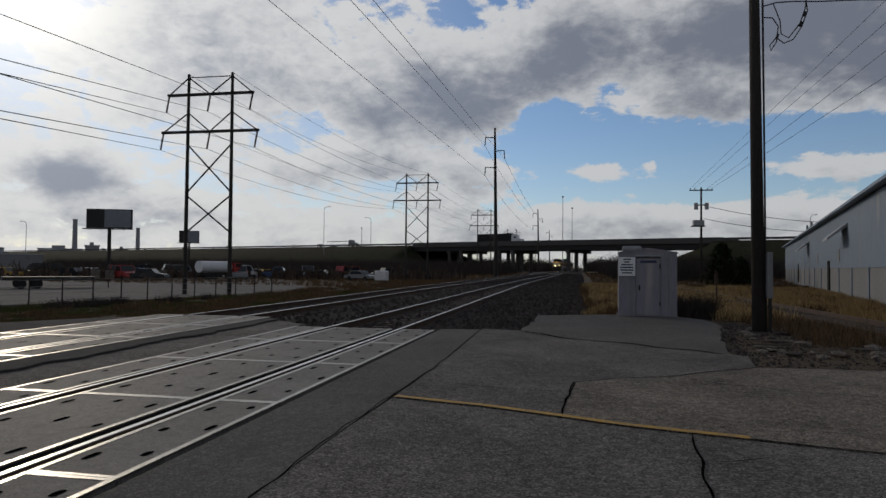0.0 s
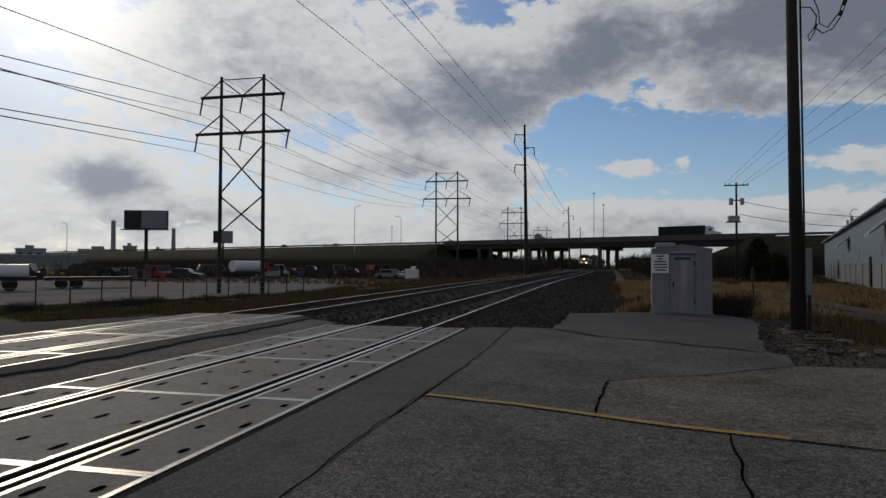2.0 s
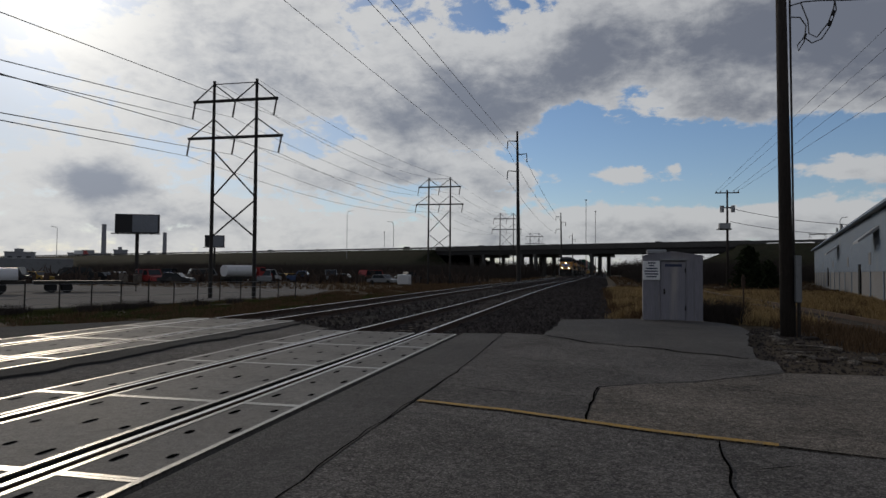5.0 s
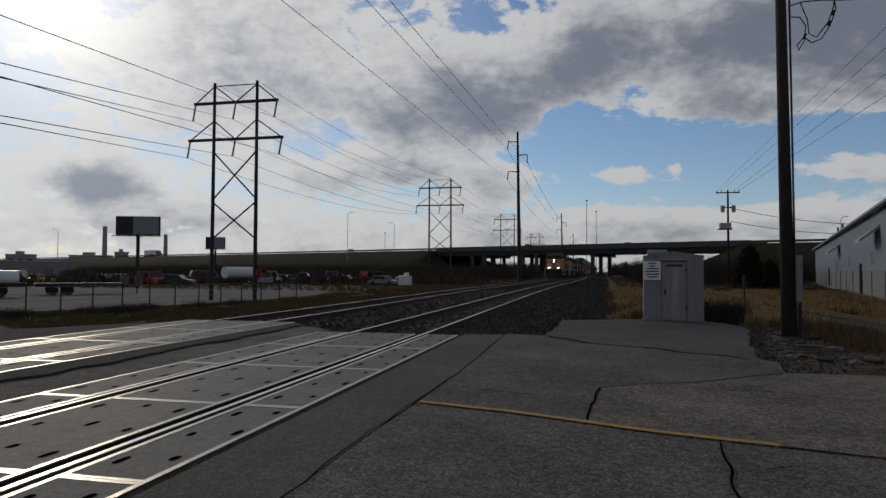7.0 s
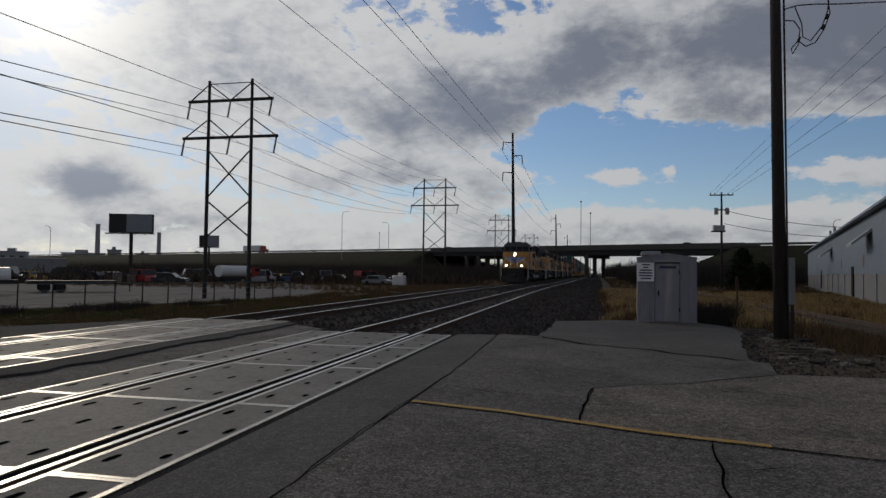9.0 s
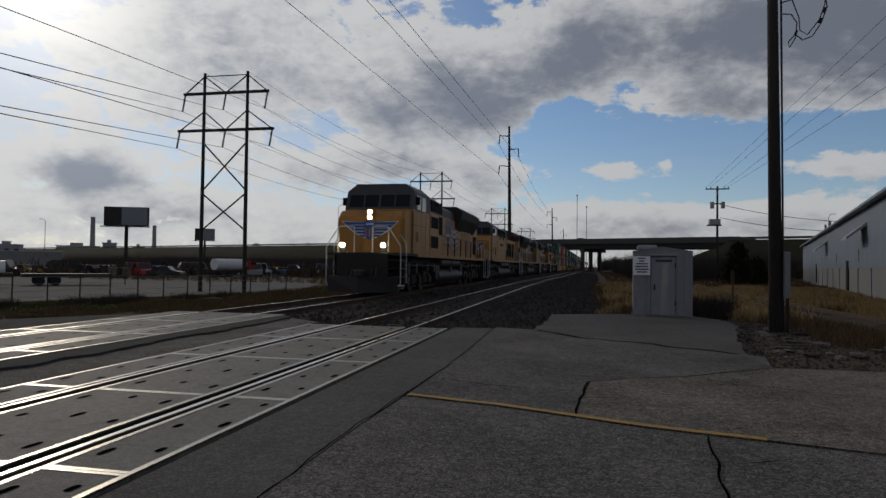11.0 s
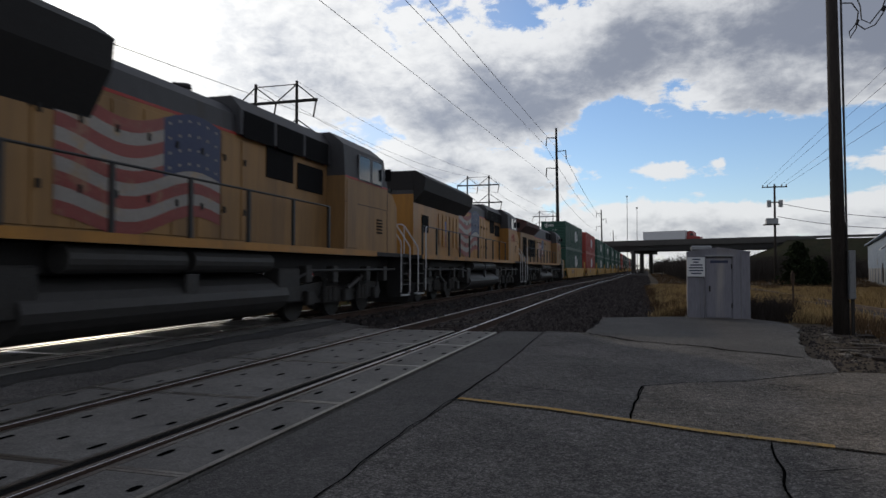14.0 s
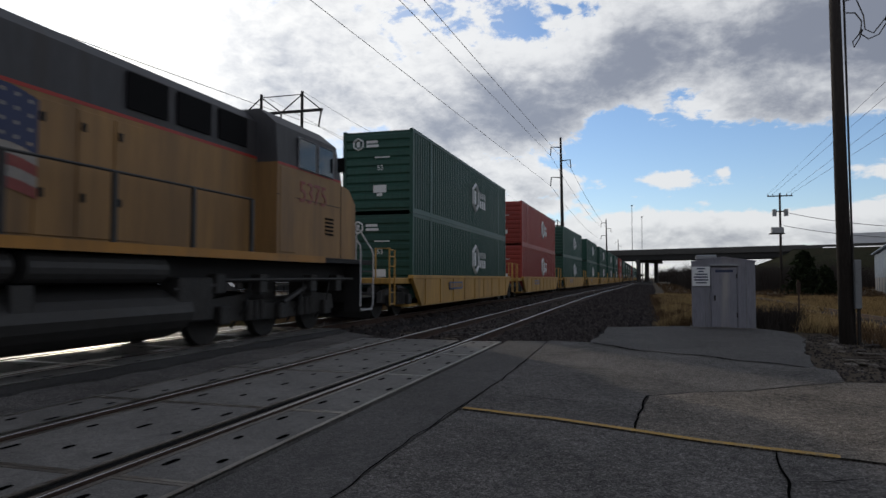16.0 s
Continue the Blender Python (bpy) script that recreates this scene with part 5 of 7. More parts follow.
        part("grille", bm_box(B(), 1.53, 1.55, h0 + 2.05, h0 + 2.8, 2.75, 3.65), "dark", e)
        for k in range(2):
            part("shutter", bm_box(B(), 1.48, 1.55, h0 + 0.25 + k * 1.35, h0 + 1.35 + k * 1.35, 3.80, 4.32), "dark", e)
    for yy in (h0 + 0.02, cy1 - 0.03):
        part("seam", bm_box(B(), 1.53, 1.538, yy, yy + 0.02, sill, 3.7), "sooty", e)
    # radiators
    if ge:
        o = [(-hw, 3.80), (-1.54, 4.24), (-1.54, 4.50), (-1.2, 4.67), (1.2, 4.67), (1.54, 4.50), (1.54, 4.24), (hw, 3.80)]
        part("upper_hood", bm_box(B(), -hw - 0.004, hw + 0.004, h1 - 6.0, h1 + 0.004, band - 0.02, 4.22), body, e)
        part("radiator_wing", bm_prism(B(), o, h1 - 5.7, h1 + 0.28), "wingred", e, "sooty red-brown overhanging radiator wing")
        for s in (-1, 1):
            for k in range(3):
                part("grille", bm_box(B(), min(s * hw, s * (hw + 0.035)), max(s * hw, s * (hw + 0.035)), h1 - 2.3 + k * 0.55, h1 - 1.95 + k * 0.55, 2.1, 3.5, 0.01), "dark", e, "tall dark door opening")
        for s in (-1, 1):
            for k in range(3):
                part("roof_grille", bm_box(B(), min(s * hw, s * (hw + 0.03)), max(s * hw, s * (hw + 0.03)), h0 + 0.4 + k * 1.15, h0 + 1.3 + k * 1.15, 3.85, 4.42), "dark", e)
    else:
        zf = 3.62 if long_flare else 3.35
        o = [(-hw - 0.01, zf), (-1.42, 4.05), (-1.48, 4.50), (-1.1, 4.76), (1.1, 4.76), (1.48, 4.50), (1.42, 4.05), (hw + 0.01, zf)]
        part("rear_hood", bm_prism(B(), [(-hw - 0.008, 4.06), (hw + 0.008, 4.06), (hw + 0.008, 4.45), (hw * 0.8, 4.70), (-hw * 0.8, 4.70), (-hw - 0.008, 4.45)], h1 - 1.8, h1 + 0.004), "sooty", e, "sooty top of the rear hood")
        for s in (-1, 1):
            part("grille", bm_box(B(), min(s * hw, s * (hw + 0.03)), max(s * hw, s * (hw + 0.03)), h1 - 1.75, h1 - (0.95 if long_flare else 0.45), 2.6 if long_flare else 2.0, 3.25, 0.01), "dark", e, "dark square rear grille")
        part("radiator_flare", bm_prism(B(), o, h1 - (7.2 if long_flare else 8.4), h1 - (0.02 if long_flare else 1.7)), "sooty", e, "sooty flared radiator section")
        part("hood_bulge", bm_prism(B(), [(-1.12, 3.9), (1.12, 3.9), (1.12, 4.4), (0.9, 4.68), (-0.9, 4.68), (-1.12, 4.4)], h0, h0 + 4.0), "grey", e)
        for s in (-1, 1):
            for k in range(3):
                part("roof_grille", bm_box(B(), min(s * 1.115, s * 1.135), max(s * 1.115, s * 1.135), h0 + 0.15 + k * 1.3, h0 + 1.3 + k * 1.3, 3.85, 4.38), "dark", e)
        for s in (-1, 1):
            x0, x1 = min(s * (hw + 0.022), s * (hw + 0.032)), max(s * (hw + 0.022), s * (hw + 0.032))
            dec = part("side_shield", bm_box(B(), x0, x1, h1 - 4.55, h1 - 3.85, 2.75, 3.2), "wing", e, "blue shield with pale stripes")
            for k in range(5):
                part("shield_bar", bm_box(B(), x0, x1, h1 - 4.50 + k * 0.13, h1 - 4.43 + k * 0.13, 2.15, 2.74), "flagred" if k % 2 else "flagwhite", dec)
    # exhaust, fans, horn
    part("exhaust", bm_box(B(), -0.3, 0.3, h0 + 6.0, h0 + 7.2, 4.42, 4.66, 0.04), "sooty", e)
    for k in range(3):
        part("roof_fan", bm_bar(B(), (0, h1 - 5.2 + 1.9 * k, 4.6), (0, h1 - 5.2 + 1.9 * k, 4.85), 0.7, 16), "sooty", e)
    bm = B()
    for dx in (-0.25, 0, 0.25):
        bm_bar(bm, (dx, h0 + 4.9, 4.72), (dx, h0 + 4.45 - 0.1 * dx, 4.74), 0.03, 8, 0.10)
    bm_bar(bm, (-0.3, h0 + 4.9, 4.62), (0.3, h0 + 4.9, 4.62), 0.03)
    bm_bar(bm, (0, h0 + 4.9, 4.4), (0, h0 + 4.9, 4.7), 0.03)
    part("horn", bm, "sooty", e)
    part("antenna_dome", bm_box(B(), -0.4, 0.4, c0 + 1.2, c0 + 2.2, 4.72, 4.86, 0.05), "grey", cab)
    # rear end details
    for k in range(6):
        part("ladder_rung", bm_bar(B(), (0.55, h1 + 0.06, 2.1 + k * 0.36), (0.95, h1 + 0.06, 2.1 + k * 0.36), 0.016), "handrail", e)
    for x in (-0.11, 0.11):
        part("rear_light", bm_bar(B(), (x, h1 - 0.02, 4.05), (x, h1 + 0.08, 4.05), 0.095, 12), "glass", e)
    part("rear_door", bm_box(B(), -0.35, 0.35, h1, h1 + 0.03, sill + 0.05, 3.6, 0.01), body, e)
    if flag_at:
        for s in (-1, 1):
            flag(e, *flag_at, s * (hw + 0.03), False)
    if slogan:
        for s in (-1, 1):
            writing(slogan, 0.24, Matrix.Translation((-hw - 0.012 if s < 0 else 1.54, h0 + 2.6, 2.95)) @ Euler((math.pi / 2, 0, s * math.pi / 2)).to_matrix().to_4x4(), e, "dark", "slogan")
    if rear_first:
        turn = Matrix.Translation((0, L, 0)) @ Matrix.Rotation(math.pi, 4, "Z")
        for ob in root.children:
            ob.matrix_local = turn @ ob.matrix_local
    return root


def container_mesh():
    """Corrugated sides and ends, corner posts and rails, 16.15 m long."""
    L, w, h = 16.15, 1.29, 2.88
    sides = []
    for s in (-1, 1):
        bm = B()
        prev = None
        y = 0.18
        while y < L - 0.2:
            for o, dx in ((0, 0.0), (0.05, -0.035), (0.13, -0.035), (0.18, 0.0)):
                cur = (bm.verts.new((s * (w - 0.012 + dx), y + o, 0.16)), bm.verts.new((s * (w - 0.012 + dx), y + o, h - 0.10)))
                if prev:
                    bm.faces.new((prev[0], cur[0], cur[1], prev[1]))
                prev = cur
            y += 0.262
        sides.append(bm)
    core = bm_box(B(), -w + 0.06, w - 0.06, 0.06, L - 0.06, 0.1, h - 0.03)
    end = B()
    prev = None
    for k in range(9):
        for dz, dy in ((0.0, 0.055), (0.05, 0.015), (0.20, 0.015), (0.25, 0.055)):
            z = 0.16 + k * 0.295 + dz
            cur = (end.verts.new((-w + 0.1, dy, z)), end.verts.new((w - 0.1, dy, z)))
            if prev:
                end.faces.new((prev[0], prev[1], cur[1], cur[0]))
            prev = cur
    return L, w, h, core, sides, end


def container(color, label, logo, first):
    L, w, h, core, sides, end = container_mesh()
    e = empty("shipping_container", None, label, "container", "containers of the train")
    part("body", core, color, e)
    for bm in sides:
        part("side_wall", bm, color, e)
    part("end_wall", end, color, e)
    for s in (-1, 1):
        for y in (0.0, 1.95, L - 2.1, L - 0.16):
            part("corner_post", bm_box(B(), min(s * (w - 0.12), s * (w + 0.004)), max(s * (w - 0.12), s * (w + 0.004)), y, y + 0.16, 0, h), color, e)
        part("bottom_rail", bm_box(B(), min(s * (w - 0.1), s * w), max(s * (w - 0.1), s * w), 0, L, 0, 0.17), color, e)
        part("top_rail", bm_box(B(), min(s * (w - 0.1), s * w), max(s * (w - 0.1), s * w), 0, L, h - 0.11, h), color, e)
        # white emblem: ring of a hexagon and two short marks beside it
        if logo:
            yc, zc = L * 0.55, 1.55
            pts = [(s * (w + 0.006), yc + 0.62 * math.cos(a), zc + 0.62 * math.sin(a)) for a in [math.pi / 6 + math.pi / 3 * i for i in range(7)]]
            emblem = part("emblem", bm_path(B(), pts, 0.075, 4), "logo", e, "white six-sided emblem with short marks")
            bm = B()
            bm_box(bm, min(s * w, s * (w + 0.008)), max(s * w, s * (w + 0.008)), yc - 0.18, yc + 0.18, zc - 0.32, zc + 0.32)
            for k in range(3):
                bm_box(bm, min(s * w, s * (w + 0.008)), max(s * w, s * (w + 0.008)), yc + 0.95 + 0.42 * k, yc + 1.22 + 0.42 * k, zc - 0.40, zc - 0.02)
                bm_box(bm, min(s * w, s * (w + 0.008)), max(s * w, s * (w + 0.008)), yc + 1.05 + 0.42 * k, yc + 1.20 + 0.42 * k, zc + 0.06, zc + 0.36)
            tagged(part("marks", bm, "logo", emblem), kind="stuff")
    if logo:
        bm = B()
        pts = [(-0.72 + 0.20 * math.cos(a), 2.42 + 0.20 * math.sin(a)) for a in [math.pi / 6 + math.pi / 3 * i for i in range(7)]]
        for a, b in zip(pts, pts[1:]):
            bm_bar(bm, (a[0], 0.012, a[1]), (b[0], 0.012, b[1]), 0.03, 4)
        bm_box(bm, -0.78, -0.66, 0.005, 0.02, 2.32, 2.52)
        for k, wd in enumerate((0.42, 0.46)):
            bm_box(bm, -0.42, -0.42 + wd, 0.005, 0.02, 2.44 - 0.14 * k, 2.53 - 0.14 * k)
        bm_box(bm, -0.1, 0.45, 0.005, 0.02, 1.92, 1.96)
        bm_box(bm, -0.15, 0.32, 0.005, 0.02, 0.72, 0.98)
        bm_box(bm, -0.02, 0.18, 0.005, 0.02, 0.60, 0.70)
        part("end_marks", bm, "logo", e, "small white marks on the end wall")
        writing("53", 0.24, Matrix.Translation((0.1, 0.012, 1.5)) @ Euler((math.pi / 2, 0, 0)).to_matrix().to_4x4(), e, "logo", "size_mark")
    return e


def well_car(label):
    """A double-stack well car, 21.4 m long; the well begins at y = 2.3."""
    e = empty("well_car", None, label, "rail car", "well cars of the train")
    y0, y1 = 2.25, 19.15
    for s in (-1, 1):
        o = [(y0 + 0.9, 0.30), (y1 - 0.9, 0.30), (y1 - 0.1, 1.05), (y1 + 0.1, 1.28), (y0 - 0.1, 1.28), (y0 + 0.1, 1.05)]
        side = part("side_sill", bm_prism(B(), o, min(s * 1.34, s * 1.46), max(s * 1.34, s * 1.46), "x"), "well", e, "yellow side sill")
        part("top_chord", bm_box(B(), min(s * 1.30, s * 1.49), max(s * 1.30, s * 1.49), y0 - 0.1, y1 + 0.1, 1.22, 1.34, 0.01), "well", side)
        for k in range(9):
            part("rib", bm_box(B(), min(s * 1.46, s * 1.49), max(s * 1.46, s * 1.49), y0 + 1.2 + k * 1.8, y0 + 1.28 + k * 1.8, 0.34, 1.22), "well", side)
        part("name_plate", bm_box(B(), min(s * 1.49, s * 1.50), max(s * 1.49, s * 1.50), 6.4, 8.4, 0.80, 1.10), "carblue", side, "dark blue name plate")
        bm = B()
        for k in range(7):
            bm_box(bm, min(s * 1.50, s * 1.506), max(s * 1.50, s * 1.506), 6.55 + 0.25 * k, 6.70 + 0.25 * k, 0.87, 1.03)
        tagged(part("name_lettering", bm, "well", side), kind="stuff")
    part("well_floor", bm_box(B(), -1.3, 1.3, y0, y1, 0.30, 0.38), "well", e)
    for a, b in ((0.45, y0 + 0.3), (y1 - 0.3, 20.95)):
        part("end_platform", bm_box(B(), -1.3, 1.3, a, b, 1.05, 1.25, 0.03), "well", e)
        d = 1 if a < 5 else -1
        ye = a if a < 5 else b
        for s in (-1, 1):
            bm = B()
            bm_path(bm, [(s * 1.3, ye, 1.2), (s * 1.3, ye, 2.15), (s * 0.85, ye, 2.15), (s * 0.85, ye, 1.2)], 0.03)
            bm_path(bm, [(s * 1.32, ye, 0.4), (s * 1.32, ye, 1.3)], 0.03)
            bm_path(bm, [(s * 1.32, ye + 0.4 * d, 0.4), (s * 1.32, ye + 0.4 * d, 2.1), (s * 1.32, ye, 2.1)], 0.03)
            for z in (0.45, 0.8, 1.6, 1.9):
                bm_bar(bm, (s * 1.32, ye, z), (s * 1.32, ye + 0.4 * d, z), 0.02)
            part("ladder_rail", bm, "well", e, "yellow ladder and end rails")
    bogie(e, 1.5, 1.75, 2)
    bogie(e, 19.9, 1.75, 2)
    part("coupler", bm_box(B(), -0.12, 0.12, -0.1, 0.6, 0.75, 1.0, 0.03), "under", e)
    part("coupler", bm_box(B(), -0.12, 0.12, 20.9, 21.5, 0.75, 1.0, 0.03), "under", e)
    return e


TRAIN = []       # (thing, offset behind the train's front, height)
for k, args in enumerate((
        dict(kind="emd", label="yellow and grey diesel locomotive with lit headlights leading the train", flag_at=(11.4, 14.9, 2.2, 3.7), seed=1, lit=True, L=23.7, inset=1.2),
        dict(kind="ge", label="yellow diesel locomotive with blue nose wings and a painted flag", slogan="BUILDING AMERICA", flag_at=(10.2, 13.6, 2.15, 3.65), seed=2, body="yel"),
        dict(kind="emd", label="grimy yellow diesel locomotive running rear end first with a flag", rear_first=True, flag_at=(9.9, 13.6, 2.0, 3.8), seed=3, body="yelold", inset=1.2),
        dict(kind="emd", label="yellow diesel locomotive running rear end first with red cab number", rear_first=True, number="4901", long_flare=True, flag_at=(10.9, 15.0, 2.05, 3.95), seed=4),
        dict(kind="ge", label="faded yellow diesel locomotive running rear end first with red cab number", rear_first=True, number="5375", flag_at=(10.5, 13.4, 2.2, 3.5), seed=5, body="yelold"))):
    TRAIN.append((loco(**args), (-0.7, 23.5, 46.5, 69.25, 92.2)[k], 0.0))
CARS0, CARP = 115.9, 21.7
first_well = well_car("yellow double-stack well car behind the locomotives")
green_box = container("green", "dark green corrugated shipping container with white emblem", True, True)
red_box = container("redbox", "red corrugated shipping container with white emblem", True, True)
for k in range(17):
    w = first_well if k == 0 else copy_thing(first_well, Matrix())
    TRAIN.append((w, CARS0 + k * CARP, 0.0))
    for lev in (0, 1):
        src = red_box if k in (1, 7, 12) else green_box
        c = src if (k == 0 or k == 1) and lev == 0 else copy_thing(src, Matrix())
        TRAIN.append((c, CARS0 + k * CARP + 2.62, 0.56 + 2.89 * lev))


# ---- crossing panels ----
def panel_mesh(w, l):
    bm = B()
    bm_box(bm, -w / 2, w / 2, -l / 2 + 0.004, l / 2 - 0.004, -0.16, 0.0, 0.006)
    me = bpy.data.meshes.new("crossing_panel")
    bm.to_mesh(me)
    bm.free()
    me.materials.append(M["panel"])
    return me


def edge_mesh(w, l, t=0.046):
    """The steel angle round a panel's top."""
    bm = B()
    for x0, x1, y0, y1 in ((-w / 2, -w / 2 + t, -l / 2, l / 2), (w / 2 - t, w / 2, -l / 2, l / 2), (-w / 2 + t, w / 2 - t, -l / 2, -l / 2 + t), (-w / 2 + t, w / 2 - t, l / 2 - t, l / 2)):
        bm_box(bm, x0, x1, y0 + 0.003, y1 - 0.003, -0.012, 0.004)
    me = bpy.data.meshes.new("steel_edge")
    bm.to_mesh(me)
    bm.free()
    me.materials.append(M["steel_edge"])
    return me


def slot_mesh(length, turn):
    bm = B()
    n = 10
    for zz in (0.0035,):
        vs = []
        for i in range(n):
            a = 2 * math.pi * i / n
            x, y = 0.028 * math.cos(a), (length / 2 if math.sin(a) > 0 else -length / 2) * min(1, abs(math.sin(a)) * 1.4)
            vs.append(bm.verts.new((x * math.cos(turn) - y * math.sin(turn), x * math.sin(turn) + y * math.cos(turn), zz)))
        bm.faces.new(vs)
    me = bpy.data.meshes.new("lifting_slot")
    bm.to_mesh(me)
    bm.free()
    me.materials.append(M["crack"])
    return me


def build_crossing(xc, joints, name):
    e = empty(name, label="worn concrete crossing panels with bright steel edges between the rails", category="crossing panel", kind="structure")
    gw, fw = 1.505 - 0.29, 0.625
    slots = [slot_mesh(0.17, 0.0), slot_mesh(0.11, 0.0)]
    rng = random.Random(len(joints))
    for a, b in zip(joints, joints[1:]):
        l = b - a
        for w, xo in ((gw, 0.0), (fw, HALF + 0.09 + fw / 2), (fw, -HALF - 0.09 - fw / 2)):
            p = piece("crossing_panel", panel_mesh(w, l), e, (xc + xo, (a + b) / 2, -0.006))
            piece("steel_edge", edge_mesh(w, l), p, (0, 0, 0))
            cols = (-0.42, 0.0, 0.42) if w > 1 else (-0.16, 0.16)
            for i, cx in enumerate(cols):
                for j in range(3):
                    piece("lifting_slot", slots[(i + j) % 2], p, (cx + 0.04 * (j % 2), -l / 2 + l * (0.17 + 0.33 * j) + 0.12 * (i % 2), 0.0))
    for s in (-1, 1):
        part("flangeway", bm_box(B(), xc + s * (HALF - 0.12), xc + s * (HALF - 0.12) + 0.24, joints[0], joints[-1], -0.24, -0.15), "rubber", e)
        for off in (-0.1445, 0.084):
            x = xc + s * (HALF + off)
            part("rubber_liner", bm_box(B(), min(x, x + s * 0.005), max(x, x + s * 0.005), joints[0], joints[-1], -0.15, -0.016), "rubber", e)
    return e


build_crossing(XA, [-3.66, -1.30, 1.08, 3.45, 5.65, 8.06, 10.42, 12.77], "crossing_surface")
build_crossing(XB, [-4.3, -1.9, 0.5, 2.9, 5.3, 7.7, 10.1, 12.5, 14.9], "crossing_surface")


def build_ties():
    bm = B()
    bm_box(bm, -1.28, 1.28, -0.11, 0.11, -0.17, 0.0, 0.012)
    me = bpy.data.meshes.new("tie")
    bm.to_mesh(me)
    bm.free()
    me.materials.append(M["tie"])
    for track, xc, y in ((track_a, XA, 13.1), (track_b, XB, 15.2)):
        for k in range(75):
            yy = y + k * 0.53
            piece("tie", me, track, (xc + bend(yy), yy, -0.145))


build_ties()


# ---- siding beside the field ----
def build_siding():
    e = empty("siding_track", label="rusty disused siding track in dry grass", category="railway track", kind="structure")
    for s in (-1, 1):
        part("rail", bm_box(B(), 7.7 + s * HALF - 0.035, 7.7 + s * HALF + 0.035, 4, 75, -0.30, -0.13, 0.012), "rust", e, "rust brown rail")
    bm = B()
    bm_box(bm, -1.25, 1.25, -0.11, 0.11, -0.15, 0.0, 0.012)
    me = bpy.data.meshes.new("tie")
    bm.to_mesh(me)
    bm.free()
    me.materials.append(M["tie"])
    for k in range(70):
        piece("tie", me, e, (7.7 + 0.05 * math.sin(k * 3.3), 8 + k * 0.56, -0.27))


build_siding()


# ---- grass and weeds ----
def blades(name, material, count, region, height, label, lean=0.35, seed=1, zoff=0.0, clump=0.0):
    """Tufts of thin bent blades scattered where region(x, y) allows it; region = (x0, x1, y0, y1, test)."""
    rng = random.Random(seed)
    vs, fs = [], []
    x0, x1, y0, y1, test = region
    made = 0
    tries = 0
    while made < count and tries < count * 12:
        tries += 1
        x = rng.uniform(x0, x1)
        y = y0 + (y1 - y0) * rng.random() ** 1.5
        if not test(x, y):
            continue
        if clump and noise.noise((x * 0.6, y * 0.35, seed)) + 0.4 * noise.noise((x * 2.2, y * 1.5, seed + 4)) < clump - 0.5:
            continue
        z = ground_z(x, y) + zoff
        h = height * (0.55 + 0.75 * rng.random())
        w = 0.004 + 0.00022 * max(0, y)
        for b in range(5):
            a = rng.random() * 6.283
            px, py = x + rng.gauss(0, 0.10), y + rng.gauss(0, 0.10)
            lx, ly = lean * h * math.cos(a), lean * h * math.sin(a)
            hh = h * (0.6 + 0.5 * rng.random())
            i = len(vs)
            vs += [(px - w, py, z), (px + w, py, z), (px + 0.4 * lx - w * 0.7, py + 0.4 * ly, z + 0.6 * hh), (px + 0.4 * lx + w * 0.7, py + 0.4 * ly, z + 0.6 * hh), (px + lx, py + ly, z + hh)]
            fs += [(i, i + 1, i + 3, i + 2), (i + 2, i + 3, i + 4)]
        made += 1
    me = bpy.data.meshes.new(name)
    me.from_pydata(vs, [], fs)
    me.materials.append(M[material])
    return tagged(new(name, me), label, "grass", kind="stuff")


def field(x, y):
    return (x > 0.4 + 0.8 * noise.noise((y * 0.2, 0, 0)) + 0.02 * y) and y > 19.2 + max(0, (x - 3) * -0.3) and not (6.4 < x < 9.0 and y < 34) and x < 10.2 + 0.256 * (y - 18.2) - 0.4 and not (x < 4.2 and y < 20.5)


blades("dry_grass", "drygrass", 15000, (-1, 22, 19.5, 62, field), 0.36, "tall dry golden grass in the field behind the shed", seed=2, clump=0.5)
blades("brown_weeds", "brownweed", 9000, (2.5, 26, 13.5, 70, lambda x, y: field(x, y) or (x > 4.7 and 12.6 < y < 20 and not 6.6 < x < 8.8)), 0.32, "dead brown weeds along the siding", seed=3, clump=0.4)
blades("brown_weeds", "brownweed", 6500, (-22, -11.6, 16.5, 110, lambda x, y: x < -11.9 + bend(y) and y > 17.2 + 0.28 * (-x - 12)), 0.26, "dead brown weeds beside the far track", seed=5, clump=0.5)
blades("green_grass", "grass", 12000, (-27, -11.8, 17.3, 60, lambda x, y: y > 17.6 + 0.28 * (-x - 12) and x > -26 + 0.36 * (y - 27) - 1.5), 0.13, "short green grass verge", seed=6, clump=0.25)
blades("trackside_weeds", "brownweed", 1500, (-1.4, 2.4, 18.6, 60, lambda x, y: -0.3 + 0.02 * y < x < 1.6 + 0.03 * y and y > 19), 0.35, "thin dead weeds beside the ballast", seed=8)


blades("brush_thicket", "bark", 5200, (6, 75, 95, 222, lambda x, y: x > 5 + 0.02 * y and y < 232 - 0.49 * x - 26 and not (x > 10.2 + 0.256 * (y - 18.2) - 3 and y < 125)), 3.6, "dense bare brush in front of the embankment", lean=0.45, seed=14, clump=0.2)
blades("brush_thicket", "bark", 9000, (-200, -16, 140, 330, lambda x, y: y < 240 - 0.49 * x - 26 and y > 150 - 0.3 * (x + 16)), 3.8, "low bare brush along the foot of the embankment", lean=0.45, seed=15, clump=0.3)
blades("brush_thicket", "bark", 5200, (-190, 60, 320, 470, lambda x, y: abs(x + 6 - bend(y)) > 9), 6.5, "far bare woods seen under the bridge", lean=0.45, seed=18)
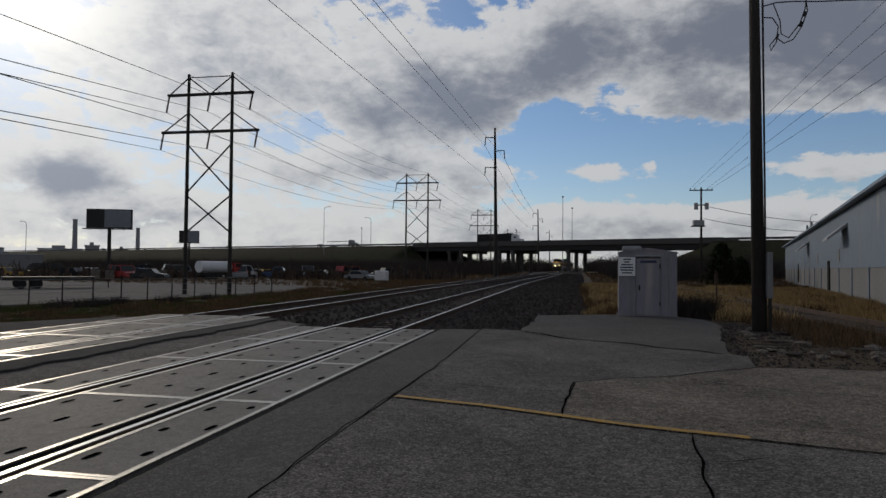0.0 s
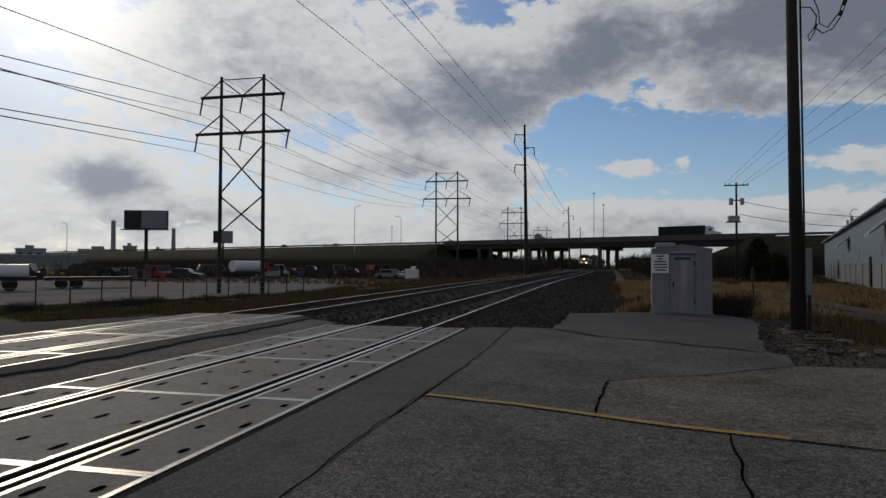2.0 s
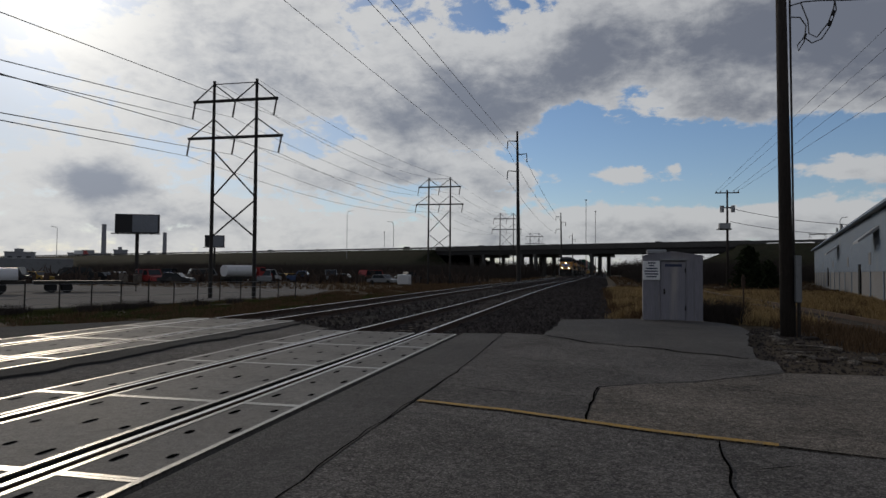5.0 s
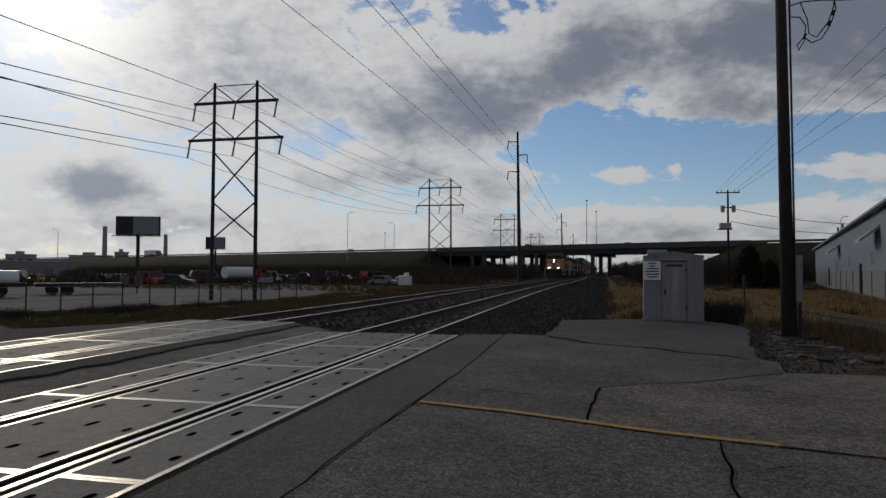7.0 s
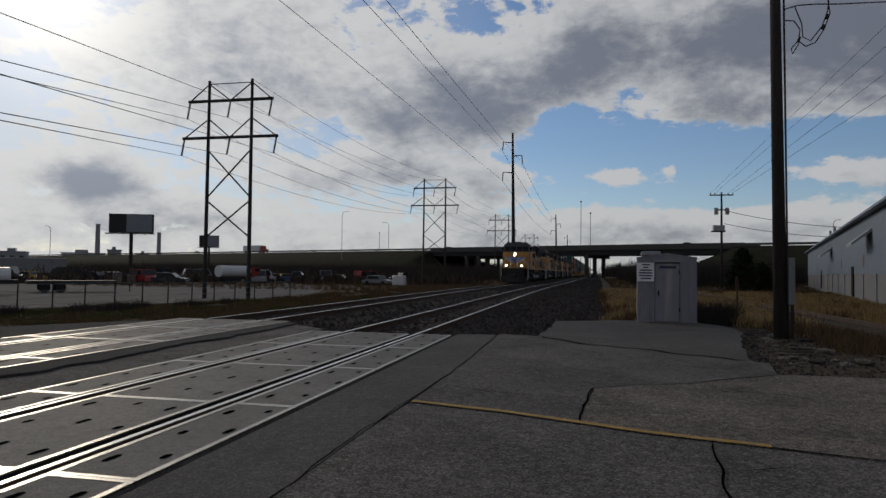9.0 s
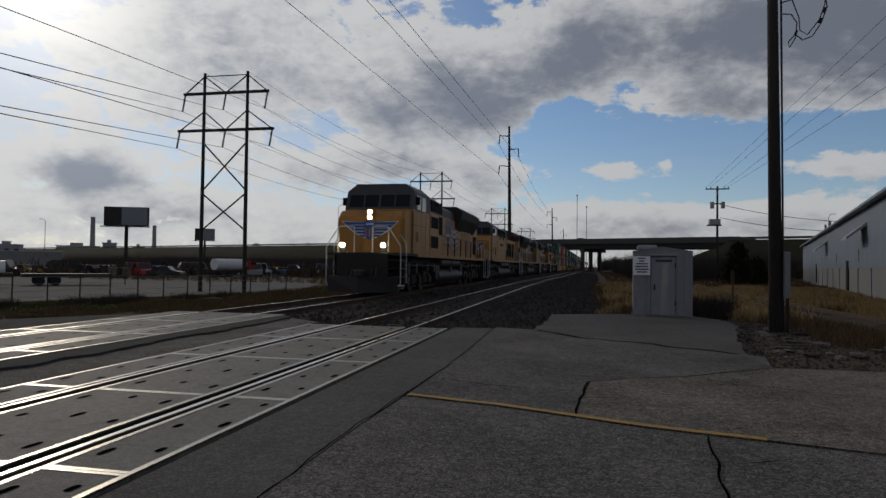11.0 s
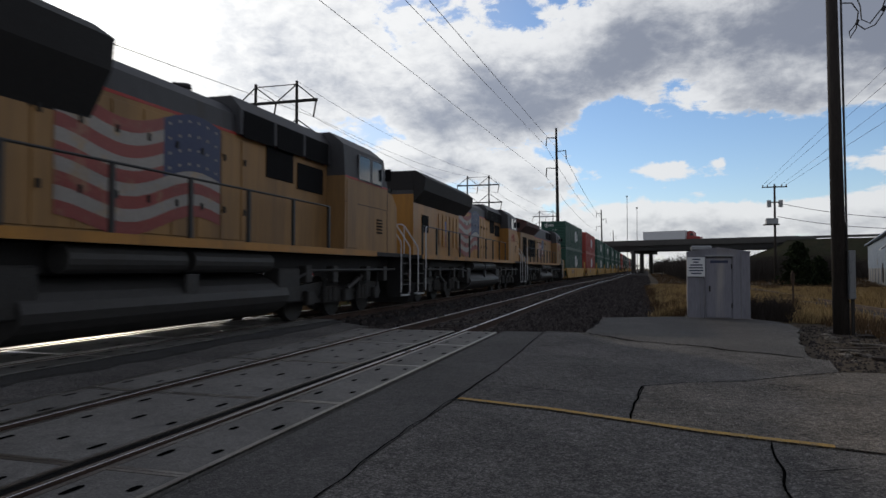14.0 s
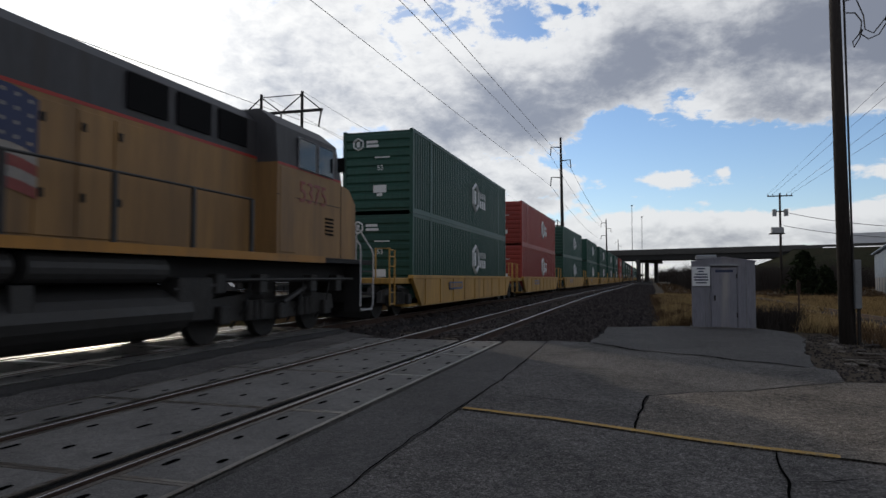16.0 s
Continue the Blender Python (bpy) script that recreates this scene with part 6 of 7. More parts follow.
blades("dead_grass", "brownweed", 6000, (-60, 60, 62, 200, lambda x, y: (x < -13 + bend(y) or x > 2.0 + bend(y)) and not (x > 10 + 0.256 * (y - 18.2) - 1 and y < 122)), 0.5, "flat dead grass beside the line", lean=0.5, seed=16)


blades("weed_bush", "bark", 260, (3.0, 4.3, 19.6, 21.6, lambda x, y: (x - 3.65) ** 2 / 0.42 + (y - 20.5) ** 2 < 1), 0.62, "dark dead weed bush between shed and pole", lean=0.6, seed=23)
blades("weed_bush", "bark", 500, (-27.5, -20.5, 22.5, 37.5, lambda x, y: abs((x + 24.7) - (y - 24.0) * 0.36) < 1.2 and noise.noise((x * 0.5, y * 0.5, 3)) > 0.12), 0.42, "dark dead weeds along the fence", lean=0.5, seed=24)


def build_rubble():
    rng = random.Random(12)
    vs, fs = [], []
    for k in range(4200):
        x, y = 2.4 + 5.5 * rng.random() ** 1.3, rng.uniform(9.4, 18.5)
        if x < 2.45 + (y - 10.4) * 0.17 + 0.12 * math.sin(y * 5) or (y < 9.9 and x > 3):
            continue
        sz = rng.uniform(0.012, 0.05)
        z = ground_z(x, y)
        a = rng.random() * 6.3
        i = len(vs)
        for dx, dy, dz in ((1, 0, -0.2), (-0.5, 0.9, -0.2), (-0.5, -0.9, -0.2), (0.1, 0, 0.7)):
            vs.append((x + sz * (dx * math.cos(a) - dy * math.sin(a)), y + sz * (dx * math.sin(a) + dy * math.cos(a)), z + sz * dz))
        fs += [(i, i + 1, i + 3), (i + 1, i + 2, i + 3), (i + 2, i, i + 3)]
    me = bpy.data.meshes.new("gravel")
    me.from_pydata(vs, [], fs)
    me.materials.append(M["ballast"])
    tagged(new("gravel", me), "scattered grey gravel on brown dirt by the road", "gravel", kind="stuff")
    for k in range(9):
        x, y = 3.2 + 2.2 * rng.random(), 12.0 + 4.5 * rng.random()
        ob = part("broken_board", bm_box(B(), -0.5 * rng.uniform(0.5, 1), 0.5 * rng.uniform(0.5, 1), -0.05, 0.05, 0, 0.03, 0.006), "tie" if k % 2 else "slab")
        ob.location = (x, y, ground_z(x, y) + 0.01)
        ob.rotation_euler = (0.1 * rng.random(), 0.08, rng.random() * 3)
        tagged(ob, "broken weathered board lying on the dirt", "board", "debris by the pole")
    for k in range(46):
        x, y = rng.uniform(2.7, 5.6), rng.uniform(11.3, 16.6)
        if x < 2.5 + (y - 11.1) * 0.24 + 0.1 or (abs(x - 4.42) < 0.3 and abs(y - 16.2) < 0.3):
            continue
        s = rng.uniform(0.04, 0.16)
        bm = B()
        bmesh.ops.create_icosphere(bm, subdivisions=1, radius=s)
        for v in bm.verts:
            v.co *= 1 + 0.5 * noise.noise(v.co * 9 + Vector((k, 0, 0)))
            v.co.z *= 0.45
        ob = part("rubble_stone", bm, "slab" if k % 3 else "tie")
        ob.location = (x, y, ground_z(x, y) + s * 0.2)
        ob.rotation_euler = (0, 0, rng.random() * 6)
        tagged(ob, "broken chunk of concrete on the dirt", "rubble", "rubble by the pole")


build_rubble()


# ---- lot, fence and yard ----
def build_lot():
    bm = B()
    pts = [(-27.0, 26.6), (-20.6, 43.5), (-25, 60), (-42, 92), (-150, 92), (-150, 30), (-60, 20)]
    bm_prism(bm, pts, -1.2, -0.80, "z")
    tagged(part("gravel_lot", bm, "lot"), "pale gravel yard behind the fence", "yard", kind="structure")
    f = empty("wire_fence", label="low wire fence with thin steel posts", category="fence")
    a, b = Vector((-29.5, 17.0)), Vector((-20.2, 42.6))
    n = 17
    tops = []
    for i in range(n + 1):
        p = a.lerp(b, i / n)
        z = ground_z(p.x, p.y)
        part("fence_post", bm_bar(B(), (p.x, p.y, z - 0.2), (p.x + 0.02, p.y, z + 1.32), 0.035, 6), "darksteel", f)
        tops.append(Vector((p.x, p.y, z)))
    for h in (1.28, 0.95, 0.6, 0.3):
        part("fence_wire", bm_path(B(), [t + Vector((0, 0, h)) for t in tops], 0.009, 4), "galv", f)


build_lot()


def car(name, color, label, m, kind="sedan", category="car", group="parked vehicles"):
    """A parked vehicle in parts: body, cabin, windows, four wheels, lights."""
    e = empty(name, m, label, category, group)
    L, w, hb, ht = {"sedan": (4.6, 0.90, 0.85, 1.42), "truck": (5.6, 1.0, 1.05, 1.85), "van": (5.2, 1.0, 1.1, 2.05)}[kind]
    o = [(0.0, 0.35), (0.05, hb * 0.85), (0.9, hb), (L - 0.8, hb), (L, hb * 0.9), (L, 0.35)]
    part("body", bm_prism(B(), o, -w, w, "x"), color, e)
    c0, c1 = {"sedan": (1.2, L - 0.7), "truck": (1.4, 3.5), "van": (0.8, L - 0.1)}[kind]
    part("cabin", bm_prism(B(), [(c0, hb), (c0 + 0.55, ht), (c1 - 0.4, ht), (c1, hb)], -w * 0.88, w * 0.88, "x"), color, e)
    for s in (-1, 1):
        part("window", bm_prism(B(), [(c0 + 0.25, hb + 0.06), (c0 + 0.62, ht - 0.08), (c1 - 0.5, ht - 0.08), (c1 - 0.2, hb + 0.06)], min(s * w * 0.87, s * w * 0.90), max(s * w * 0.87, s * w * 0.90), "x"), "glass", e)
        for y in (0.85, L - 0.95):
            part("wheel", bm_bar(B(), (s * (w - 0.2), y, 0.33), (s * (w + 0.01), y, 0.33), 0.34, 14), "tyre", e)
    part("windshield", bm_prism(B(), [(c0 - 0.01, hb + 0.05), (c0 + 0.50, ht - 0.05), (c0 + 0.53, ht - 0.05), (c0 + 0.03, hb + 0.05)], -w * 0.8, w * 0.8, "x"), "glass", e)
    return e


def build_yard():
    rng = random.Random(21)
    colors = ["cargrey", "carblack", "cargrey", "carred", "carblue", "carblack", "carwhite", "caryellow", "carblack"]
    words = {"carwhite": "white", "carblack": "black", "cargrey": "grey", "carred": "red", "carblue": "blue", "caryellow": "yellow"}
    kinds = {"sedan": "saloon car", "truck": "pickup truck", "van": "van"}
    # two rough rows of vehicles along the yard's far side
    spots = []
    for k in range(30):
        az = radians(-47 + k * 1.12)
        r = 106 + 6 * math.sin(k * 2.1) - (14 if k % 5 == 2 else 0) + 5 * (k % 3)
        spots.append((r * math.sin(az), r * math.cos(az)))
    for k, (x, y) in enumerate(spots):
        kd = ("sedan", "truck", "van", "sedan")[k % 4]
        c = colors[(k * 5 + k // 3) % len(colors)]
        car({"sedan": "car", "truck": "pickup_truck", "van": "van"}[kd], c, "%s %s parked in the gravel yard" % (words[c], kinds[kd]),
            pose(x, y, max(ground_z(x, y), -0.80 if (y < 92 and x < -42) else ground_z(x, y)), 0, 0, rng.uniform(20, 160)), kd)
    # scrap and machine parts that fill the rows between them
    bm = B()
    for k in range(60):
        az = radians(-47 + k * 0.62 + rng.uniform(-0.4, 0.4))
        r = rng.uniform(96, 122)
        x, y = r * math.sin(az), r * math.cos(az)
        z = ground_z(x, y) - 0.05
        for j in range(30):
            cx, cy = x + rng.gauss(0, 1.5), y + rng.gauss(0, 0.8)
            h = rng.uniform(0.2, 1.4)
            bm_box(bm, cx - rng.uniform(0.05, 0.3), cx + rng.uniform(0.05, 0.3), cy - 0.2, cy + 0.2, z, z + h)
            if j % 3 == 0:
                bm_bar(bm, (cx, cy, z + h), (cx + rng.uniform(-1.2, 1.2), cy, z + h + rng.uniform(0.1, 1.2)), 0.07)
    tagged(part("scrap_heap", bm, "rust"), "rusty scrap metal and machine parts heaped in the yard", "scrap heap", kind="stuff")
    for x, y, turn, col, word in ((-92, 92, 43, "cargrey", "grey"), (-103, 80, 43, "darksteel", "dark")):
        e = empty("box_trailer", pose(x, y, -0.85, 0, 0, turn), "long %s box trailer parked at the back of the yard" % word, "trailer", "yard trailers")
        part("box", bm_box(B(), -6.5, 6.5, -1.25, 1.25, 1.0, 3.5, 0.04), col, e)
        part("roof", bm_box(B(), -6.52, 6.52, -1.27, 1.27, 3.5, 3.56, 0.01), "trailer", e, "pale roof edge")
        for s in (-1, 1):
            for xx in (-5.2, -4.1, 4.8):
                part("wheel", bm_bar(B(), (xx, s * 0.85, 0.5), (xx, s * 1.2, 0.5), 0.5, 14), "tyre", e)
        part("chassis", bm_box(B(), -6.3, 6.3, -0.5, 0.5, 0.7, 1.0), "darksteel", e)
    # red pickup, white tank truck with a red cab, crates on pallets
    car("pickup_truck", "carred", "dark red pickup truck parked in the gravel yard", pose(-55.0, 75.5, -0.80, 0, 0, 58), "truck")
    e = empty("tank_truck", pose(-48.0, 84.0, -0.80, 0, 0, -18), "white tank truck with a red cab parked in the yard", "truck")
    part("tank", bm_bar(B(), (0, -3.2, 1.75), (0, 2.0, 1.75), 0.78, 18), "carwhite", e, "white round tank")
    part("cab", bm_prism(B(), [(2.2, 0.7), (2.2, 2.3), (3.4, 2.3), (3.7, 1.6), (4.8, 1.4), (4.9, 0.7)], -1.0, 1.0, "x"), "carred", e, "red cab")
    part("chassis", bm_box(B(), -0.45, 0.45, -3.4, 4.6, 0.55, 0.95), "darksteel", e)
    for s in (-1, 1):
        part("side_window", bm_prism(B(), [(2.5, 1.7), (2.5, 2.2), (3.35, 2.2), (3.6, 1.7)], min(s * 0.99, s * 1.01), max(s * 0.99, s * 1.01), "x"), "glass", e)
        for y in (-2.4, -1.3, 3.9):
            part("wheel", bm_bar(B(), (s * 0.75, y, 0.48), (s * 1.05, y, 0.48), 0.48, 14), "tyre", e)
    crate = empty("crate", pose(-60, 75, -0.80, 0, 0, 40), "pale wooden crate standing in the yard", "crate", "crates in the yard")
    for k in range(4):
        part("board", bm_box(B(), -0.55, 0.55, -0.55, 0.55, 0.12 + 0.27 * k, 0.36 + 0.27 * k, 0.01), "slab", crate)
    part("pallet", bm_box(B(), -0.58, 0.58, -0.58, 0.58, 0.0, 0.12), "tie", crate)
    for k in range(1, 6):
        copy_thing(crate, pose(-60 + 1.25 * k, 75.2 + 0.9 * k, -0.80, 0, 0, 40 + 3 * math.sin(k * 5)))
    # tanker truck, dump trailer, small hut
    e = empty("tank_trailer", pose(-44.7, 38.1, -0.80, 0, 0, -42), "silver tank trailer parked in the yard", "trailer")
    part("tank", bm_bar(B(), (0, -4, 1.42), (0, 4, 1.42), 0.56, 20), "trailer", e, smooth=False)
    part("chassis", bm_box(B(), -0.5, 0.5, -4.2, 4.5, 0.75, 1.05), "darksteel", e)
    for s in (-1, 1):
        for y in (-3.2, -2.1, 2.8):
            part("wheel", bm_bar(B(), (s * 0.75, y, 0.5), (s * 1.1, y, 0.5), 0.5, 14), "tyre", e)
    e = empty("flatbed_trailer", pose(-41.5, 46.5, -0.80, 0, 0, -42), "dark low flatbed trailer in the yard", "trailer")
    part("bed", bm_box(B(), -1.2, 1.2, -3.2, 3.2, 0.65, 0.95, 0.03), "darksteel", e)
    for s in (-1, 1):
        for y in (-2.0, -0.9):
            part("wheel", bm_bar(B(), (s * 0.8, y, 0.4), (s * 1.15, y, 0.4), 0.4, 12), "tyre", e)
    part("drawbar", bm_bar(B(), (0, 3.2, 0.7), (0, 4.6, 0.6), 0.07), "darksteel", e)
    part("stand", bm_bar(B(), (0, 4.4, 0.0), (0, 4.4, 0.65), 0.05), "darksteel", e)
    e = empty("white_tank", pose(-24.8, 86.0, ground_z(-24.8, 86.0)), "white plastic cage tank on the ground", "tank")
    part("tank", bm_box(B(), -0.85, 0.85, -0.6, 0.6, 0.12, 1.5, 0.12), "carwhite", e)
    part("base", bm_box(B(), -0.8, 0.8, -0.55, 0.55, -0.1, 0.12), "darksteel", e)


build_yard()


def billboard(x, y, z0, w, h, z, turn, label):
    e = empty("billboard", pose(x, y, z0, 0, 0, turn), label, "billboard")
    part("post", bm_bar(B(), (0, 0, -0.5), (0, 0, z), 0.28, 12), "darksteel", e)
    part("frame", bm_box(B(), -w / 2, w / 2, -0.35, 0.35, z, z + h, 0.03), "boardback", e)
    part("face", bm_box(B(), -w / 2 + w * 0.40, w / 2 - 0.12, -0.39, -0.35, z + 0.15, z + h - 0.12), "boardface", e, "weathered grey poster face")
    part("face", bm_box(B(), -w / 2 + 0.12, -w / 2 + w * 0.38, -0.39, -0.35, z + 0.15, z + h - 0.12), "boardback", e)
    part("catwalk", bm_box(B(), -w / 2 - 0.3, w / 2 + 0.3, -1.1, -0.35, z - 0.2, z - 0.08), "darksteel", e)
    for k in range(4):
        part("lamp_arm", bm_bar(B(), (-w / 2 + (k + 0.5) * w / 4, -0.4, z - 0.1), (-w / 2 + (k + 0.5) * w / 4, -1.5, z - 0.3), 0.05), "darksteel", e)


def chimney(x, y, h, r):
    e = empty("chimney", pose(x, y, -1), "far pale concrete power station chimney", "chimney", "far chimneys")
    part("shaft", bm_bar(B(), (0, 0, 0), (0, 0, h), r, 16, r * 0.8), "stack", e)
    part("rim", bm_bar(B(), (0, 0, h), (0, 0, h + 1.5), r * 0.85, 16), "stack", e)


billboard(-70.8, 91.4, -0.9, 6.6, 3.0, 7.7, 22, "dark double billboard on one steel post")
billboard(-106.0, 170.0, -0.9, 5.4, 3.4, 8.3, 20, "small dark billboard on a steel post")


def far_building(x, y, w, h, material, label):
    e = empty("industrial_building", pose(x, y, -1, 0, 0, 38), label, "building", "far works buildings")
    part("wall_block", bm_box(B(), -w / 2, w / 2, -9, 9, 0, h), material, e)
    part("roof", bm_box(B(), -w / 2 - 0.5, w / 2 + 0.5, -9.5, 9.5, h, h + 0.8), "stack", e)
    for k in range(int(w / 6)):
        part("window", bm_box(B(), -w / 2 + 2 + 6 * k, -w / 2 + 5 + 6 * k, -9.15, -9.0, h * 0.66, h * 0.80), "glass", e)
    part("roof_unit", bm_box(B(), -w * 0.2, w * 0.1, -3, 3, h + 0.8, h + 3.2, 0.1), "galv", e)


far_building(-394, 453, 30, 13, "trailer", "far pale works hall with a low flat roof")
far_building(-377, 467, 10, 16, "stack", "far pale grey works block with a flat roof")
far_building(-360, 480, 8, 13, "stack", "far pale works block with a flat roof")
far_building(-428, 420, 18, 13, "stack", "far pale grey works hall with a low flat roof")


chimney(-740.8, 879.6, 68.1, 4.0)
chimney(-671.8, 933.3, 58.1, 3.6)
light_mast(-107.9, 279.9, -1.0, 27.8, 2.2)
light_mast(-88.0, 286.8, -1.0, 23.3, -2.2)
light_mast(-226.1, 240.4, -1.0, 18.9, -2.2)
light_mast(-1.9, 262.0, -1.0, 29.9, 0.0)
light_mast(1.9, 290.0, -1.0, 27.9, 0.0)
light_mast(-98.1, 304.6, -1.0, 20.3, 0.0)
light_mast(76.2, 227.6, -1.0, 18.9, 1.5)


# ---- trees and shrubs ----
def bare_tree(name, h, seed, label, spread=0.5, depth=5):
    rng = random.Random(seed)
    e = empty(name, None, label, "tree", "bare trees")
    bm = B()
    trunk = B()

    def grow(p, d, l, r, k):
        q = p + d * l
        bm_bar(trunk if k == depth else bm, p, q, r, 5 if k > 2 else 3, r * 0.65)
        if k == 0:
            return
        for _ in range(3 if k > 1 else 4):
            nd = (d + Vector((rng.gauss(0, spread), rng.gauss(0, spread), rng.gauss(0.12, spread * 0.6)))).normalized()
            grow(q - d * l * rng.uniform(0, 0.35), nd, l * rng.uniform(0.55, 0.85), r * 0.6, k - 1)
    grow(Vector((0, 0, -0.3)), Vector((0, 0, 1)), h * 0.26, 0.02 * h + 0.02, depth)
    part("trunk", trunk, "bark", e)
    part("crown", bm, "bark", e, "fine bare twigs")
    return e


def evergreen(x, y, h, seed):
    rng = random.Random(seed)
    e = empty("cedar_tree", pose(x, y, ground_z(x, y)), "dark dense evergreen bush in the field", "tree")
    part("trunk", bm_bar(B(), (0, 0, -0.2), (0, 0, h * 0.8), 0.16, 8, 0.04), "bark", e)
    vs, fs = [], []
    for k in range(2600):
        t = rng.random() ** 0.8
        r = h * 0.42 * (1 - t) ** 0.6 * (0.35 + 0.65 * rng.random()) * (1 + 0.25 * math.sin(k % 7))
        a = rng.random() * 6.283
        c = Vector((r * math.cos(a), r * math.sin(a), h * (0.05 + 0.95 * t)))
        s = rng.uniform(0.08, 0.2)
        i = len(vs)
        for _ in range(3):
            vs.append(tuple(c + Vector((rng.gauss(0, s), rng.gauss(0, s), rng.gauss(0, s)))))
        fs.append((i, i + 1, i + 2))
    me = bpy.data.meshes.new("crown")
    me.from_pydata(vs, [], fs)
    me.materials.append(M["cedar"])
    ob = new("crown", me)
    ob.parent = e


def build_trees():
    base = [bare_tree("bare_tree", 7.0, s, "leafless grey-brown tree by the embankment", 0.5) for s in (1, 2, 3)]
    rng = random.Random(31)
    spots = []
    for k in range(34):        # along the foot and top of the western ramp
        u = -70 - k * 9.5 + rng.uniform(-3, 3)
        v = rng.choice((-17, -18, 33, 36, -16.5))
        spots.append((on_highway(u, v, 9.0 if v < 0 else -0.6), rng.uniform(0.35, 0.8)))
    for k in range(64):        # east of the bridge, in front of the ramp
        p = on_highway(rng.uniform(20, 120), rng.uniform(24, 80), -0.6)
        spots.append((p, rng.uniform(0.6, 1.15)))
    for k in range(30):        # scrub at the foot of the western ramp
        p = on_highway(rng.uniform(-250, -60), rng.uniform(30, 50), -0.8)
        spots.append((p, rng.uniform(0.4, 0.8)))
    for k in range(10):
        p = on_highway(rng.uniform(40, 140), -17, 9.0)
        spots.append((p, rng.uniform(0.4, 0.7)))
    for k, (p, s) in enumerate(spots):
        src = base[k % 3]
        ob = src if k < 3 else copy_thing(src, Matrix())
        ob.matrix_basis = Matrix.Translation(p) @ Matrix.Rotation(rng.random() * 6, 4, "Z") @ Matrix.Scale(s, 4)
    evergreen(15.2, 70.0, 4.3, 4)
    evergreen(18.0, 74.0, 2.9, 5)


build_trees()


# ---- traffic on the highway ----
def highway_pose(u, v):
    p = on_highway(u, v, 10.1)
    return pose(p.x, p.y, 10.1, 0, 0, math.degrees(math.atan2(HD.y, HD.x)) - 90)


def semi(color, cab, label):
    """A tractor and box trailer that head towards local +y."""
    e = empty("semi_truck", None, label, "truck", "highway traffic")
    part("trailer", bm_box(B(), -1.3, 1.3, -15.5, -0.6, 1.15, 4.1, 0.04), color, e)
    part("tractor", bm_prism(B(), [(-0.2, 0.9), (0.0, 3.6), (1.2, 3.9), (2.0, 3.3), (2.2, 2.2), (4.2, 1.9), (4.4, 0.7)], -1.2, 1.2, "x"), cab, e)
    for s in (-1, 1):
        part("side_window", bm_prism(B(), [(1.0, 2.3), (1.0, 3.0), (1.9, 3.0), (2.05, 2.3)], min(s * 1.19, s * 1.22), max(s * 1.19, s * 1.22), "x"), "glass", e)
        for y in (3.4, 0.2, -1.0, -13.0, -14.2):
            part("wheel", bm_bar(B(), (s * 0.85, y, 0.5), (s * 1.22, y, 0.5), 0.5, 14), "tyre", e)
    part("chassis", bm_box(B(), -0.5, 0.5, -15, 4.0, 0.75, 1.1), "darksteel", e)
    return e


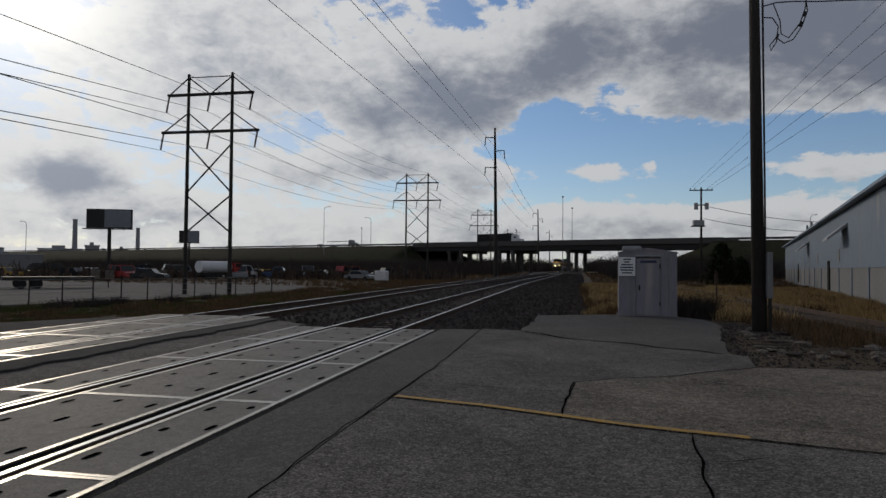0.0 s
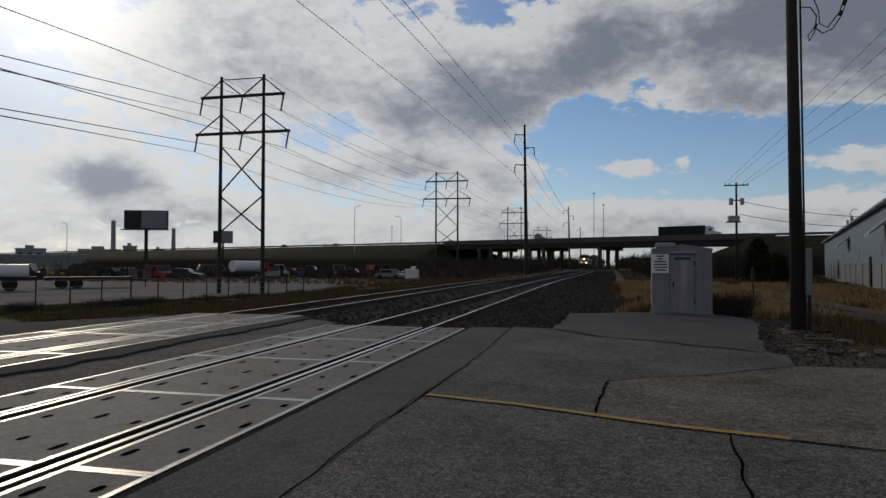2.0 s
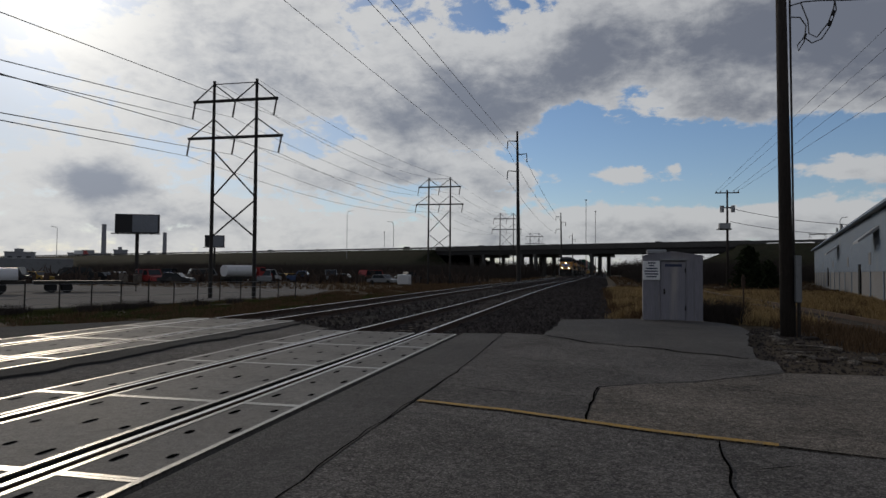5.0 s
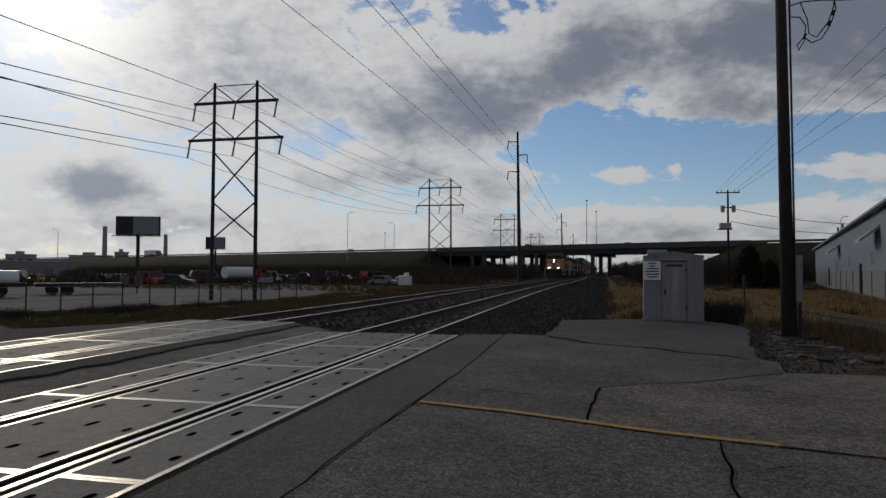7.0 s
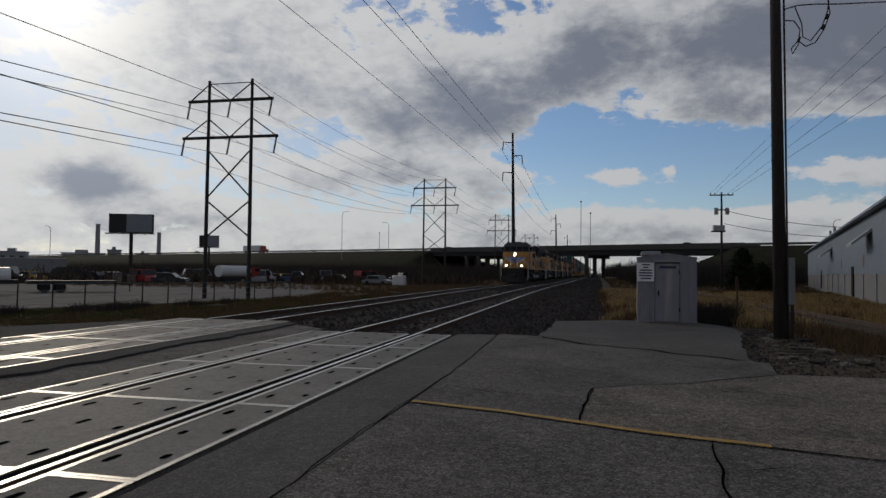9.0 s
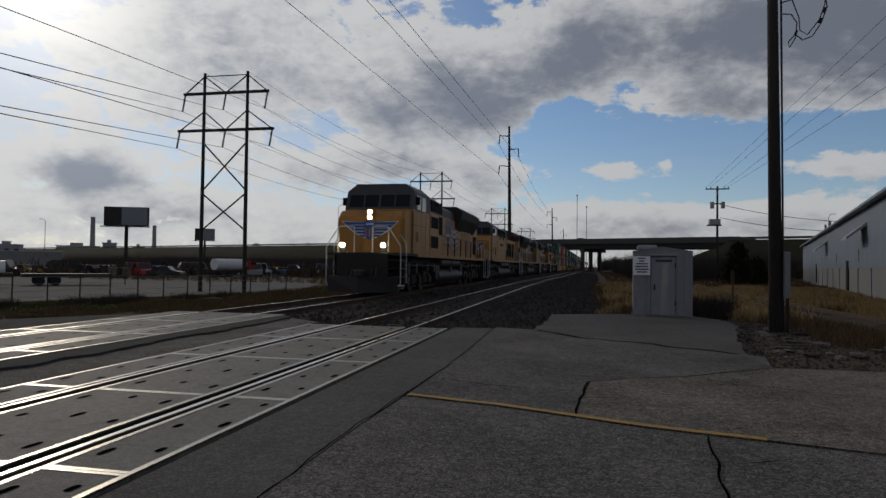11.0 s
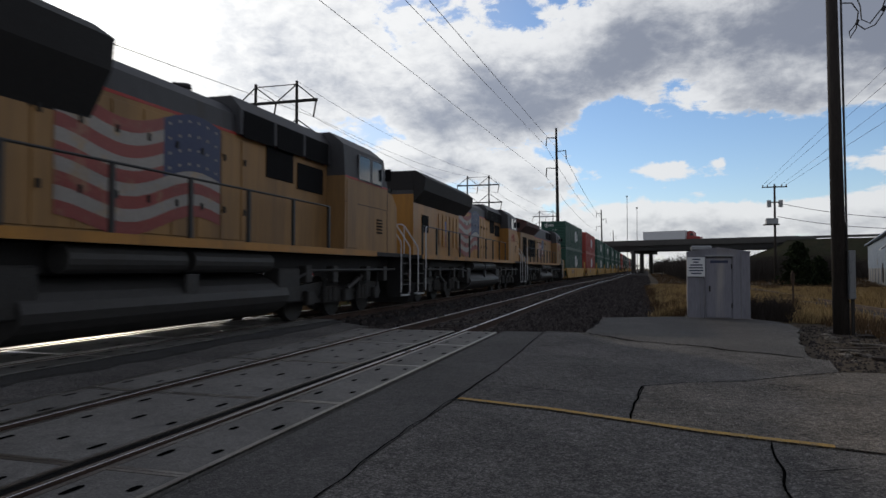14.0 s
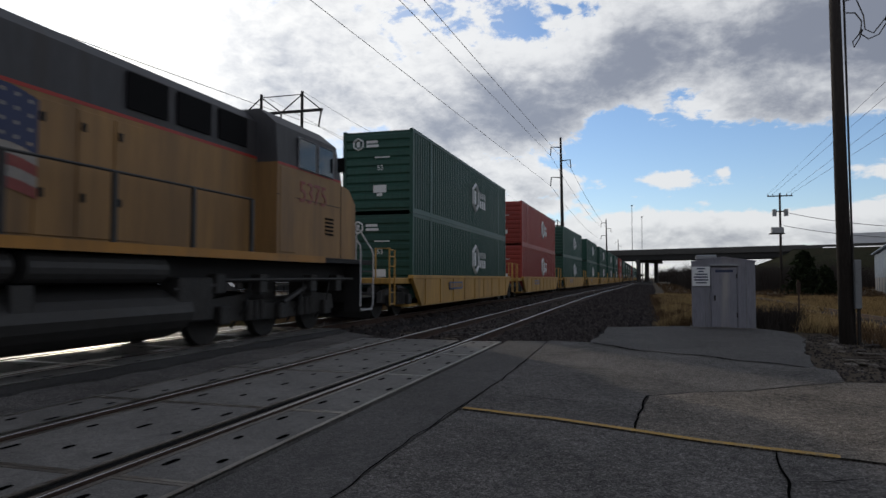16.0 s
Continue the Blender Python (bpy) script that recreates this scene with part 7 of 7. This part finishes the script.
def car_hauler(label):
    e = empty("car_hauler", None, label, "truck", "highway traffic")
    bm = B()
    for z in (0.9, 2.5):
        bm_box(bm, -1.2, 1.2, -14, -0.5, z, z + 0.15)
    for y in (-14, -10, -6, -2):
        for s in (-1, 1):
            bm_bar(bm, (s * 1.2, y, 0.8), (s * 1.2, y, 3.0), 0.06)
    part("rack", bm, "darksteel", e)
    part("tractor", bm_prism(B(), [(-0.2, 0.9), (0.0, 3.0), (1.4, 3.1), (2.0, 2.0), (4.0, 1.7), (4.2, 0.7)], -1.2, 1.2, "x"), "cargrey", e)
    for s in (-1, 1):
        for y in (3.2, 0.2, -11, -12.2):
            part("wheel", bm_bar(B(), (s * 0.85, y, 0.5), (s * 1.2, y, 0.5), 0.5, 14), "tyre", e)
    return e


TRAFFIC = [
    (semi("tarp", "trailer", "semi truck with a black trailer on the overpass"), [(0, -15.5), (1.5, 30.5), (3, 74.5), (16, 456)], 1.5),
    (semi("trailer", "carred", "semi truck with a white trailer and red cab on the overpass"), [(0, -650), (6.5, -340), (8, -228), (11, -95), (13.5, 14), (14.5, 41), (15.5, 71), (16, 86)], 1.5),
    (car_hauler("empty dark car transporter on the overpass"), [(0, -103), (1.5, -37), (3, 18), (16, 495)], 1.5),
]
for k, (u0, c, w) in enumerate(((-232, "carblack", "black"), (-193, "cargrey", "grey"), (-330, "carwhite", "white"), (-120, "carblack", "black"), (-520, "cargrey", "grey"))):
    cc = car("car", c, "%s car driving on the overpass" % w, Matrix(), "sedan", "car", "highway traffic")
    for ch in cc.children:
        ch.matrix_local = Matrix.Rotation(math.pi, 4, "Z") @ ch.matrix_local
    TRAFFIC.append((cc, [(0, u0), (16, u0 + 31 * 16)], 2.0 if k % 2 else 4.0))


# ---- what moves ----
def front_at(t):
    """The y of the train's front at t seconds."""
    return float(np.interp(t, FRONT_T, FRONT_Y)) if t < 9.2 else FRONT_Y[-1] - 24.6 * (t - 9.2)


FRONT_T = [0.0, 4.0, 6.5, 7.5, 8.5, 9.2]
FRONT_Y = [262.0, 182.0, 134.0, 111.0, 86.8, 69.6]


def motions():
    times = [i * 0.5 for i in range(33)]
    for thing, back, up in TRAIN:
        lead = 2.62 if thing.name.startswith("shipping") else 0.0
        rows = []
        for t in times:
            m = track_pose(front_at(t) + back - lead)
            rows.append((t, m @ Matrix.Translation((0, lead, up))))
        walk(thing, rows)
    for thing, places, v in TRAFFIC:
        walk(thing, [(t, highway_pose(float(np.interp(t, [p[0] for p in places], [p[1] for p in places])), v)) for t in range(17)])
    scene.frame_set(1)


motions()
